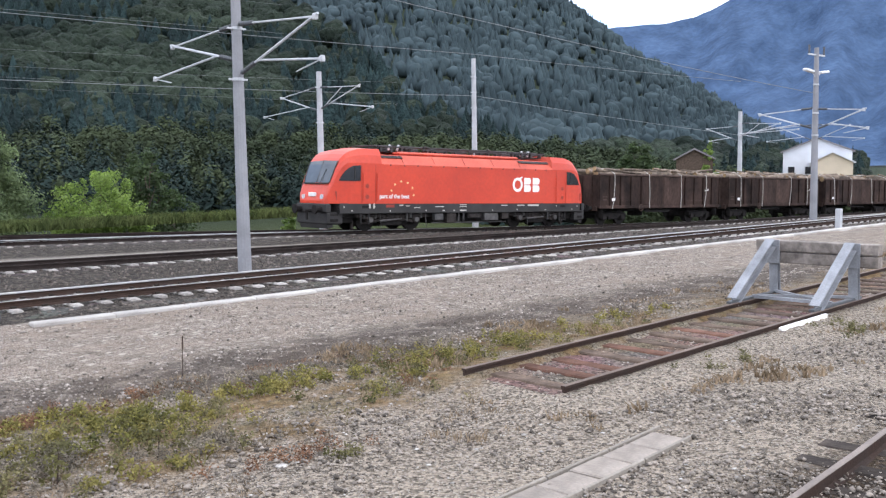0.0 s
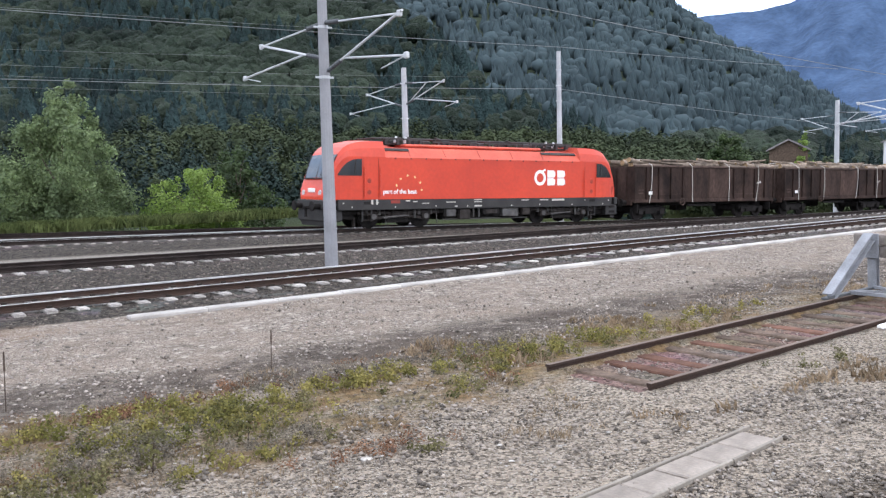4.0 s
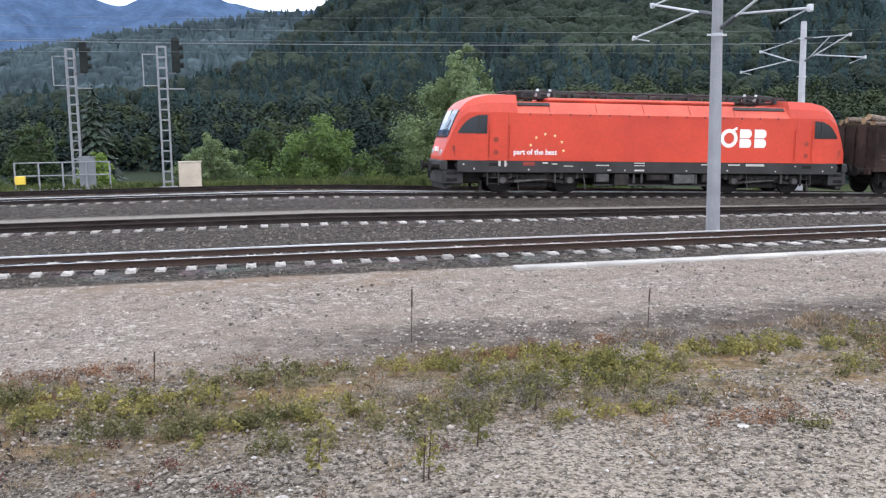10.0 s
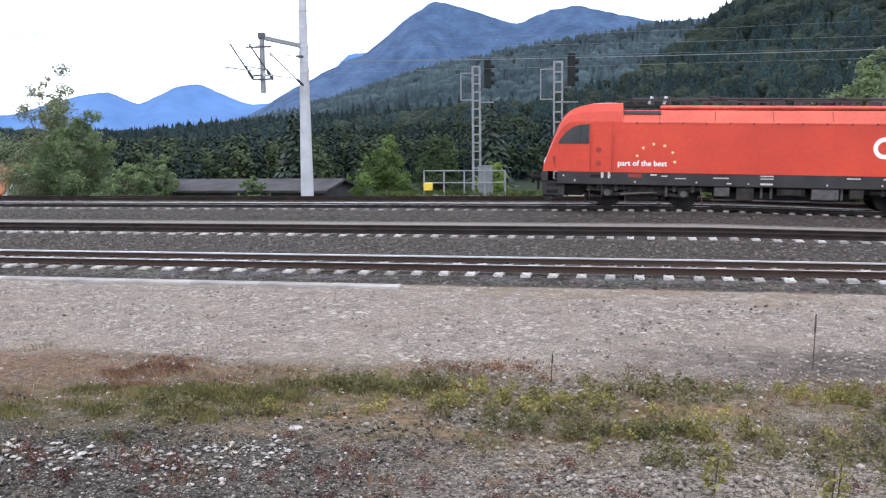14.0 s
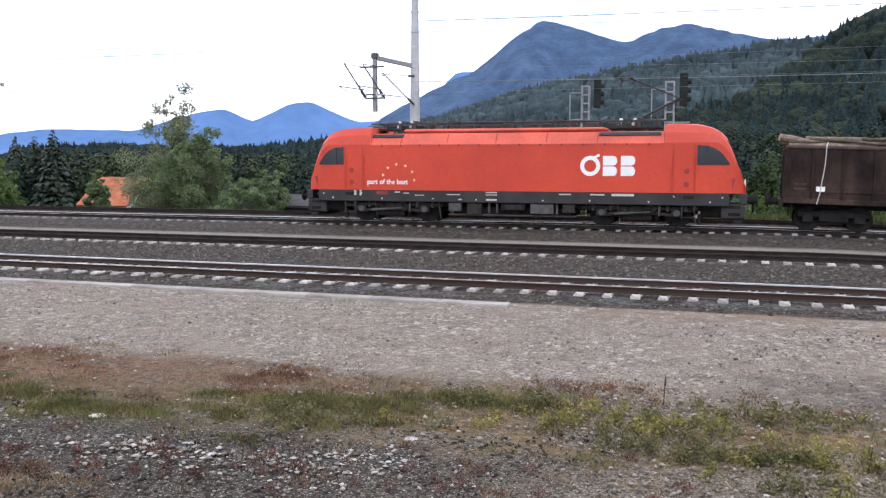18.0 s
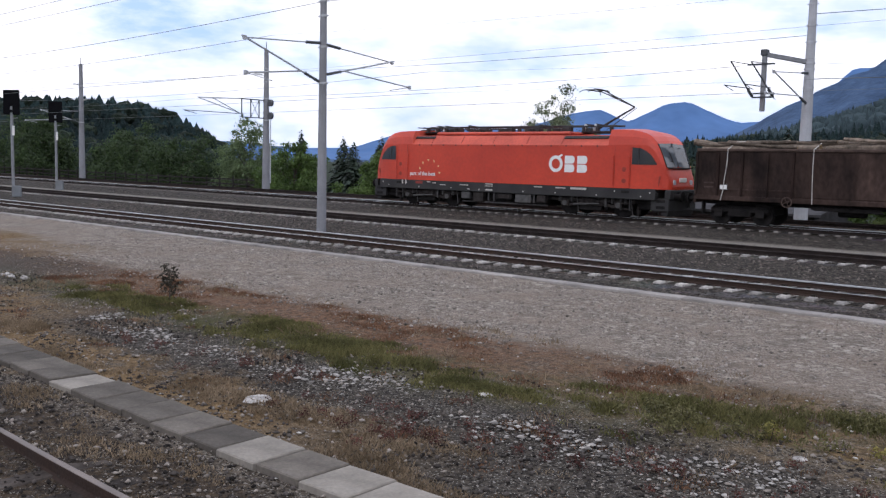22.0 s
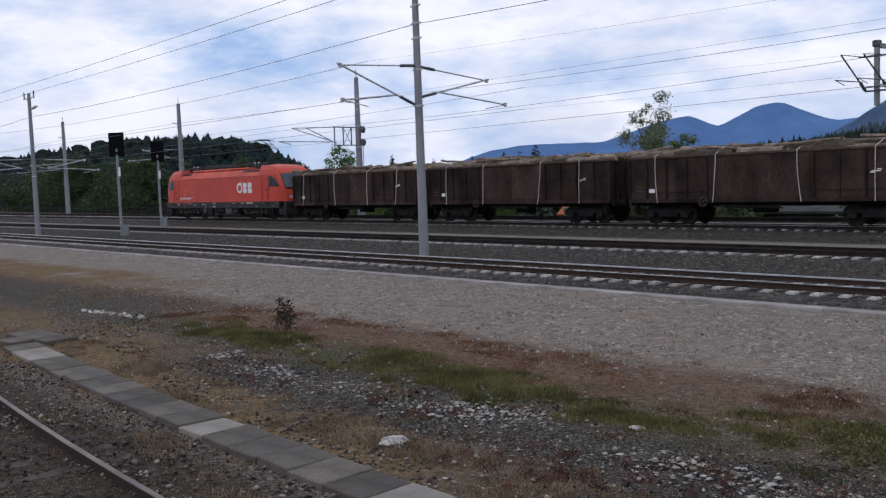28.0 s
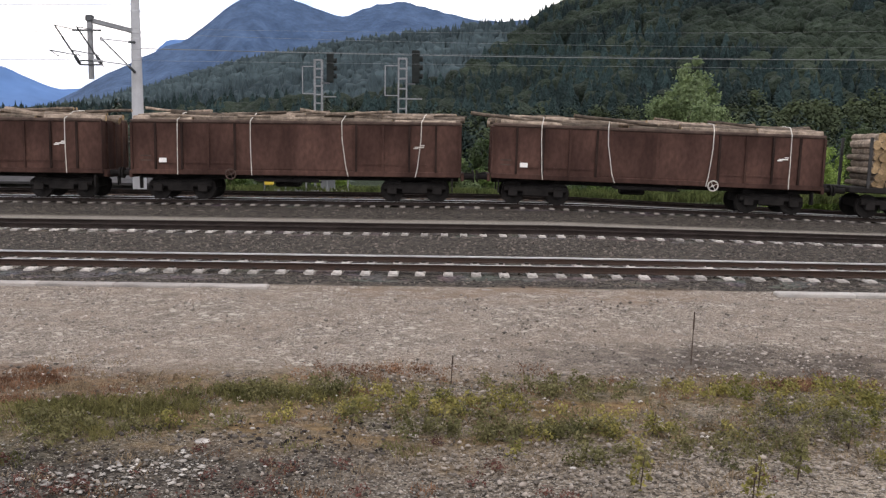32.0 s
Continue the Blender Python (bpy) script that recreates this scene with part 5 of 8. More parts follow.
def build_loco():
    root = thing("electric_locomotive", "orange-red electric locomotive with dark grey frame hauling the train", "locomotive")
    ds = [0, 0.06, 0.12, 0.2, 0.28, 0.36, 0.45, 0.53, 0.62, 0.71, 0.8, 0.9, 1.0, 1.12, 1.25, 1.42, 1.6, 1.85, 2.1, 2.5, 2.8, 3.05, 3.09]
    half = 9.2
    xs = [-half + d for d in ds] + [-3, 0, 3] + [half - d for d in reversed(ds)]
    vs, fs, ks = [], [], []
    for x in xs:
        sec = loco_section(half - abs(x))
        ring = [(y, z) for y, z in sec] + [(-y, z) for y, z in reversed(sec[:-1])]
        vs += [(x, y, z) for y, z in ring]
    n = 9
    for i in range(len(xs) - 1):
        dm = half - abs((xs[i] + xs[i + 1]) / 2)
        for j in range(n - 1):
            fs.append((i * n + j, i * n + j + 1, (i + 1) * n + j + 1, (i + 1) * n + j))
            glass = 0.28 < dm < 0.71 and 3 <= j <= 4
            ks.append(2 if glass else (1 if (dm > 3.05 and 1 <= j <= 6) else 0))
        fs.append((i * n + n - 1, i * n, (i + 1) * n, (i + 1) * n + n - 1))
        ks.append(0)
    e = (len(xs) - 1) * n
    fs += [tuple(range(n - 1, -1, -1)), tuple(range(e, e + n))]
    ks += [0, 0]
    s = Shape()
    s.v, s.f, s.k = vs, fs, ks
    body = s.ob("body_shell", ORANGE, ROOF_RED, CAB_GLASS, parent=root)
    for sx in (-1, 1):
        # windscreen frame and pillar
        Shape().tube((sx * (half - 0.28), 0, 2.36), (sx * (half - 0.71), 0, 3.42), 0.03, n=6).ob("windscreen_pillar", SKIRT, parent=body)
        for y in (-1, 1):
            p = Shape()
            for d0, d1 in ((0.28, 0.36), (0.36, 0.45), (0.45, 0.53), (0.53, 0.62), (0.62, 0.71)):
                za, wa = lerp_table(NOSE_TOP, d0), lerp_table(NOSE_HALF, d0)
                zb, wb = lerp_table(NOSE_TOP, d1), lerp_table(NOSE_HALF, d1)
                p.tube((sx * (half - d0), y * wa * 0.845, BODY_LOW + 0.98 * (za - BODY_LOW)), (sx * (half - d1), y * wb * 0.845, BODY_LOW + 0.98 * (zb - BODY_LOW)), 0.03, n=6)
            p.ob("windscreen_frame", SKIRT, parent=body)
            # cab side window
            rim = [(0.62, 2.5), (0.74, 2.68), (0.92, 2.9), (1.14, 3.06), (1.41, 3.17), (1.81, 3.2)]
            v = [(sx * (half - d), y * (lerp_table(NOSE_HALF, d) + o), z) for o in (0.012, -0.02) for d, zt in rim for z in (2.44, zt)]
            k = len(rim)
            fs = [(2 * i, 2 * i + 2, 2 * i + 3, 2 * i + 1) for i in range(k - 1)] + [(2 * k + 2 * i, 2 * k + 2 * i + 1, 2 * k + 2 * i + 3, 2 * k + 2 * i + 2) for i in range(k - 1)]
            ring = [2 * i for i in range(k)] + [2 * i + 1 for i in reversed(range(k))]
            fs += [(a, b, b + 2 * k, a + 2 * k) for a, b in zip(ring, ring[1:] + ring[:1])]
            Shape().add(v, fs).ob("cab_side_window", GLASS, parent=body)
            Shape().box((sx * (half - 1.47), y * 1.506, 2.82), (0.05, 0.012, 0.68)).ob("window_bar", SKIRT, parent=body)
            # cab door seams, grab rails and footholds
            for d in (1.92, 2.75):
                gr = Shape().tube((sx * (half - d), y * 1.555, 1.5), (sx * (half - d), y * 1.555, 2.8), 0.022, n=6)
                for z in (1.5, 2.8):
                    gr.tube((sx * (half - d), y * 1.49, z), (sx * (half - d), y * 1.555, z), 0.018, n=6)
                gr.ob("grab_rail", ORANGE, parent=body, label="orange grab rail beside the cab door")
            for d in (1.87, 2.69):
                Shape().box((sx * (half - d), y * 1.502, 2.3), (0.018, 0.006, 1.86)).ob("door_seam", DARK_RED, parent=body)
            for z in (1.72, 2.24):
                foot = Shape().tube((sx * (half - 2.19), y * 1.49, z), (sx * (half - 2.19), y * 1.507, z), 0.15, n=16).ob("foothold", ORANGE, parent=body)
                # dark disc set low paints the shaded crescent of the foothold
                Shape().tube((sx * (half - 2.19), y * 1.5, z - 0.03), (sx * (half - 2.19), y * 1.511, z - 0.03), 0.11, n=14).ob("foothold_shade", DARK_RED, parent=foot)
            Shape().box((sx * (half - 0.5), y * (lerp_table(NOSE_HALF, 0.5) + 0.004), 1.72), (0.1, 0.012, 0.46), (0, sx * 14, sx * y * 14), chamfer=0.004).ob("side_lamp", DARK_RED, parent=body)
            Shape().tube((sx * (half - 0.12), y * 0.8, 1.66), (sx * (half - 0.02), y * 0.8, 1.66), 0.13, n=14).ob("headlight", LIGHT_LENS, parent=body)
        Shape().box((sx * (half - 0.04), 0, 1.78), (0.06, 0.62, 0.2), chamfer=0.02).ob("nose_badge", WHITE, parent=body)
        Shape().box((sx * (half - 0.23), 0, 2.32), (0.1, 2.1, 0.06), (0, 0, 0)).ob("wiper_cowl", SKIRT, parent=body)
        Shape().tube((sx * (half - 0.24), -0.4, 2.38), (sx * (half - 0.5), -0.5, 3.0), 0.014, n=5).ob("wiper", BLACK_RUBBER, parent=body)
        Shape().box((sx * 9.11, 0, 1.14), (0.26, 2.6, 0.44), chamfer=0.05).ob("buffer_beam", SKIRT, parent=root)
        apron = Shape().box((sx * 8.75, 0, 0.66), (0.86, 2.62, 0.6), chamfer=0.07).ob("front_apron", SKIRT, parent=root)
        Shape().box((sx * 8.97, 0, 0.4), (0.3, 2.4, 0.42), (0, sx * 16, 0), chamfer=0.03).ob("snow_plough", SKIRT, parent=root)
        for y in (-1, 1):
            for z in (0.56, 0.84):
                Shape().box((sx * 8.79, y * 1.312, z), (0.44, 0.02, 0.13), chamfer=0.004).ob("apron_slot", BOGIE, parent=apron)
            for z in (0.42, 0.66, 0.9, 1.12):
                Shape().box((sx * 7.1, y * 1.4, z), (0.46, 0.16, 0.035)).ob("cab_step", SOOT_BROWN, parent=root)
            for o in (-0.24, 0.24):
                Shape().box((sx * 7.1 + o, y * 1.42, 0.72), (0.04, 0.1, 0.72)).ob("step_cheek", SKIRT, parent=root)
            Shape().box((sx * 7.1, y * 1.499, 1.2), (0.4, 0.014, 0.13), chamfer=0.004).ob("step_hole", BOGIE, parent=root)
            Shape().box((sx * 8.55, y * 1.46, 1.16), (0.3, 0.02, 0.12), (0, 0, -sx * y * 4), chamfer=0.004).ob("lashing_eye", BOGIE, parent=root)
            for q, zz in ((8.35, 1.2), (7.9, 1.02), (6.55, 1.22), (5.6, 1.0), (3.3, 1.02), (1.4, 1.0)):
                Shape().tube((sx * q, y * 1.485, zz), (sx * q, y * 1.503, zz), 0.035, n=8).ob("frame_bolt", STRAP, parent=root)
        Shape().tube((sx * 9.15, 0, 1.02), (sx * 9.5, 0, 0.98), 0.08, n=8).box((sx * 9.47, 0, 0.8), (0.08, 0.12, 0.45)).ob("coupling_hook", BOGIE, parent=root)
        buffer_pair(root, sx * 9.15, sx, 1.08)
    Shape().box((0, 0, 1.12), (17.2, 2.98, 0.5), chamfer=0.03).ob("frame_skirt", SKIRT, parent=root)
    # roof: vents, hoods, conductor gear
    for x0, x1 in ((-6.1, -4.7), (3.6, 6.0)):
        for y in (-1, 1):
            v = Shape().box(((x0 + x1) / 2, y * 1.23, 3.66), (x1 - x0, 0.03, 0.17), (y * 47 if y < 0 else -47 + 0, 0, 0)).ob("roof_vent", SKIRT, parent=body)
            for i in range(6):
                Shape().box((x0 + (x1 - x0) * (i + 0.5) / 6, y * 1.245, 3.67), (0.03, 0.02, 0.16), (y * 47, 0, 0)).ob("vent_slat", ROOF_GEAR, parent=v)
    for y in (-1, 1):
        Shape().box((0, y * 1.5, 3.27), (12.0, 0.03, 0.04)).ob("gutter_strip", ROOF_RED, parent=body)
        for i in range(14):
            Shape().box((-5.6 + i * 0.86, y * 1.515, 3.25), (0.05, 0.03, 0.07)).ob("roof_clip", SKIRT, parent=body)
    Shape().box((-0.5, 0, 3.87), (8.5, 2.1, 0.16), chamfer=0.07).ob("roof_hood", ROOF_RED, parent=body)
    for x in (-4.75, -2.7, -0.6, 1.5, 3.55):
        for y in (-1, 1):
            Shape().box((x, y * 1.312, 3.54), (0.03, 0.014, 0.46), (y * 38, 0, 0)).ob("panel_seam", DARK_RED, parent=body)
    gear = Shape()
    gear.tube((-5.8, -0.4, 4.22), (5.9, -0.4, 4.22), 0.05, n=6).tube((-5.8, 0.35, 4.24), (5.9, 0.35, 4.24), 0.045, n=6)
    for i in range(11):
        gear.box((-4.6 + i * 0.86, 0.25 * (-1) ** i - 0.15, 4.02), (0.42, 0.32, 0.3), chamfer=0.04)
    for x0, x1, z in ((-6.0, -3.4, 4.18), (-3.0, -0.4, 4.10), (0.2, 2.6, 4.12), (3.2, 6.2, 4.18)):
        gear.box(((x0 + x1) / 2, -0.78, z), (x1 - x0, 0.08, 0.07))
        for q in range(4):
            gear.box((x0 + (x1 - x0) * (q + 0.5) / 4, -0.72, z - 0.14), (0.12, 0.2, 0.24), chamfer=0.02)
    gear.ob("roof_conductor", ROOF_GEAR, parent=body)
    for x in (-5.15, -4.6, -2.9, 1.6, 4.30, 4.85):
        q = Shape()
        insulator(q, (x, -0.7, 4.00), (x + 0.1, -0.7, 4.30), 0.075)
        q.ob("roof_insulator", INSUL if x in (-5.15, -4.6, 4.30, 4.85) else ROOF_GEAR, parent=body)
        Shape().tube((x + 0.1, -0.7, 4.30), (x + 0.5, -0.5, 4.24), 0.03, n=6).ob("jumper_cable", ROOF_GEAR, parent=body)
    # folded forward pantograph
    fp = Shape()
    for y in (-0.5, 0.5):
        fp.tube((-6.4, y, 4.08), (-4.10, y * 0.7, 4.10), 0.03, n=6)
    fp.tube((-6.3, -0.9, 4.20), (-6.3, 0.9, 4.20), 0.03, n=6).tube((-5.9, -0.9, 4.20), (-5.9, 0.9, 4.20), 0.03, n=6).box((-5.2, 0, 3.96), (2.2, 1.1, 0.08))
    fp.ob("folded_pantograph", ROOF_GEAR, parent=root)
    Shape().box((5.0, 0, 3.94), (1.9, 1.1, 0.1), chamfer=0.02).ob("pantograph_base", ROOF_GEAR, parent=root)
    low = Shape().tube((0, 0, 0), (2.2, 0, 0), 0.06, 0.045, n=8).tube((0.3, 0.25, -0.18), (2.3, 0.05, -0.06), 0.018, n=6).ob("pantograph_lower_arm", ROOF_GEAR, parent=root)
    up = Shape().tube((0, -0.05, 0), (2.15, -0.36, 0), 0.026, n=6).tube((0, 0.05, 0), (2.15, 0.36, 0), 0.026, n=6)
    up.tube((1.1, -0.2, 0), (1.1, 0.2, 0), 0.02, n=6).tube((1.65, -0.29, 0), (1.1, 0.2, 0), 0.016, n=6).tube((2.15, -0.36, 0), (2.15, 0.36, 0), 0.022, n=6)
    up = up.ob("pantograph_upper_arm", ROOF_GEAR, parent=low)
    # collector head: two contact strips with down-curved horns, lying level when the arm is up
    head = Shape()
    for px, pz in ((1.98, -0.02), (2.42, 0.19)):
        head.box((px, 0, pz), (0.06, 1.1, 0.045))
        for e in (-1, 1):
            head.tube((px, e * 0.55, pz), (px + 0.03, e * 0.8, pz + 0.05), 0.022, n=6).tube((px + 0.03, e * 0.8, pz + 0.05), (px + 0.08, e * 0.95, pz + 0.2), 0.02, n=6)
    for e in (-0.45, 0.45):
        head.tube((1.9, e, -0.06), (2.5, e, 0.22), 0.02, n=6)
    head.ob("collector_head", ROOF_GEAR, parent=up)
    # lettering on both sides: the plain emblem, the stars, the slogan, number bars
    for y, flip in ((-1, 0), (1, 180)):
        Y = y * 1.512
        em = Shape()
        cx, cz, r = 3.3, 2.4, 0.4
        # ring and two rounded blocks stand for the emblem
        for i in range(20):
            a, b = 2 * math.pi * i / 20, 2 * math.pi * (i + 1) / 20
            em.add([(cx + math.cos(q) * rr, Y, cz + math.sin(q) * rr) for q, rr in ((a, r), (b, r), (b, r * 0.6), (a, r * 0.6))], [(0, 1, 2, 3)])
        em.add([(cx + 0.02, Y + y * 0.004, cz + 0.32), (cx + 0.34, Y + y * 0.004, cz + 0.48), (cx + 0.38, Y + y * 0.004, cz + 0.39), (cx + 0.06, Y + y * 0.004, cz + 0.22)], [(0, 1, 2, 3)])
        for bx in (3.8, 4.5):
            for z, tall in ((-0.205, 0.375), (0.205, 0.375)):
                ring = [(bx, -tall / 2), (bx, tall / 2)] + [(bx + 0.42 + 0.14 * math.cos(q), tall / 2 * math.sin(q)) for q in [math.pi * (0.5 - k / 8) for k in range(9)]]
                em.add([(px, Y, cz + z + pz) for px, pz in ring], [tuple(range(len(ring)))])
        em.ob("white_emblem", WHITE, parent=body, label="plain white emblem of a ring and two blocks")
        for i in range(6):
            a = radians(165 - 34 * i)
            sx0, sz0 = -4.85 + 0.72 * math.cos(a), 1.84 + 0.62 * math.sin(a)
            st = []
            for k in range(10):
                q = math.pi / 2 + k * math.pi / 5
                rr = 0.075 if k % 2 == 0 else 0.034
                st.append((sx0 + rr * math.cos(q), Y, sz0 + rr * math.sin(q)))
            Shape().add(st + [(sx0, Y, sz0)], [(k, (k + 1) % 10, 10) for k in range(10)]).ob("star", YELLOW, parent=body)
        words = bpy.data.curves.new("slogan", "FONT")
        words.body, words.size, words.extrude, words.offset, words.align_x = "part of the best", 0.295, 0.003, 0.006, "CENTER"
        text_ob = bpy.data.objects.new("slogan_text", words)
        me = bpy.data.meshes.new_from_object(text_ob)
        bpy.data.objects.remove(text_ob)
        me.materials.clear()
        me.materials.append(WHITE)
        piece("slogan", me, body, "white slogan lettering", at=pose(-5.35, Y, 1.62, 90, 0, flip))
        for x, ln, z, h in ((4.6, 1.1, 1.26, 0.14), (3.6, 0.7, 1.26, 0.08), (2.3, 0.6, 1.26, 0.07), (-2.4, 0.7, 1.2, 0.06), (-6.85, 0.12, 1.24, 0.3), (-6.6, 0.1, 1.24, 0.34), (-4.9, 0.3, 1.28, 0.08), (-4.5, 0.3, 1.24, 0.06), (-0.75, 0.6, 1.3, 0.07), (-0.75, 0.6, 1.2, 0.05), (-0.75, 0.55, 1.0, 0.1), (-2.1, 0.2, 1.0, 0.08), (-3.9, 0.5, 1.16, 0.05)):
            Shape().box((x, y * 1.495, z), (ln * 0.8, 0.012, h * 0.7)).ob("number_bar", STRAP, parent=root)
        Shape().box((-5.6, y * 1.496, 1.24), (0.5, 0.012, 0.14)).ob("red_plate", DARK_RED, parent=root)
    # underframe and bogies
    Shape().box((0, 0, 0.8), (17.4, 2.2, 0.3), chamfer=0.04).ob("underframe", BOGIE, parent=root)
    Shape().box((0, 0, 0.62), (5.0, 2.2, 0.6), chamfer=0.06).ob("transformer_tank", BOGIE, parent=root)
    for y in (-1, 1):
        for x, w, tall, mt in ((-2.35, 0.55, 0.36, GRIME_GREY), (-1.5, 0.62, 0.5, SOOT_BROWN), (0.15, 1.0, 0.3, BOGIE), (1.35, 0.95, 0.42, GRIME_GREY), (2.45, 0.5, 0.36, SOOT_BROWN)):
            box = Shape().box((x, y * 1.3, 0.86 - tall / 2), (w, 0.26, tall), chamfer=0.03).ob("equipment_box", mt, parent=root)
            Shape().box((x, y * 1.435, 0.86 - tall / 2), (w * 0.7, 0.012, tall * 0.6), chamfer=0.004).ob("box_lid", SOOT_BROWN if mt is BOGIE else mt, parent=box)
            Shape().box((x + w * 0.4, y * 1.32, 0.9), (0.05, 0.12, 0.1)).ob("box_hanger", BOGIE, parent=box)
        Shape().tube((-2.7, y * 1.2, 0.36), (2.7, y * 1.2, 0.36), 0.035, n=6).ob("air_pipe", GRIME_GREY, parent=root)
        for x in (-0.9, -0.55, 1.95):
            Shape().tube((x, y * 1.3, 0.86), (x, y * 1.3, 0.45), 0.05, n=8).ob("drain_pipe", GRIME_GREY, parent=root)
    for sx in (-1, 1):
        Shape().box((sx * 8.1, 0, 0.66), (1.1, 2.0, 0.5), chamfer=0.06).ob("sand_box", BOGIE, parent=root)
    wheels = []
    wm = wheelset_mesh(0.56)
    for bx in (-5.2, 5.2):
        for y in (-1, 1):
            b = Shape().box((bx, y * 1.16, 0.74), (4.5, 0.14, 0.17), chamfer=0.04).box((bx, y * 1.16, 0.6), (1.3, 0.14, 0.26), chamfer=0.04).ob("bogie_side_frame", SOOT_BROWN, parent=root)
            for ax in (-1.45, 1.45):
                Shape().box((bx + ax, y * 1.2, 0.56), (0.42, 0.2, 0.34), chamfer=0.07).ob("axle_box", SOOT_BROWN, parent=b)
                Shape().tube((bx + ax, y * 1.29, 0.56), (bx + ax, y * 1.33, 0.56), 0.13, n=12).ob("axle_cap", GRIME_GREY, parent=b)
                Shape().box((bx + ax - 0.5 * (1 if ax > 0 else -1), y * 1.18, 0.52), (0.7, 0.1, 0.12), (0, 8 if ax > 0 else -8, 0)).ob("guide_arm", SOOT_BROWN, parent=b)
                for o in (-0.34, 0.34):
                    Shape().lathe([(bx + ax + o, y * 1.2, 0.62 + 0.03 * k) for k in range(10)], [0.085 if k % 2 else 0.06 for k in range(10)], 8).ob("axle_spring", GRIME_GREY, parent=b)
                Shape().tube((bx + ax + 0.62, y * 1.22, 0.9), (bx + ax + 0.72, y * 1.2, 0.16), 0.022, n=6).ob("sand_pipe", GRIME_GREY, parent=b)
            for o in (-0.42, 0.42):
                Shape().lathe([(bx + o, y * 1.14, 0.62 + 0.045 * k) for k in range(10)], [0.15 if k % 2 else 0.11 for k in range(10)], 10).ob("body_spring", SOOT_BROWN, parent=b)
            Shape().tube((bx - 0.95, y * 1.32, 0.5), (bx - 0.2, y * 1.32, 0.56), 0.05, n=8).tube((bx - 0.2, y * 1.32, 0.56), (bx + 0.45, y * 1.32, 0.6), 0.032, n=8).ob("damper", GRIME_GREY, parent=b)
            Shape().tube((bx + 0.8, y * 1.3, 0.45), (bx + 0.8, y * 1.3, 0.95), 0.05, n=8).ob("damper", GRIME_GREY, parent=b)
            Shape().box((bx - 0.1, y * 1.12, 0.36), (1.2, 0.12, 0.2), chamfer=0.03).ob("brake_gear", BOGIE, parent=b)
            for ax in (-0.72, 0.72):
                Shape().box((bx + ax, y * 0.98, 0.5), (0.16, 0.14, 0.5), (0, 14 if ax > 0 else -14, 0), chamfer=0.03).ob("brake_block", BOGIE, parent=b)
            Shape().box((bx - 2.3 * (1 if bx < 0 else -1), y * 0.9, 0.32), (0.1, 0.16, 0.42)).ob("rail_guard", SOOT_BROWN, parent=b)
        Shape().box((bx, 0, 0.66), (4.3, 1.3, 0.44), chamfer=0.05).ob("bogie_frame", BOGIE, parent=root)
        for mx in (-0.72, 0.72):
            Shape().box((bx + mx, 0, 0.5), (0.86, 1.24, 0.56), chamfer=0.1).ob("traction_motor", BOGIE, parent=root)
        for ax in (-1.45, 1.45):
            w = piece("wheelset", wm, root, at=pose(bx + ax, 0, 0.56))
            wheels.append((w, bx + ax))
    return root, low, up, wheels


loco, arm_low, arm_up, loco_wheels = build_loco()



def wagon_bogies(root, spread, wheels, wm):
    for bx in (-spread, spread):
        Shape().box((bx, 0, 0.62), (2.5, 1.8, 0.36), chamfer=0.05).ob("bogie_frame", BOGIE, parent=root)
        for y in (-1, 1):
            b = Shape().box((bx, y * 1.0, 0.62), (2.5, 0.13, 0.22), chamfer=0.04).box((bx, y * 1.0, 0.48), (1.0, 0.14, 0.28), chamfer=0.04).ob("bogie_side_frame", BOGIE, parent=root)
            for ax in (-0.9, 0.9):
                Shape().box((bx + ax, y * 1.03, 0.48), (0.36, 0.2, 0.34), chamfer=0.04).ob("axle_box", BOGIE, parent=b)
        for ax in (-0.9, 0.9):
            wheels.append((piece("wheelset", wm, root, at=pose(bx + ax, 0, 0.46)), bx + ax))


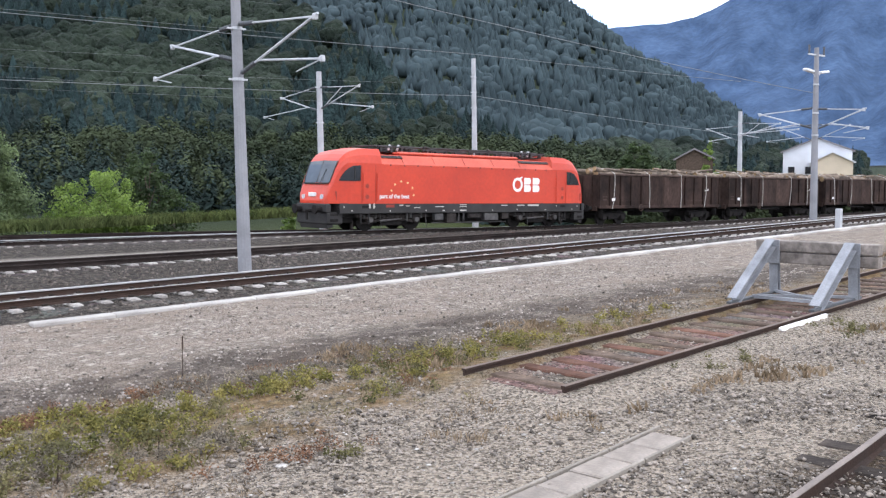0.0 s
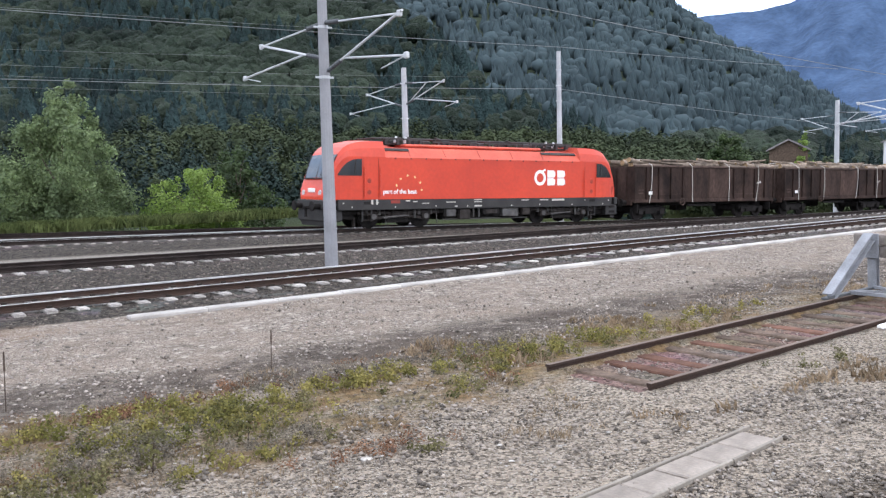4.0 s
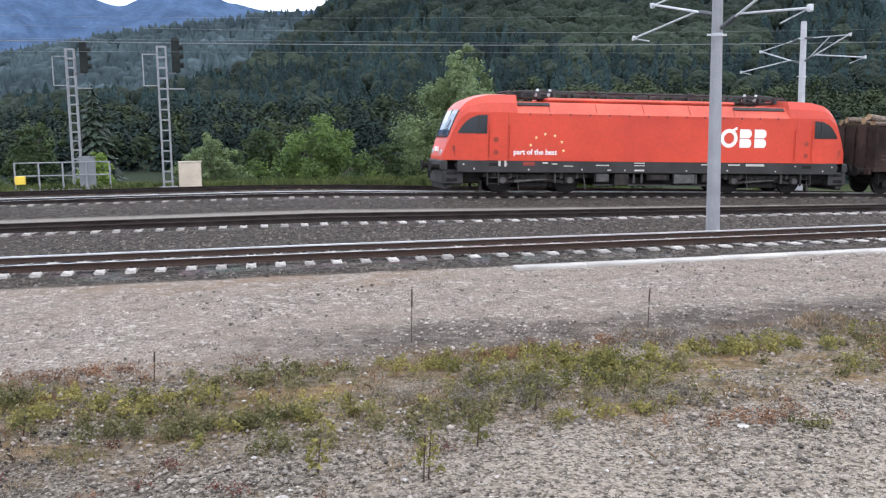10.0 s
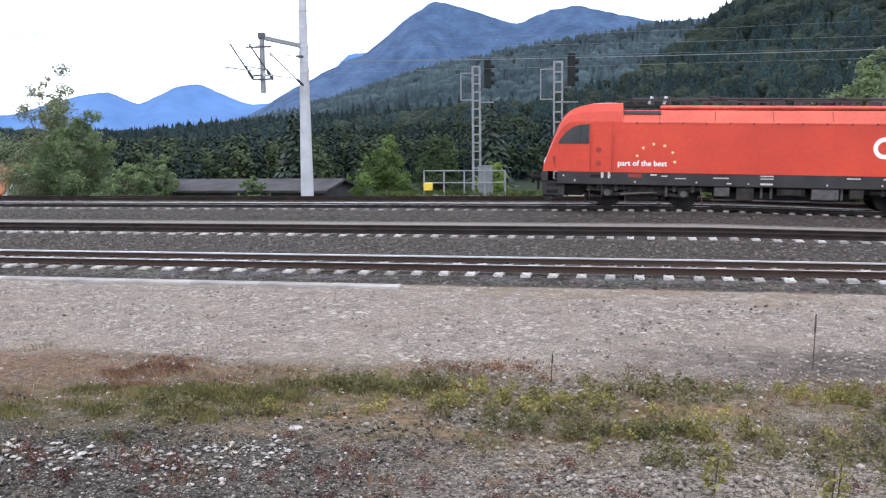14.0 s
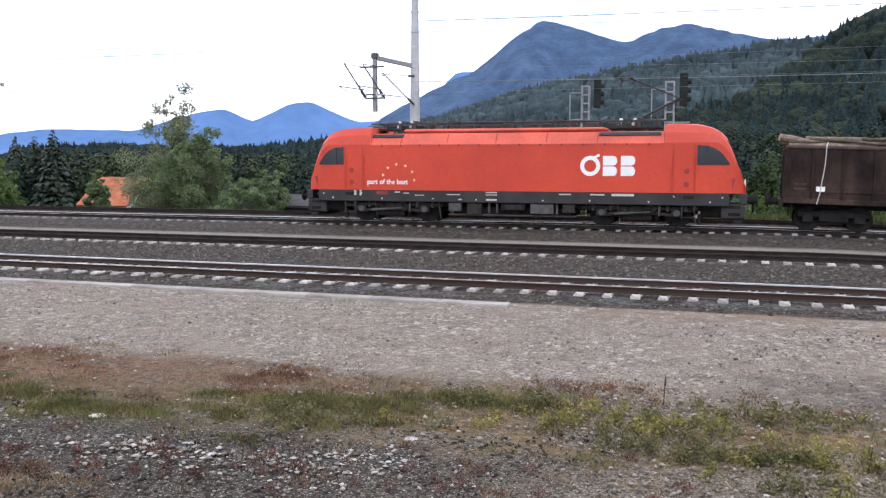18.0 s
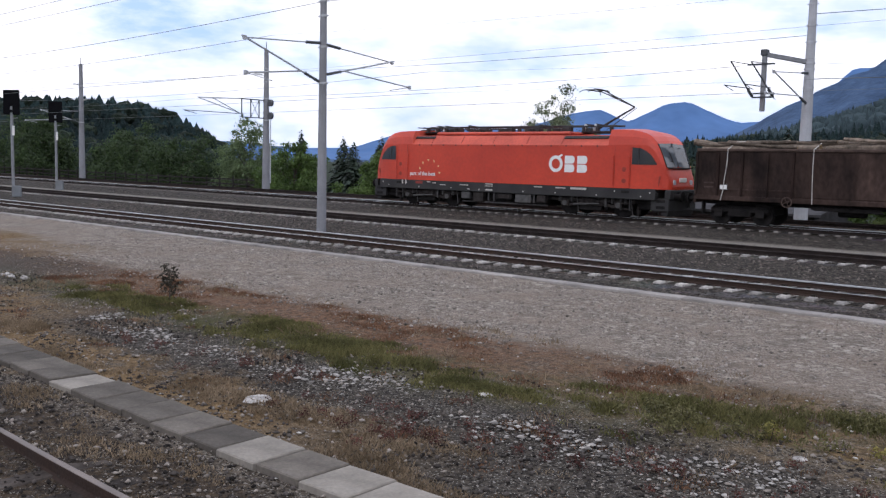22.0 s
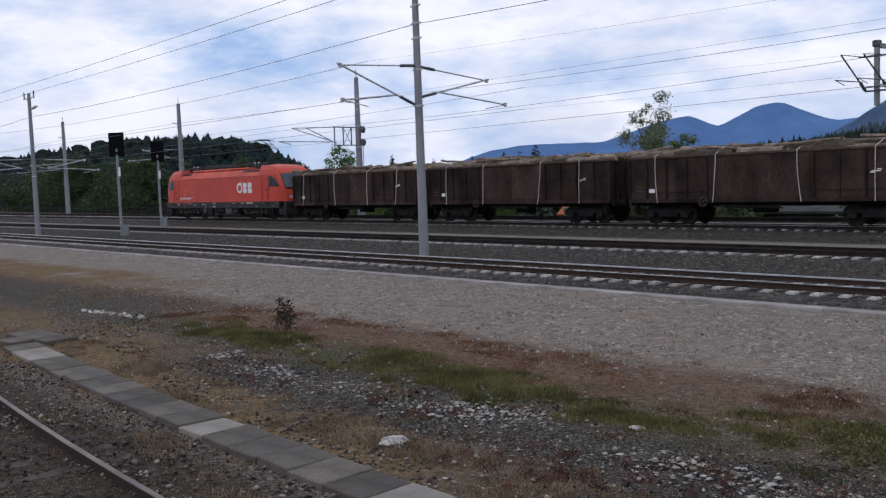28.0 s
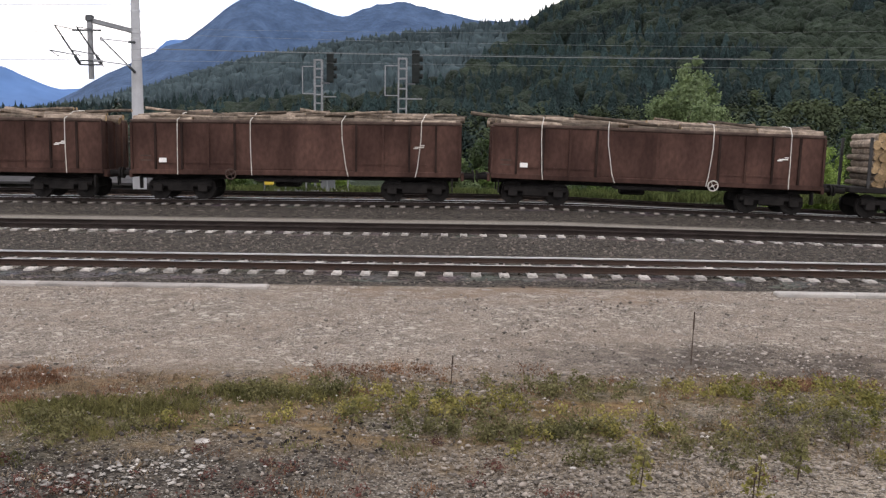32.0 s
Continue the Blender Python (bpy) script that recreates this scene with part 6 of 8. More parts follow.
def build_wagon(i, wm, log_me):
    rnd = random.Random(40 + i)
    tints = ["rust-brown", "dark brown", "reddish-brown"]
    root = thing("gondola_wagon", f"{tints[i % 3]} high-sided steel gondola wagon heaped with logs under pale straps", "wagon", "gondola wagons")
    skin = WAGON_RED if i in (4, 5, 6) else WAGON
    L, W, zb, zt = 12.95, 1.38, 1.16, 3.1
    for y in (-W, W):
        Shape().box((0, y, (zb + zt) / 2), (L, 0.05, zt - zb)).ob("side_wall", skin, parent=root)
    for x in (-L / 2, L / 2):
        Shape().box((x, 0, (zb + zt) / 2), (0.05, 2 * W - 0.06, zt - zb)).ob("end_wall", skin, parent=root)
        for ry in (-0.8, 0, 0.8):
            Shape().box((x + (0.05 if x > 0 else -0.05), ry, (zb + zt) / 2), (0.08, 0.1, zt - zb - 0.1), chamfer=0.02).ob("end_rib", skin, parent=root)
    Shape().box((0, 0, zb + 0.02), (L - 0.1, 2 * W - 0.1, 0.06)).ob("wagon_floor", skin, parent=root)
    for y in (-1, 1):
        Shape().box((0, y * (W + 0.01), zt + 0.02), (L + 0.1, 0.14, 0.13), chamfer=0.03).ob("top_rim", WAGON_RIM, parent=root)
        Shape().box((0, y * (W + 0.0), zb - 0.04), (L + 0.1, 0.16, 0.2), chamfer=0.02).ob("side_sill", skin, parent=root)
        for k, x in enumerate((-6.5, -5.55, -4.5, -3.45, -2.4, 2.4, 3.45, 4.5, 5.55, 6.5)):
            Shape().box((x, y * (W + 0.06), (zb + zt) / 2), (0.08, 0.11, zt - zb - 0.1), chamfer=0.02).ob("side_rib", skin if k in (0, 3, 6, 9) else WAGON_RIB, parent=root)
        for x in (-1.15, 1.15):
            Shape().box((x, y * (W + 0.035), (zb + zt) / 2), (2.2, 0.02, zt - zb - 0.2), chamfer=0.008).ob("side_door", skin, parent=root)
        for x0 in (-3.8, 3.8):
            Shape().box((x0, y * (W + 0.04), zb + 0.34), (2.8, 0.035, 0.06)).ob("door_ledge", skin, parent=root)
        Shape().box((-5.25, y * (W + 0.12), zb + 0.42), (0.3, 0.012, 0.18)).ob("paper_label", WHITE, parent=root)
        mark = Shape().box((4.9, y * (W + 0.118), 2.2), (0.36, 0.01, 0.045)).box((5.02, y * (W + 0.118), 2.27), (0.16, 0.01, 0.04)).box((4.76, y * (W + 0.118), 2.15), (0.2, 0.01, 0.04))
        mark.ob("painted_mark", STRAP if i % 2 else WHITE, parent=root)
        for q in range(2):
            Shape().box((-5.95, y * (W + 0.03), 1.75 - 0.18 * q), (0.42, 0.01, 0.06)).ob("number_bar", WAGON_RIM, parent=root)
        hx = 2.2 if i == 6 else -2.55
        hub = Shape().tube((hx, y * (W + 0.05), 1.06), (hx, y * (W + 0.2), 1.06), 0.04, n=8)
        hub.wire([(hx + 0.2 * math.cos(q * math.pi / 8), y * (W + 0.19), 1.06 + 0.2 * math.sin(q * math.pi / 8)) for q in range(17)], 0.026, 5)
        for q in range(4):
            hub.tube((hx, y * (W + 0.19), 1.06), (hx + 0.19 * math.cos(0.5 + q * 1.571), y * (W + 0.19), 1.06 + 0.19 * math.sin(0.5 + q * 1.571)), 0.016, n=5)
        hub.ob("brake_handwheel", STRAP if i == 6 else WAGON_RIM, parent=root)
        Shape().box((-0.4, y * 1.2, 0.85), (2.6, 0.06, 0.1)).tube((-1.6, y * 1.2, 0.8), (1.0, y * 1.2, 0.78), 0.035).ob("brake_rigging", BOGIE, parent=root)
        for ex in (-6.2, 6.2):
            Shape().box((ex, y * 1.25, 0.7), (0.05, 0.3, 0.5)).ob("shunter_step", BOGIE, parent=root)
    Shape().box((0, 0, 0.98), (12.9, 1.0, 0.3)).ob("centre_sill", BOGIE, parent=root)
    Shape().box((-0.6, 0.4, 0.72), (1.0, 0.5, 0.45), chamfer=0.06).ob("air_reservoir", BOGIE, parent=root)
    for sx in (-1, 1):
        Shape().box((sx * 6.6, 0, 1.03), (0.12, 2.6, 0.3), chamfer=0.02).ob("head_stock", skin, parent=root)
        Shape().tube((sx * 6.6, 0, 0.98), (sx * 7.0, 0, 0.95), 0.07, n=8).ob("coupling_hook", BOGIE, parent=root)
        buffer_pair(root, sx * 6.6, sx, 1.04)
    # heaped logs
    k = 0
    for row in range(5):
        for lane in range(4):
            x = -5.2 + row * 2.6 + rnd.uniform(-0.25, 0.25)
            y = -1.1 + lane * 0.73 + rnd.uniform(-0.06, 0.06)
            piece("log", log_me[rnd.randrange(len(log_me))], root, at=pose(x, y, zt + 0.06 + rnd.uniform(-0.05, 0.07) + (0.1 if lane in (1, 2) else 0), rnd.uniform(0, 360), rnd.uniform(-2, 2), rnd.uniform(-3, 3)))
    for row in range(4):
        x = -4.2 + row * 2.8 + rnd.uniform(-0.6, 0.6)
        piece("log", log_me[rnd.randrange(len(log_me))], root, at=pose(x, rnd.uniform(-0.6, 0.6), zt + 0.28, rnd.uniform(0, 360), rnd.uniform(-3, 3), rnd.uniform(-6, 6)))
    for q in range(7):
        x = -5.2 + q * 1.7 + rnd.uniform(-0.7, 0.7)
        piece("log", log_me[rnd.randrange(len(log_me))], root, at=pose(x, rnd.uniform(-1.0, 0.9), zt + 0.2, rnd.uniform(0, 360), rnd.uniform(-9, 9), rnd.uniform(-14, 14)))
    for q in range(22):
        x = -5.4 + q * 0.51 + rnd.uniform(-0.4, 0.4)
        piece("branch", SLIM_LOGS[rnd.randrange(6)], root, at=pose(x, rnd.uniform(-1.25, 1.0), zt + rnd.uniform(0.2, 0.42), rnd.uniform(0, 360), rnd.uniform(-6, 6), rnd.uniform(-12, 12)))
    Shape().box((0, 0, zt - 0.28), (L - 0.2, 2 * W - 0.2, 0.4), chamfer=0.05).ob("packed_log_core", LOG_BARK, parent=root)
    for x in (-4.9, -1.9, 2.0, 4.95):
        xx = x + rnd.uniform(-0.3, 0.3)
        lean = rnd.uniform(-0.22, 0.22)
        pts = [(xx + lean * 1.6, -W - 0.14, 1.02), (xx + lean, -W - 0.13, 1.4), (xx + lean * 0.6, -W - 0.15, 1.9), (xx + lean * 0.1, -W - 0.13, 2.5), (xx, -W - 0.1, zt + 0.06), (xx + 0.12, -0.9, zt + 0.36), (xx + 0.15, 0, zt + 0.42), (xx + 0.1, 0.9, zt + 0.36), (xx, W + 0.1, zt + 0.06), (xx, W + 0.12, 1.4)]
        Shape().wire(pts, 0.019, 6).ob("load_strap", STRAP, parent=root)
    wheels = []
    wagon_bogies(root, 4.7, wheels, wm)
    return root, wheels


def build_log_wagon(i, wm, log_me):
    rnd = random.Random(90 + i)
    root = thing("log_wagon", "flat stake wagon stacked with short pale logs lengthwise across", "wagon", "log wagons")
    Shape().box((0, 0, 1.12), (13.2, 2.7, 0.22), chamfer=0.03).ob("wagon_deck", BOGIE, parent=root)
    for x in (-5.9, -3.0, 0, 3.0, 5.9):
        for y in (-1.36, 1.36):
            Shape().box((x, y, 2.2), (0.1, 0.1, 2.0)).ob("stake", SKIRT, parent=root)
    for x0 in (-4.5, -1.5, 1.5, 4.5):
        for row in range(8):
            for lane in range(8):
                piece("log", log_me[rnd.randrange(len(log_me))], root, at=pose(x0 - 1.1 + lane * 0.3 + (0.15 if row % 2 else 0), rnd.uniform(-0.1, 0.1), 1.38 + row * 0.26, 0, 0, 90 + rnd.uniform(-3, 3)))
    for sx in (-1, 1):
        buffer_pair(root, sx * 6.6, sx, 1.04)
    wheels = []
    wagon_bogies(root, 4.7, wheels, wm)
    return root, wheels


def log_mesh(seed, length, thick=1.0):
    rnd = random.Random(seed)
    n, segs = 9, 5
    r = rnd.uniform(0.13, 0.2) * thick
    vs, fs, ks = [], [], []
    for s in range(segs + 1):
        x = -length / 2 + length * s / segs
        oy, oz = rnd.uniform(-0.02, 0.02), rnd.uniform(-0.02, 0.02)
        for k in range(n):
            a = 2 * math.pi * k / n
            q = r * (1 - 0.15 * s / segs) * rnd.uniform(0.92, 1.06)
            vs.append((x, oy + q * math.cos(a), oz + q * math.sin(a)))
    for s in range(segs):
        for k in range(n):
            fs.append((s * n + k, s * n + (k + 1) % n, (s + 1) * n + (k + 1) % n, (s + 1) * n + k))
            ks.append(0)
    fs += [tuple(range(n - 1, -1, -1)), tuple(range(segs * n, segs * n + n))]
    ks += [1, 1]
    sh = Shape()
    sh.v, sh.f, sh.k = vs, fs, ks
    return sh.mesh("log", LOG_BARK, LOG_END)


LONG_LOGS = [log_mesh(s, 2.4 + 0.25 * (s % 4)) for s in range(6)]
SLIM_LOGS = [log_mesh(40 + s, 2.6 + 0.4 * (s % 3), 0.42) for s in range(6)]
SHORT_LOGS = [log_mesh(20 + s, 2.3) for s in range(5)]
wm = wheelset_mesh(0.46)
train = [(loco, -4.0, 7.5, loco_wheels, 0.56)]
for i in range(9):
    w, wh = (build_wagon if i < 7 else build_log_wagon)(i, wm, LONG_LOGS if i < 7 else SHORT_LOGS)
    train.append((w, 13.0 + 14.22 * i, 6.0, wh, 0.46))


# ---- trees ----
def leaf_cloud(rnd, centres, count, size, flat=0.6, loose=0.45, spray=0.32):
    """Small leaf sprays, each a bent diamond of two triangles, scattered through clumps."""
    c = np.array(centres)
    share = c[:, 3] ** 1.8
    pick = rnd.choice(len(c), count, p=share / share.sum())
    d = rnd.normal(size=(count, 3))
    d /= np.linalg.norm(d, axis=1)[:, None]
    p = c[pick, :3] + d * (c[pick, 3] * np.abs(rnd.normal(0.8, spray, count)))[:, None] * np.array([1, 1, flat + 0.25])
    d = d * (1 - loose) + rnd.normal(size=(count, 3)) * loose + np.array([0, 0, 0.35])
    d /= np.linalg.norm(d, axis=1)[:, None]
    a = np.cross(d, rnd.normal(size=(count, 3)))
    a /= np.linalg.norm(a, axis=1)[:, None] + 1e-6
    b = np.cross(a, d)
    b /= np.linalg.norm(b, axis=1)[:, None] + 1e-6
    s = size * rnd.uniform(0.6, 1.3, count)[:, None]
    v = np.stack([p - a * s, p + b * s * 0.62 - d * s * 0.2, p + a * s, p - b * s * 0.62 - d * s * 0.2], axis=1).reshape(-1, 3)
    f = np.arange(count * 4).reshape(-1, 4)
    return v, f


def quick_mesh(name, v, f, mt):
    me = bpy.data.meshes.new(name)
    k = f.shape[1]
    me.vertices.add(len(v))
    me.vertices.foreach_set("co", np.ascontiguousarray(v, dtype=np.float32).ravel())
    me.loops.add(f.size)
    me.loops.foreach_set("vertex_index", np.ascontiguousarray(f, dtype=np.int32).ravel())
    me.polygons.add(len(f))
    me.polygons.foreach_set("loop_start", np.arange(0, f.size, k, dtype=np.int32))
    me.update(calc_edges=True)
    me.materials.append(mt)
    return me


def broadleaf(name, x, y, tall, wide, mt, label, seed, count=2600, size=0.2, thin=0.0, base=None, cone=0.0, airy=1.0):
    """Trunk, forking limbs and a ragged crown of leaf sprays; cone narrows the top, airy widens the sprays."""
    rnd = np.random.default_rng(seed)
    z0 = land(x, y) if base is None else base
    root = thing(name, label, "tree" if tall > 3.6 else "bush", at=pose(x, y, z0 - 0.05))
    trunk = Shape().tube((0, 0, -0.2), (0.03 * tall, 0, tall * 0.6), 0.035 * tall * 0.6 + 0.03, 0.03, n=8)
    cen = []
    nl = 17 if tall > 3.6 else 11
    for i in range(nl):
        a, u = i * 2.4 + rnd.uniform(-0.5, 0.5), (i + 0.5) / nl
        h = tall * (0.12 + 0.80 * u)
        full = (0.62 + 0.38 * min(1.0, u / 0.3)) * (1.0 if u < 0.45 else 1 - (u - 0.45) * 1.2)
        reach = wide * 0.5 * 0.9 * (full * (1 - cone) + (1.05 - u) * cone) * rnd.uniform(0.55, 1.08)
        tip = Vector((reach * math.cos(a), reach * math.sin(a), h + rnd.uniform(-0.04, 0.05) * tall))
        fork = Vector((0.03 * tall * u, 0, h * 0.62))
        trunk.tube(fork, tip, 0.025 + 0.004 * tall, 0.008, n=5)
        r = airy * wide * rnd.uniform(0.11, 0.19) * (1.0 - 0.45 * u)
        cen.append((*tip, r))
        for k in range(4):
            q = fork.lerp(tip, rnd.uniform(0.45, 1.12)) + Vector(rnd.normal(size=3)) * r * 0.8
            cen.append((*q, r * rnd.uniform(0.35, 0.8)))
            if k < 2 or airy > 1.0:
                trunk.tube(fork.lerp(tip, 0.6), q, 0.012 + 0.002 * tall, 0.005, n=4)
    for i in range(5):
        a = rnd.uniform(0, 6.28)
        cen.append((0.16 * wide * math.cos(a), 0.16 * wide * math.sin(a), tall * rnd.uniform(0.2, 0.7), wide * rnd.uniform(0.1, 0.17)))
    for i in range(4):
        cen.append((rnd.uniform(-0.08, 0.12) * wide, rnd.uniform(-0.1, 0.1) * wide, tall * rnd.uniform(0.86, 1.0), wide * rnd.uniform(0.03, 0.07)))
    trunk.ob("trunk", BARK, parent=root)
    v, f = leaf_cloud(rnd, cen, int(4.6 * count * (1 - thin)), size * 0.5, spray=0.3 if tall > 7 else 0.2)
    v[:, 2] = np.maximum(v[:, 2], 0.02)
    piece("crown", quick_mesh("crown", v, f, mt), root)
    return root


def conifer_arrays(rnd, tall, wide, tiers, count, size):
    """Drooping needle sprays on a tapering cone, gathered in loose tiers."""
    u = 1 - np.sqrt(rnd.uniform(0, 1, count))
    step = (u * tiers) % 1.0
    r = wide * 0.5 * (1 - u) ** 0.9 * (1.08 - 0.45 * step) * rnd.uniform(0.55, 1.05, count) + 0.01 * tall
    a = rnd.uniform(0, 6.283, count)
    p = np.stack([r * np.cos(a), r * np.sin(a), tall * (0.06 + 0.94 * u)], axis=1)
    out = np.stack([np.cos(a), np.sin(a), np.full(count, -0.55)], axis=1) + rnd.normal(size=(count, 3)) * 0.25
    out /= np.linalg.norm(out, axis=1)[:, None]
    side = np.stack([-np.sin(a), np.cos(a), rnd.normal(size=count) * 0.3], axis=1)
    s = (size * rnd.uniform(0.6, 1.3, count) * (1.1 - 0.6 * u))[:, None]
    v = np.stack([p - out * s, p + side * s * 0.5, p + out * s, p - side * s * 0.5], axis=1).reshape(-1, 3)
    return v, np.arange(count * 4).reshape(-1, 4)


def spruce(x, y, tall, wide, label, seed, base=None):
    rnd = np.random.default_rng(seed)
    root = thing("spruce_tree", label, "tree", "dark spruces", at=pose(x, y, (land(x, y) if base is None else base) - 0.1))
    Shape().tube((0, 0, -0.2), (0, 0, tall * 0.97), 0.02 * tall, 0.01, n=7).ob("trunk", BARK, parent=root)
    v, f = conifer_arrays(rnd, tall, wide, 15, 1500, 0.055 * tall)
    piece("crown", quick_mesh("crown", v, f, NEEDLE), root)


B = broadleaf
B("broadleaf_tree", 17.0, 54, 9.8, 8.4, LEAF_GREY, "tall airy grey-green tree behind the far line", 1, 11500, 0.19, cone=0.2)
B("broadleaf_bush", 23.6, 51, 5.2, 6.4, LEAF_BRIGHT, "bright green rounded bush behind the far line", 2, 3600, 0.17)
B("broadleaf_bush", 8.8, 51, 5.4, 6.6, LEAF_FRESH, "bright green broad bush on the bank", 3, 4200, 0.18)
B("broadleaf_bush", 2.6, 52, 4.7, 4.4, LEAF_GREY, "pale grey-green round bush on the bank", 4, 3200, 0.16)
B("broadleaf_bush", 12.6, 52, 4.4, 3.6, LEAF, "low green bush on the bank", 5, 2200, 0.17)
B("broadleaf_bush", -10.0, 52, 5.4, 4.3, LEAF_FRESH, "bright green pointed bush on the bank", 6, 3200, 0.17)
B("broadleaf_bush", -8.0, 58, 5.6, 4.4, LEAF, "mid green bush behind the signals", 7, 2600, 0.19)
B("broadleaf_bush", -3.6, 53, 4.0, 2.8, LEAF_BRIGHT, "small green bush behind the railing", 8, 1600, 0.16)
B("broadleaf_tree", -36.9, 58.5, 10.2, 7.6, LEAF_AIRY, "tall thin-topped tree with open crown", 9, 6800, 0.17, 0.1, cone=0.15, airy=1.25)
B("broadleaf_tree", -34.4, 57.5, 7.2, 7.2, LEAF_GREY, "full grey-green tree before the thin-topped tree", 27, 6400, 0.19, cone=0.45)
B("broadleaf_bush", -53.0, 56, 5.6, 7.0, LEAF_FRESH, "broad green bush behind the far line", 10, 4600, 0.22)
B("broadleaf_bush", -45.2, 60, 4.6, 2.9, LEAF_GREY, "slim grey-green bush before the orange roof", 11, 2200, 0.2, cone=0.5)
B("broadleaf_bush", -29.6, 56, 3.9, 4.6, LEAF_GREY, "low grey-green bush beside the full tree", 12, 2600, 0.18)
B("broadleaf_bush", -30.5, 62, 4.4, 4.4, LEAF_GREY, "low grey-green bush by the barn", 13, 2200, 0.2)
B("broadleaf_bush", -65.5, 56, 6.6, 7.5, LEAF_FRESH, "green bush behind the far line", 14, 3000, 0.24)
B("broadleaf_tree", -75.5, 58, 8.8, 8.0, LEAF_GREY, "airy tree with pale upper twigs", 15, 3200, 0.26, 0.2)
B("broadleaf_bush", -84, 55, 6.4, 13.0, LEAF, "broad dark green thicket along the line", 16, 4600, 0.28)
B("broadleaf_tree", -103, 60, 7.5, 13.0, LEAF, "broad green thicket along the line", 17, 4200, 0.32)
B("broadleaf_tree", -129, 60, 9.8, 15.0, LEAF, "green thicket along the line", 18, 4200, 0.36)
B("broadleaf_tree", -158, 60, 10.5, 20.0, LEAF, "green thicket along the line", 19, 4200, 0.42)
B("broadleaf_tree", 20.4, 65, 11.5, 6.0, LEAF_GREY, "pale grey-green tree rising behind the train", 20, 3200, 0.26)
B("broadleaf_tree", 29.0, 57, 7.4, 5.5, LEAF, "dark green tree at the foot of the hill", 21, 2600, 0.24)
B("broadleaf_bush", 35.5, 50, 2.6, 1.8, LEAF_BRIGHT, "small bright green shrub by the line", 22, 900, 0.14)
B("broadleaf_tree", 104.5, 75, 10.6, 7.5, LEAF, "dark rounded tree beyond the wagons", 23, 3000, 0.4)
B("broadleaf_tree", 118.2, 73, 11.2, 3.6, LEAF_BRIGHT, "bright green tree beyond the wagons", 24, 2600, 0.36)
B("broadleaf_bush", -22, 60, 2.9, 2.6, LEAF_GREY, "low pale bush before the barn", 25, 1400, 0.17)
B("broadleaf_bush", 5.4, 56, 5.2, 4.2, LEAF, "mid green bush behind the cabinet", 26, 2400, 0.2)
for i, (x, tall) in enumerate(((-67.0, 8.8), (-70.4, 8.2), (-74.0, 8.0), (-77.6, 8.0), (-83.8, 7.4), (-86.8, 8.0), (-72.2, 7.0), (-68.8, 7.2))):
    spruce(x, 80 + (i % 3), tall, 4.8, "dark pointed spruce in a row beyond the yard", 50 + i)
spruce(-81.2, 70, 8.3, 3.4, "dark pointed spruce above the thicket", 60)
spruce(-24.5, 75, 8.5, 4.0, "dark spruce at the foot of the hill", 61)
spruce(-8.5, 84, 9.5, 4.5, "dark spruce at the foot of the hill", 62)


# crest of the nearer slopes, as bearing and height angle; trees above take the haze colour
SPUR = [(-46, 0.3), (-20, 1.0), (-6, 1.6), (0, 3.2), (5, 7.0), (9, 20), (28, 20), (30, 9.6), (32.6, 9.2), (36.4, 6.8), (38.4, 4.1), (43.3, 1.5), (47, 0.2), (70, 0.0)]


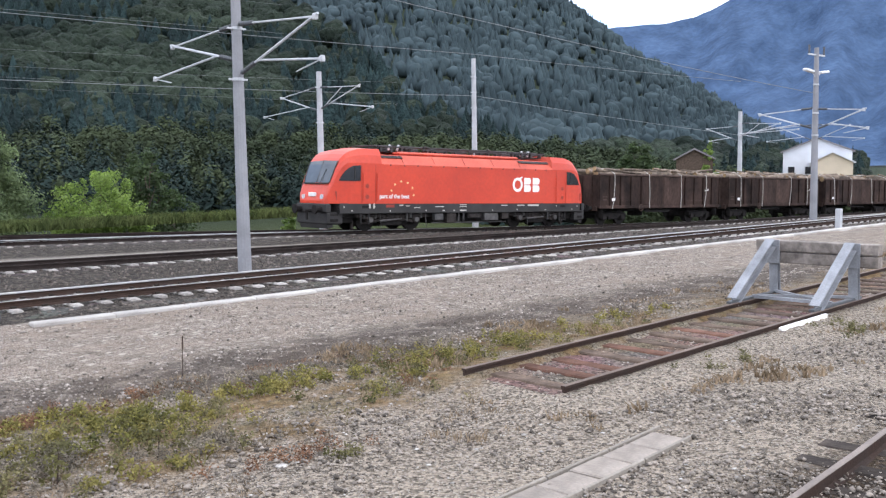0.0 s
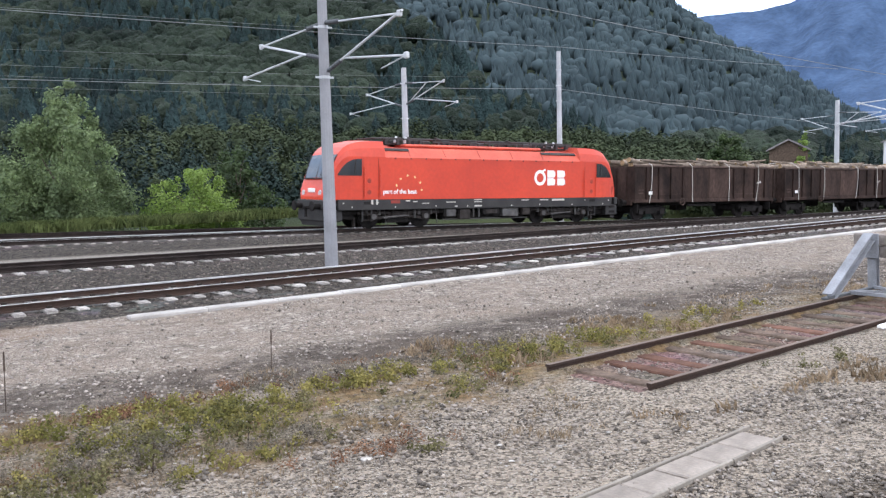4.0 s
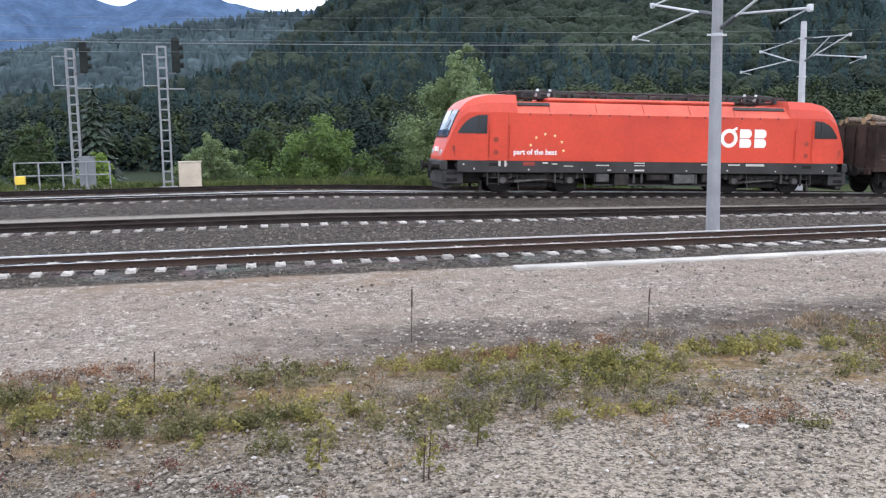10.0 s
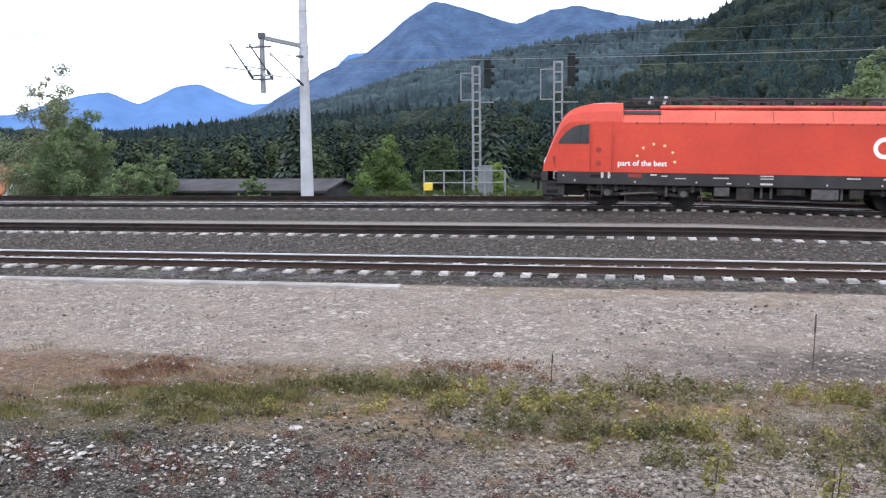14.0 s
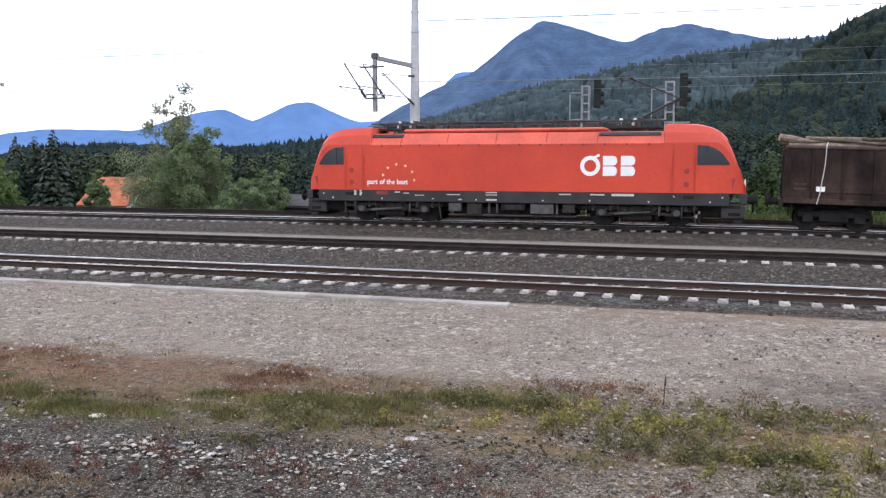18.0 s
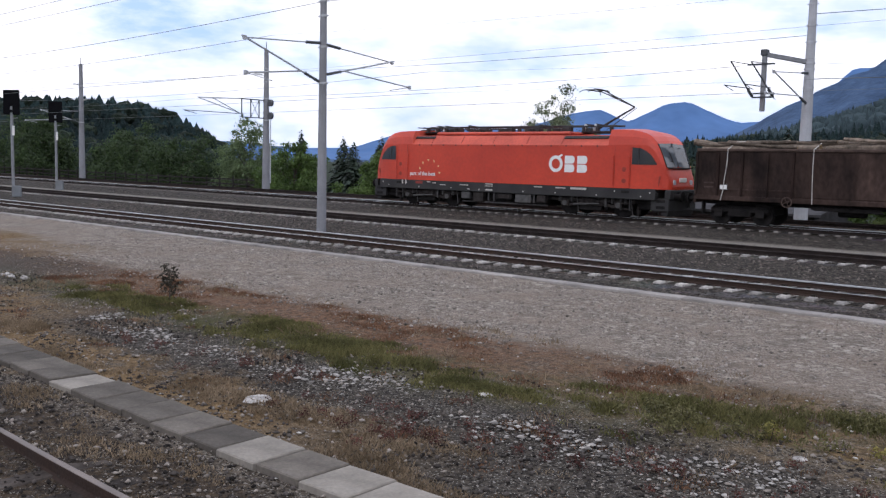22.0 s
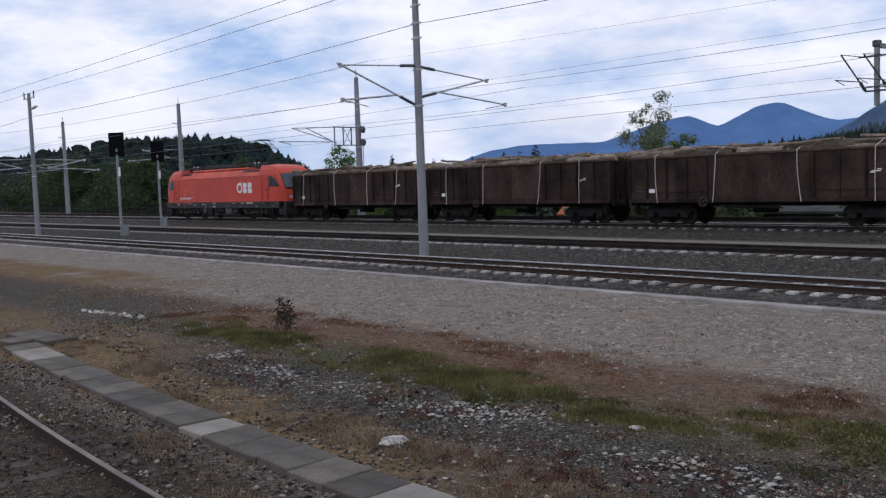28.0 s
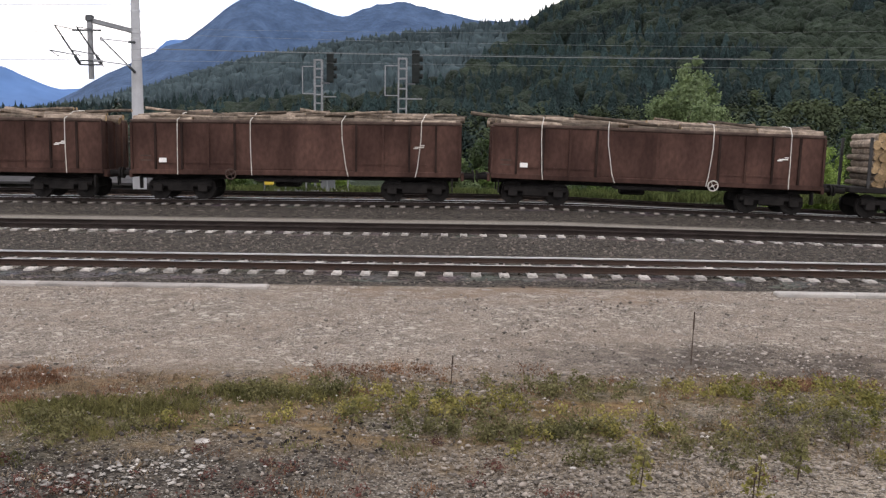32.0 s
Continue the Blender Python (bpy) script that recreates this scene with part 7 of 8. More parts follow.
def build_forest():
    rnd = np.random.default_rng(77)
    kinds = []
    for k in range(6):
        cen = []
        for i in range(9):
            a, u = i * 2.4, (i + 0.5) / 9
            cen.append((0.3 * math.cos(a) * (1.1 - u), 0.3 * math.sin(a) * (1.1 - u), 0.3 + 0.62 * u, 0.2))
        v, f = leaf_cloud(rnd, cen, 330, 0.047, 0.6, 0.1, 0.15)
        kinds.append((0, v, np.concatenate([f[:, (0, 1, 2)], f[:, (0, 2, 3)]])))
    for k in range(4):
        v, f = conifer_arrays(rnd, 1.0, 0.42, 9, 290, 0.056)
        kinds.append((1, v, np.concatenate([f[:, (0, 1, 2)], f[:, (0, 2, 3)]])))
    bm = bmesh.new()
    bmesh.ops.create_icosphere(bm, subdivisions=2, radius=1)
    ball = np.array([v.co[:] for v in bm.verts])
    tris = np.array([[v.index for v in q.verts] for q in bm.faces])
    bm.free()
    for k in range(10):
        v = ball.copy()
        for n, p in enumerate(ball):
            v[n] *= 1 + 0.34 * noise.noise((p[0] * 1.7 + 9 * k, p[1] * 1.7, p[2] * 1.7)) + 0.22 * noise.noise((p[0] * 4, p[1] * 4 + 5 * k, p[2] * 4))
        if k < 6:
            v = v * np.array([0.42, 0.42, 0.48]) + np.array([0, 0, 0.52])
            kinds.append((2, v, tris))
        else:
            taper = np.clip(1 - (v[:, 2] + 1) * 0.46, 0.04, 1)
            v = np.stack([v[:, 0] * 0.26 * taper, v[:, 1] * 0.26 * taper, v[:, 2] * 0.5 + 0.5], axis=1)
            kinds.append((3, v, tris))
    out = {m: ([], []) for m in range(5)}
    count = {m: 0 for m in range(5)}

    def plant(x, y, h, k, spread, far=False):
        m, v, f = kinds[k]
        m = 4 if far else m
        a = rnd.uniform(0, 6.28)
        ca, sa = math.cos(a), math.sin(a)
        q = v * np.array([h * spread, h * spread, h])
        q = np.stack([q[:, 0] * ca - q[:, 1] * sa + x, q[:, 0] * sa + q[:, 1] * ca + y, q[:, 2] + land(x, y) - 0.4], axis=1)
        out[m][0].append(q)
        out[m][1].append(f + count[m])
        count[m] += len(v)

    for i in range(16000):
        az = rnd.uniform(-46, 68)
        u = rnd.uniform(0, 1)
        r = 108 + 585 * u
        e = lerp_table(RIDGE, az)
        if e < 0.25:
            continue
        a = radians(az)
        x, y = 4 + r * math.sin(a), -1 + r * math.cos(a)
        if y < 64:
            continue
        fir = noise.noise((x * 0.012, y * 0.012, 0)) > -0.12
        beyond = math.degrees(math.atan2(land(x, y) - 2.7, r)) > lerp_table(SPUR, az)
        k = int(rnd.integers(6, 10)) if rnd.uniform() < (0.8 if fir else 0.55 if beyond else 0.0) else int(rnd.integers(0, 6))
        h = rnd.uniform(0.75, 1.25) * (4.6 + 5.0 * u) * (1.2 if k >= 6 else 1.0)
        if (land(x, y) + h - 2.7) / r > math.tan(radians(e + 0.9)):
            continue
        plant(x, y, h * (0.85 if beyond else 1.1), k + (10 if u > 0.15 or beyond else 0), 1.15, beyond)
    for i in range(3600):
        az = rnd.uniform(-94, -54)
        r = rnd.uniform(185, 350)
        if lerp_table(KNOLL, az) < 0.1:
            continue
        a = radians(az)
        x, y = 4 + r * math.sin(a), -1 + r * math.cos(a)
        if y < 62:
            continue
        k = int(rnd.integers(6, 10)) if rnd.uniform() < 0.9 else int(rnd.integers(0, 6))
        plant(x, y, rnd.uniform(2.6, 4.4), k + 10, 1.7)
    for i in range(420):
        x, y = rnd.uniform(-150, -20), rnd.uniform(95, 150)
        if math.degrees(math.atan2(x - 4, y)) > -38:
            plant(x, y, rnd.uniform(3, 5.5), int(rnd.integers(0, 6)), 1.2)
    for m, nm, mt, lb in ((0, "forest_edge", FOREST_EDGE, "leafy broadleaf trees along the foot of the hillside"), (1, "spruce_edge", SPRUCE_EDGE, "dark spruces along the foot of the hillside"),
                          (2, "mixed_forest", FOREST, "mixed broadleaf forest covering the hillside"), (3, "spruce_forest", FOREST_DARK, "dark spruces scattered through the hillside forest"), (4, "hazed_slope_forest", FOREST_HAZED, "woods on the farther slope behind the spur, coloured blue-green for haze")):
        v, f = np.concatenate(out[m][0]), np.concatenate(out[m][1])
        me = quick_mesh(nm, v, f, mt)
        if m > 1:
            me.polygons.foreach_set("use_smooth", [True] * len(me.polygons))
        tagged(new(nm, me), lb, "forest", kind="stuff")


build_forest()


# ---- buildings beyond the yard ----
def gable_house(name, x, y, z, sx, sy, eave, ridge, wall_mt, roof_mt, label, turn=0.0, windows=3, over=0.5):
    root = thing(name, label, "house", at=pose(x, y, z, 0, 0, turn))
    hx, hy = sx / 2, sy / 2
    w = Shape()
    w.add([(-hx, -hy, 0), (hx, -hy, 0), (hx, hy, 0), (-hx, hy, 0), (-hx, -hy, eave), (hx, -hy, eave), (hx, hy, eave), (-hx, hy, eave), (0, -hy, ridge), (0, hy, ridge)],
          [(0, 1, 5, 8, 4), (2, 3, 7, 9, 6), (1, 2, 6, 5), (3, 0, 4, 7), (0, 3, 2, 1)])
    wall = w.ob("wall", wall_mt, parent=root)
    for sg in (-1, 1):
        ang = math.degrees(math.atan2(ridge - eave, hx))
        ln = math.hypot(hx, ridge - eave) + over
        Shape().box((sg * (hx / 2 + over * 0.35), 0, (eave + ridge) / 2 + 0.05), (ln, sy + 2 * over, 0.18), (0, sg * ang, 0)).ob("roof", roof_mt, parent=root)
    for i in range(windows):
        xx = -hx + sx * (i + 0.5) / windows
        o = Shape().box((xx, -hy - 0.02, eave * 0.62), (1.0, 0.08, 1.2)).ob("window", GLASS, parent=wall)
    return root


gable_house("white_house", 154, 75, -3.6, 10.5, 11, 8.0, 10.1, RENDER_WHITE, ROOF_GREY, "white gabled house behind the wagons", -63, 4)
gable_house("cream_house", 147, 69, -3.6, 6, 6, 6.2, 7.7, RENDER_CREAM, RENDER_WHITE, "small cream gabled house before the white one", -63, 1)
gable_house("timber_gable", 119.5, 76, -3.5, 5, 6, 6.9, 8.2, WOOD_OLD, ROOF_GREY, "small brown timber gable among trees", -57, 1)
gable_house("orange_roof_house", -50.2, 70, -2.6, 6, 4.4, 1.9, 4.1, RENDER_WHITE, ROOF_TILE_RED, "low house with orange clay roof among bushes", 90, 2)
gable_house("long_barn", -25, 66, -2.4, 8, 15, 2.1, 2.75, ROOF_DARK, ROOF_DARK, "long low barn with dark roof behind the line", 90, 0)

fence = thing("line_fence", "dark low timber fence along the far line", "fence", at=pose(0, 46.4, 0))
for i in range(60):
    x = -178 + 2.0 * i
    Shape().box((x, 0, land(x, 46.4) + 0.45), (0.1, 0.1, 1.1)).ob("fence_post", FENCE_WOOD, parent=fence)
for z in (0.35, 0.75):
    Shape().sweep([(-0.03, -0.06), (0.03, -0.06), (0.03, 0.06), (-0.03, 0.06)], [(x, 0, land(x, 46.4) + z) for x in range(-179, -58, 5)]).ob("fence_rail", FENCE_WOOD, parent=fence)


# ---- weeds, grass, stones ----
def scatter_tufts(name, mt, label, spots, blades, tall, spread, seed, wide=0.012):
    rnd = np.random.default_rng(seed)
    n = len(spots) * blades
    c = np.repeat(np.array(spots), blades, axis=0)
    a = rnd.uniform(0, 6.283, n)
    r = spread * np.sqrt(rnd.uniform(0, 1, n))
    h = tall * rnd.uniform(0.4, 1.2, n) * c[:, 2]
    base = np.stack([c[:, 0] + r * np.cos(a), c[:, 1] + r * np.sin(a), np.full(n, -0.03)], axis=1)
    lean = rnd.normal(0, 0.45, (n, 2)) * h[:, None]
    t = rnd.uniform(0, 6.283, n)
    side = np.stack([np.cos(t), np.sin(t), np.zeros(n)], axis=1) * (wide * rnd.uniform(0.6, 1.5, n))[:, None]
    tip = base + np.stack([lean[:, 0], lean[:, 1], h], axis=1)
    mid = base + np.stack([lean[:, 0] * 0.35, lean[:, 1] * 0.35, h * 0.6], axis=1)
    v = np.stack([base - side, base + side, mid + side * 0.8, tip, mid - side * 0.8], axis=1).reshape(-1, 3)
    f = np.arange(n * 5).reshape(-1, 5)
    tagged(new(name, quick_mesh(name, v, f, mt)), label, "plants", kind="stuff")


def belt(rnd, count, x0, x1, y0, y1, patch, level, seed):
    out = []
    while len(out) < count:
        x, y = rnd.uniform(x0, x1), rnd.uniform(y0, y1)
        if x > 12.3 and abs(y - siding_y(x)) < 0.95:
            continue
        e = noise.noise((x * patch, y * patch * 1.6, seed)) + 0.35 * noise.noise((x * patch * 4, y * patch * 4, seed + 3))
        if e > level:
            out.append((x, y, 0.6 + min(0.9, (e - level) * 2.2)))
    return out


def build_plants():
    rnd = random.Random(11)
    scatter_tufts("grass_tufts", GRASS, "green grass tufts in the weedy strip beside the path", belt(rnd, 1500, -14, 0.5, 6.9, 8.7, 1.0, 0.12, 1) + belt(rnd, 1000, -13, -5.2, 7.25, 8.4, 0.6, -0.1, 47) + belt(rnd, 240, -3.9, -0.9, 7.35, 7.95, 0.9, -0.1, 48) + belt(rnd, 150, -0.7, 2.2, 7.9, 9.3, 0.9, 0.1, 49) + [(rnd.gauss(1.5, 0.35), rnd.gauss(9.2, 0.13), 1.3) for i in range(150)] + belt(rnd, 160, 0.5, 14, 7.3, 10.2, 1.9, 0.25, 1), 14, 0.075, 0.13, 1, 0.006)
    scatter_tufts("dry_grass", GRASS_DRY, "dry straw-coloured grass in the gravel", belt(rnd, 1300, -24, 24, 6.0, 10.8, 0.8, 0.15, 7), 12, 0.07, 0.1, 2, 0.004)
    scatter_tufts("red_sedum", MOSS_RED, "low reddish-brown dry plants along the path", belt(rnd, 2000, -16, -1, 8.0, 10.3, 1.1, 0.05, 13) + belt(rnd, 420, -1, 14, 8.2, 10.8, 1.4, 0.15, 13) + belt(rnd, 520, -14, 5, 5.0, 7.2, 1.8, 0.36, 17), 14, 0.04, 0.13, 3, 0.005)
    scatter_tufts("dry_stems", GRASS_DRY, "thin straw-brown dry stems among the weeds", belt(rnd, 420, 1, 16, 6.6, 10.4, 1.2, 0.0, 41) + belt(rnd, 300, -14, 1, 6.6, 9.6, 1.2, 0.05, 43), 7, 0.09, 0.14, 9, 0.0022)

    def weeds(name, mt, label, patches, tall, leaf, leaves, seed):
        """Soft leafy clumps gathered in loose patches: (x, y, half width, half depth, clumps)."""
        q = random.Random(seed)
        cen = []
        for px, py, rx, ry, n in patches:
            for i in range(n):
                x, y = q.gauss(px, rx * 0.55), q.gauss(py, ry * 0.55)
                if x > 12.3 and abs(y - siding_y(x)) < 0.95:
                    continue
                h = tall * q.uniform(0.35, 1.15)
                for k in range(3):
                    cen.append((x + q.uniform(-0.05, 0.05), y + q.uniform(-0.05, 0.05), h * (0.2 + 0.36 * k), 0.075 * (1.15 - 0.25 * k) * q.uniform(0.7, 1.4)))
        v, f = leaf_cloud(np.random.default_rng(seed), cen, leaves * len(cen), leaf)
        v[:, 2] = np.maximum(v[:, 2], -0.02)
        tagged(new(name, quick_mesh(name, v, f, mt)), label, "plants", kind="stuff")

    weeds("yellow_green_weeds", WEED, "yellow-green leafy weeds in the strip", [(8.4, 8.8, 1.3, 0.7, 85), (7.5, 9.6, 1.0, 0.35, 30), (10.8, 9.3, 0.8, 0.4, 34), (14.4, 9.3, 3.0, 0.5, 46), (12.4, 8.7, 1.2, 0.7, 16), (3.5, 8.8, 0.9, 0.45, 26), (2.3, 8.5, 0.7, 0.4, 10), (4.9, 7.9, 0.9, 0.6, 9), (5.4, 8.0, 0.7, 0.5, 10), (8.3, 7.2, 1.0, 0.3, 8), (17.5, 9.6, 1.5, 0.4, 10)], 0.15, 0.020, 24, 19)
    weeds("olive_weeds", OLIVE_WEED, "olive-green leafy weeds between the stones", [(8.0, 8.5, 1.5, 0.8, 60), (6.3, 7.6, 0.8, 0.5, 26), (4.4, 7.9, 1.4, 0.3, 42), (5.0, 9.5, 0.7, 0.35, 26), (3.7, 8.5, 1.1, 0.6, 26), (1.6, 9.2, 0.7, 0.4, 30), (11.6, 8.2, 1.0, 0.5, 12), (13.5, 9.0, 2.5, 0.6, 30), (15.9, 6.1, 0.7, 0.3, 7), (19.3, 6.3, 0.8, 0.3, 12), (9.5, 6.5, 0.2, 0.1, 4), (0.0, 7.9, 1.0, 0.4, 24), (5.3, 7.3, 0.5, 0.3, 10)], 0.13, 0.018, 26, 27)
    weeds("grey_brush", BRUSH, "grey-brown brushy dry plants among the weeds", [(7.3, 8.1, 0.9, 0.5, 60), (9.0, 7.7, 0.8, 0.4, 18), (6.4, 8.5, 0.7, 0.4, 16), (10.0, 10.0, 1.4, 0.4, 30), (13.5, 9.9, 2.0, 0.5, 30)], 0.13, 0.012, 30, 33)
    weeds("brick_red_sedum", SEDUM_DARK, "small brick-red sedum cushions in dark chippings", [(-1.0, 5.9, 3.0, 1.0, 26), (2.0, 6.2, 2.4, 1.0, 24), (-5.5, 5.9, 3.0, 0.5, 18), (-2.2, 5.3, 1.2, 0.3, 14), (4.2, 6.4, 1.6, 0.7, 8)], 0.06, 0.013, 26, 61)
    weeds("rust_sedum", MOSS_RED, "rust-red low plants along the weedy strip", [(8.6, 9.9, 1.2, 0.3, 26), (2.6, 10.2, 0.7, 0.25, 22), (9.2, 6.9, 0.7, 0.3, 14), (7.6, 9.7, 0.6, 0.3, 14), (12.6, 8.2, 0.8, 0.3, 10)], 0.07, 0.014, 24, 35)
    scatter_tufts("siding_grass", GRASS_DRY, "sparse dry grass beside the siding", belt(rnd, 500, 12, 40, 5.0, 11.0, 0.6, 0.15, 23), 14, 0.10, 0.1, 5)
    scatter_tufts("track_grass", GRASS_DRY, "dry straw grass along the near rail and slabs", belt(rnd, 2600, -18, 4, 4.3, 5.5, 0.8, 0.0, 29) + belt(rnd, 700, -14, 4, 2.5, 3.6, 0.9, 0.1, 31), 14, 0.05, 0.1, 6, 0.005)
    scatter_tufts("meadow_grass", MEADOW, "long fresh grass on the bank behind the far line", [(random.Random(i).uniform(-9, 40), 45.3 + 3.0 * random.Random(i + 9999).random(), 1.0) for i in range(2200)], 12, 0.5, 0.35, 7, 0.03)
    for x, y, tall in ((10.1, 10.9, 0.55), (6.75, 10.9, 0.72), (3.6, 9.8, 0.35), (6.0, 6.1, 0.4)):
        root = thing("dead_stalk", "thin dead brown weed stalk standing in gravel", "weed", "dead stalks", at=pose(x, y, -0.03))
        s = Shape().tube((0, 0, 0), (0.02, 0, tall), 0.007, 0.005, n=6)
        s.tube((0.014, 0, tall * 0.68), (0.02, 0.0, tall), 0.013, 0.008, n=6)
        s.ob("stalk", STALK, parent=root)
    for i, (x, y, tall) in enumerate(((6.05, 6.15, 0.42), (6.6, 6.75, 0.34), (5.2, 6.5, 0.3), (7.4, 7.6, 0.3), (5.6, 7.9, 0.26), (8.5, 8.0, 0.28), (4.3, 8.6, 0.24), (2.6, 8.1, 0.26), (0.8, 7.9, 0.22))):
        root = thing("leafy_weed", "upright green weed with small leaves growing in gravel", "weed", "leafy weeds", at=pose(x, y, -0.03))
        s = Shape().tube((0, 0, 0), (0.03, 0.01, tall), 0.008, 0.004, n=5)
        cen = []
        for q in range(9):
            a, h = q * 2.4 + i, tall * (0.25 + 0.08 * q)
            r = 0.09 * (1.1 - 0.08 * q)
            cen.append((r * math.cos(a), r * math.sin(a), h, 0.05))
        s.ob("stem", STALK, parent=root)
        v, f = leaf_cloud(np.random.default_rng(90 + i), cen, 130, 0.022)
        piece("leaves", quick_mesh("leaves", v, f, GRASS if i % 2 else WEED), root)
    b = thing("young_pine", "small dark scruffy young pine in the weedy strip", "sapling", at=pose(-11.2, 8.4, -0.03))
    s = Shape().tube((0, 0, 0), (0, 0, 0.6), 0.014, 0.006, n=6)
    cen = []
    for i in range(13):
        a, h = i * 2.4, 0.1 + 0.035 * i
        tip = (0.2 * (1 - 0.045 * i) * math.cos(a), 0.2 * (1 - 0.045 * i) * math.sin(a), h + 0.17)
        s.tube((0, 0, h), tip, 0.006, 0.003, n=4)
        cen.append((*tip, 0.07))
        cen.append((tip[0] * 0.6, tip[1] * 0.6, h + 0.09, 0.06))
    s.ob("trunk", BARK, parent=b)
    v, f = leaf_cloud(np.random.default_rng(5), cen, 560, 0.026)
    piece("crown", quick_mesh("crown", v, f, PINE_BROWN), b)


build_plants()


def stone_field(name, mt, label, spots, seed, flat=1.0):
    rnd = np.random.default_rng(seed)
    base = np.array([(1, 0, 0), (-1, 0, 0), (0, 1, 0), (0, -1, 0), (0, 0, 0.75), (0, 0, -0.6), (0.6, 0.6, 0.35), (-0.6, -0.6, 0.35)], float)
    tri = np.array([(0, 6, 4), (6, 2, 4), (2, 1, 4), (1, 7, 4), (7, 3, 4), (3, 0, 4), (0, 2, 6), (1, 3, 7), (0, 3, 5), (3, 1, 5), (1, 2, 5), (2, 0, 5)])
    n = len(spots)
    c = np.array(spots)
    s = c[:, 3][:, None, None] * rnd.uniform(0.55, 1.3, (n, 1, 3)) * np.array([1.0, 1.0, flat])
    v = base[None] * s * rnd.uniform(0.8, 1.2, (n, 8, 1))
    a = rnd.uniform(0, 6.283, n)
    ca, sa = np.cos(a)[:, None], np.sin(a)[:, None]
    v = np.stack([v[:, :, 0] * ca - v[:, :, 1] * sa, v[:, :, 0] * sa + v[:, :, 1] * ca, v[:, :, 2]], axis=2) + c[:, None, :3]
    f = (tri[None] + (np.arange(n) * 8)[:, None, None]).reshape(-1, 3)
    tagged(new(name, quick_mesh(name, v.reshape(-1, 3), f, mt)), label, "stones", kind="stuff")


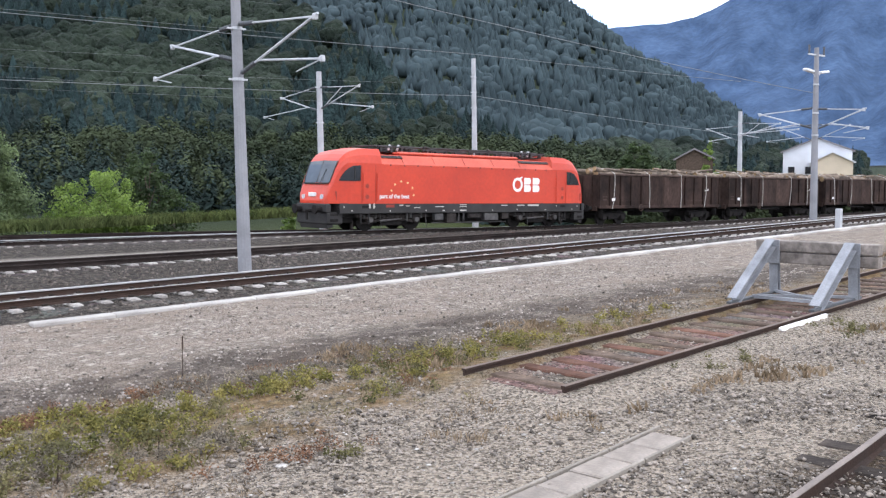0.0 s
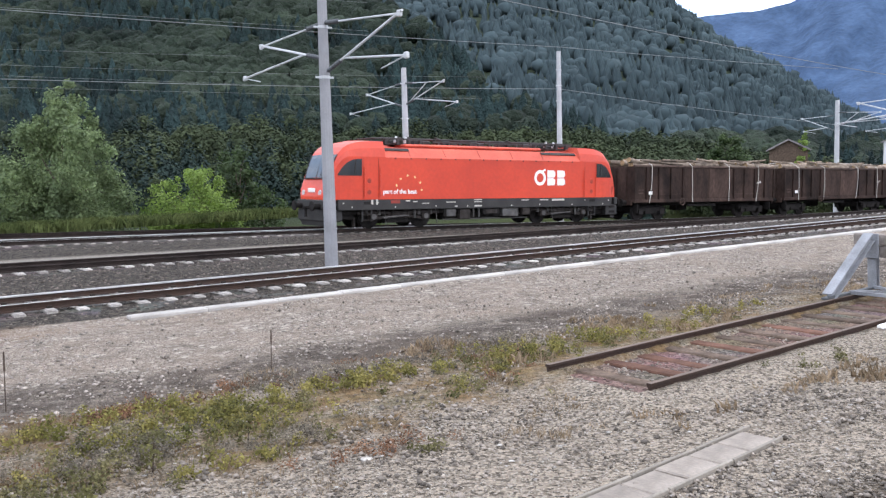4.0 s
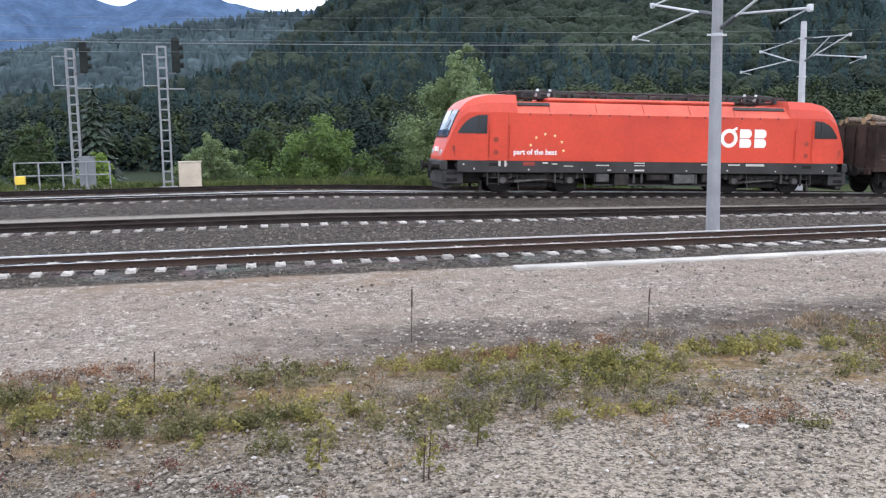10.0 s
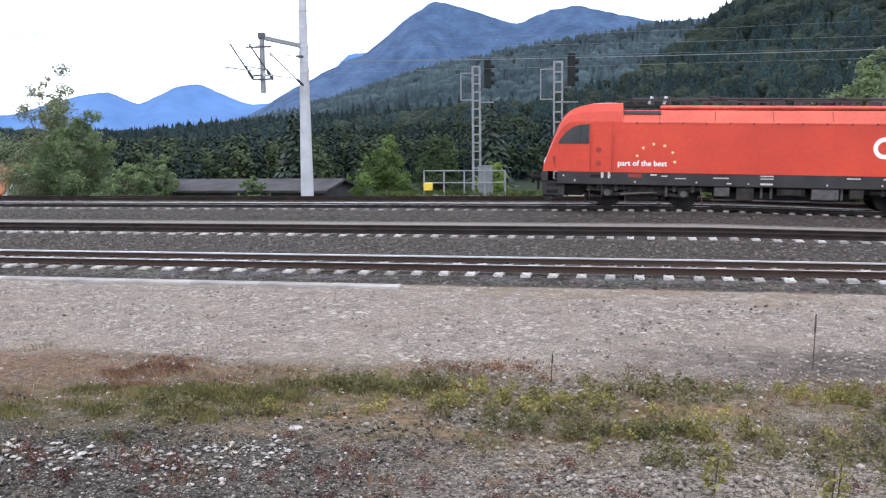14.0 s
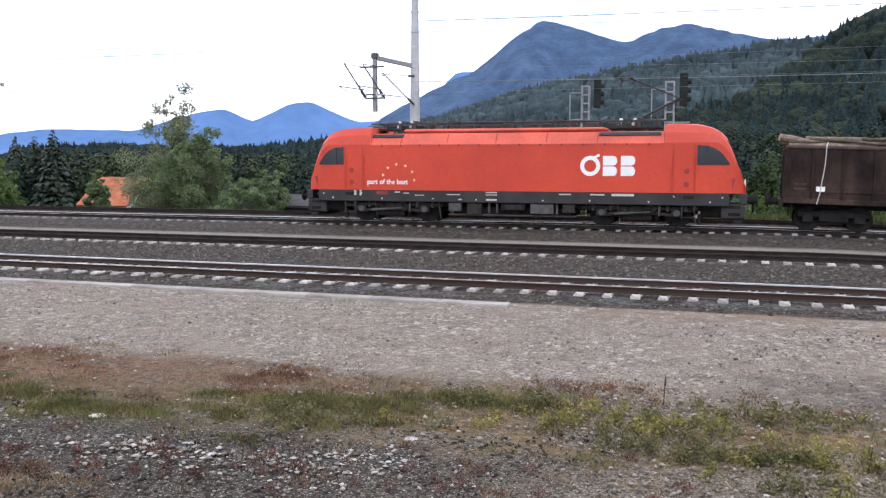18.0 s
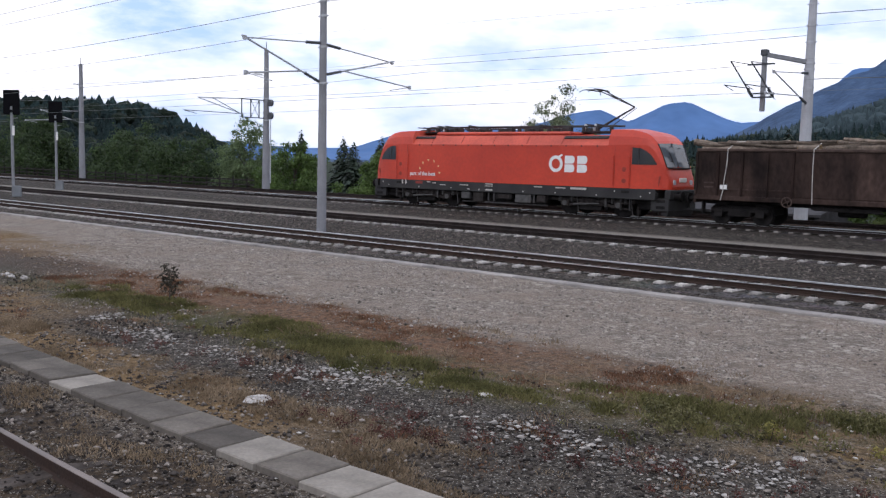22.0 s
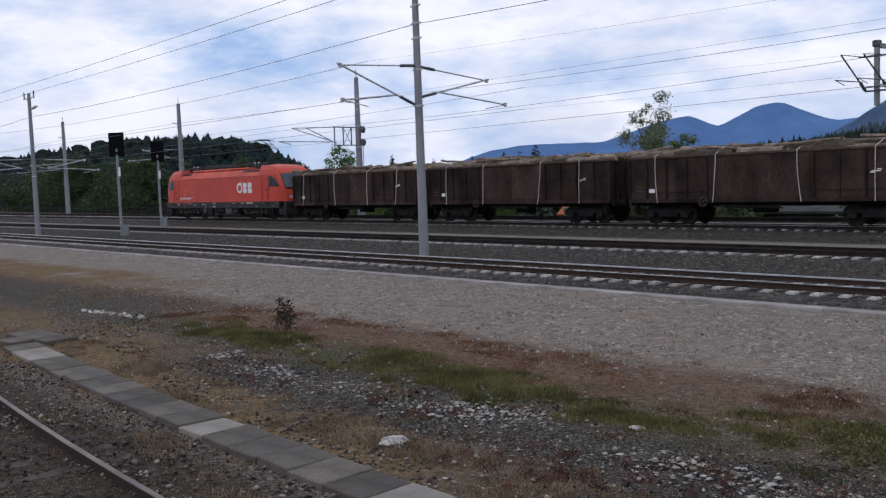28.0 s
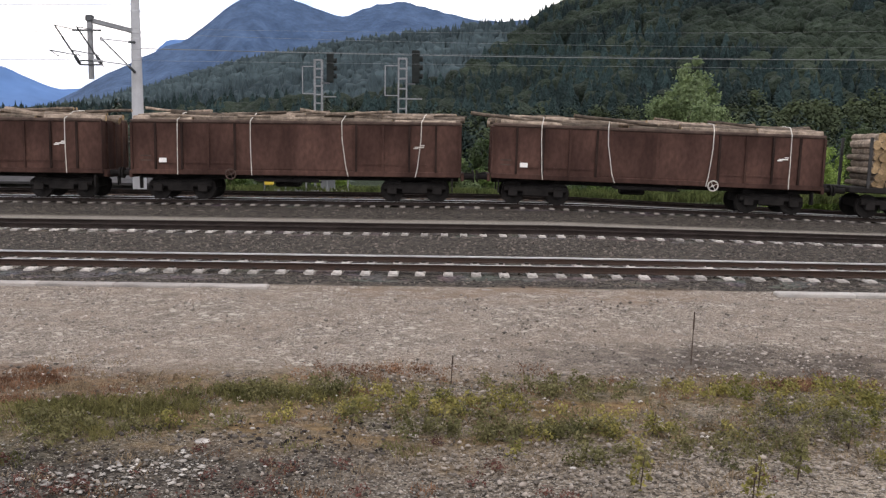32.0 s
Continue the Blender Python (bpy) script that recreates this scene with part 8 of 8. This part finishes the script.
def build_stones():
    rnd = random.Random(3)
    spots = []
    while len(spots) < 44000:
        x, y = rnd.uniform(-20, 24), 2.4 + 13.6 * rnd.random() ** 1.6
        if y > 10.4 and rnd.random() < 0.8:
            continue
        if x < 2.5 and rnd.random() < 0.8:
            continue
        if noise.noise((x * 0.5, y * 0.5, 9)) + rnd.uniform(-0.35, 0.35) < -0.05:
            continue
        sz = 0.010 + 0.026 * rnd.random() ** 3
        spots.append((x, y, 0.0 + 0.04 * noise.noise((x * 0.5, y * 0.5, 0)), sz))
    chips = []
    while len(chips) < 15000:
        x = -17 + 22 * rnd.random() ** 0.8
        y = rnd.uniform(-0.5, 3.6) + 0.0045 * x * x if rnd.random() < 0.55 else rnd.uniform(4.3, 8.2)
        if y > 4.3 and (x > 3 or noise.noise((x * 0.7, y * 0.7, 2)) < -0.1):
            continue
        chips.append((x, y, -0.012, 0.01 + 0.024 * rnd.random() ** 2))
    stone_field("track_chippings", CHIPPING, "dark mixed chippings round the near rails and slabs", chips, 8)
    white = []
    while len(white) < 1500:
        x, y = -10.5 + 12 * rnd.random() ** 1.25, rnd.gauss(6.7, 0.42)
        if noise.noise((x * 0.6, y * 0.9, 5)) + rnd.uniform(-0.25, 0.25) < 0.16:
            continue
        white.append((x, y, 0.0, 0.012 + 0.036 * rnd.random() ** 2.4))
    stone_field("white_rubble_stones", RUBBLE, "clumps of white limestone rubble in black chippings", white, 5, 0.6)
    pebbles = []
    while len(pebbles) < 2600:
        x, y = rnd.uniform(-12, 20), 3.6 + 6.6 * rnd.random() ** 1.2
        if x < 1 and rnd.random() < 0.55:
            continue
        if noise.noise((x * 0.8, y * 0.8, 31)) + rnd.uniform(-0.5, 0.5) < -0.1:
            continue
        pebbles.append((x, y, 0.0 + 0.04 * noise.noise((x * 0.5, y * 0.5, 0)), 0.009 + 0.021 * rnd.random() ** 3))
    stone_field("white_pebbles", PEBBLE, "rounded white pebbles scattered through the gravel", pebbles, 12, 0.6)
    path_spots = []
    while len(path_spots) < 11000:
        x, y = rnd.uniform(-24, 30), rnd.uniform(9.8, 16.3)
        if noise.noise((x * 0.45, y * 0.9, 21)) + rnd.uniform(-0.5, 0.5) < 0.08:
            continue
        path_spots.append((x, y, -0.015 + 0.04 * noise.noise((x * 0.5, y * 0.5, 0)), 0.012 + 0.03 * rnd.random() ** 3))
    stone_field("path_stones", PATH_STONE, "loose mixed stones strewn on the gravel path", path_spots, 14)
    stone_field("gravel_stones", STONE, "loose pale gravel stones on the ground", spots, 1)
    spots = []
    for i in range(26000):
        x = rnd.uniform(-45, 55)
        y = rnd.uniform(17.0, 26.6) if rnd.random() < 0.72 else rnd.uniform(26.6, 33.5)
        if abs(y - T1) < 1.4 and rnd.random() < 0.6:
            continue
        if 29.5 < y < 32.3:
            continue
        spots.append((x, y, lie(x, y) + 0.0, rnd.uniform(0.025, 0.055)))
    stone_field("ballast_stones", BALLAST, "dark crushed ballast stones between the tracks", spots, 2)
    for x, y, s in ((-4.1, 5.1, 0.17), (1.25, 7.5, 0.07), (4.9, 6.0, 0.06), (9.1, 6.65, 0.06), (-2.4, 7.2, 0.09), (8.7, 8.6, 0.05)):
        root = thing("pale_stone", "single pale flat stone lying in gravel", "stone", "pale stones", at=pose(x, y, 0.0, 0, 0, 37 * x))
        bm = bmesh.new()
        bmesh.ops.create_icosphere(bm, subdivisions=2, radius=s)
        for v in bm.verts:
            v.co *= 1 + 0.25 * noise.noise(v.co * 9 + Vector((x, y, 0)))
            v.co.z *= 0.25
        me = bpy.data.meshes.new("stone_body")
        bm.to_mesh(me)
        bm.free()
        me.materials.append(SLEEPER)
        piece("stone_body", me, root)
    ch = thing("pale_rubble", "short line of pale broken concrete rubble", "rubble", at=pose(-17, 7.55, 0, 0, 0, 6))
    for i in range(30):
        x = -1.4 + 2.7 * (i + rnd.uniform(-0.6, 0.6)) / 30
        w = rnd.uniform(0.04, 0.17)
        Shape().box((x, rnd.gauss(0, 0.07), 0.01), (w, w * rnd.uniform(0.4, 0.9), rnd.uniform(0.03, 0.07)), (rnd.uniform(-20, 20), rnd.uniform(-20, 20), rnd.uniform(0, 180)), chamfer=0.012).ob("rubble_piece", SLEEPER, parent=ch)


build_stones()


# ---- movement ----
def motions():
    times = [0.5 * i for i in range(65)]
    for vehicle, offset, half, wheels, radius in train:
        walk(vehicle, [(t, on_rail(logo_x(t) + offset, half)) for t in times])
        start = logo_x(0)
        total = abs(logo_x(32.0) - start) / radius
        n = int(math.degrees(total) / 72) + 1
        turn_times, t = [0.0], 0.0
        for i in range(1, n):
            want = total * i / n
            while abs(logo_x(t) - start) / radius < want:
                t += 1 / 30
            turn_times.append(round(t * 30) / 30)
        turn_times.append(32.0)
        keys = sorted(set(turn_times))
        for w, wx in wheels:
            walk(w, [(t, pose(wx, 0, radius, 0, math.degrees((logo_x(t) - start) / radius), 0)) for t in keys])
    walk(arm_low, [(t, pose(4.6, 0, 4.08, 0, -a, 0)) for t, a in ((0, 1), (11, 1), (13, 12), (15.5, 26), (17, 27), (32, 27))])
    walk(arm_up, [(t, pose(2.2, 0, 0.03, 0, -a, 0)) for t, a in ((0, 179), (11, 179), (13, 168), (15.5, 138), (17, 130), (32, 128))])


motions()
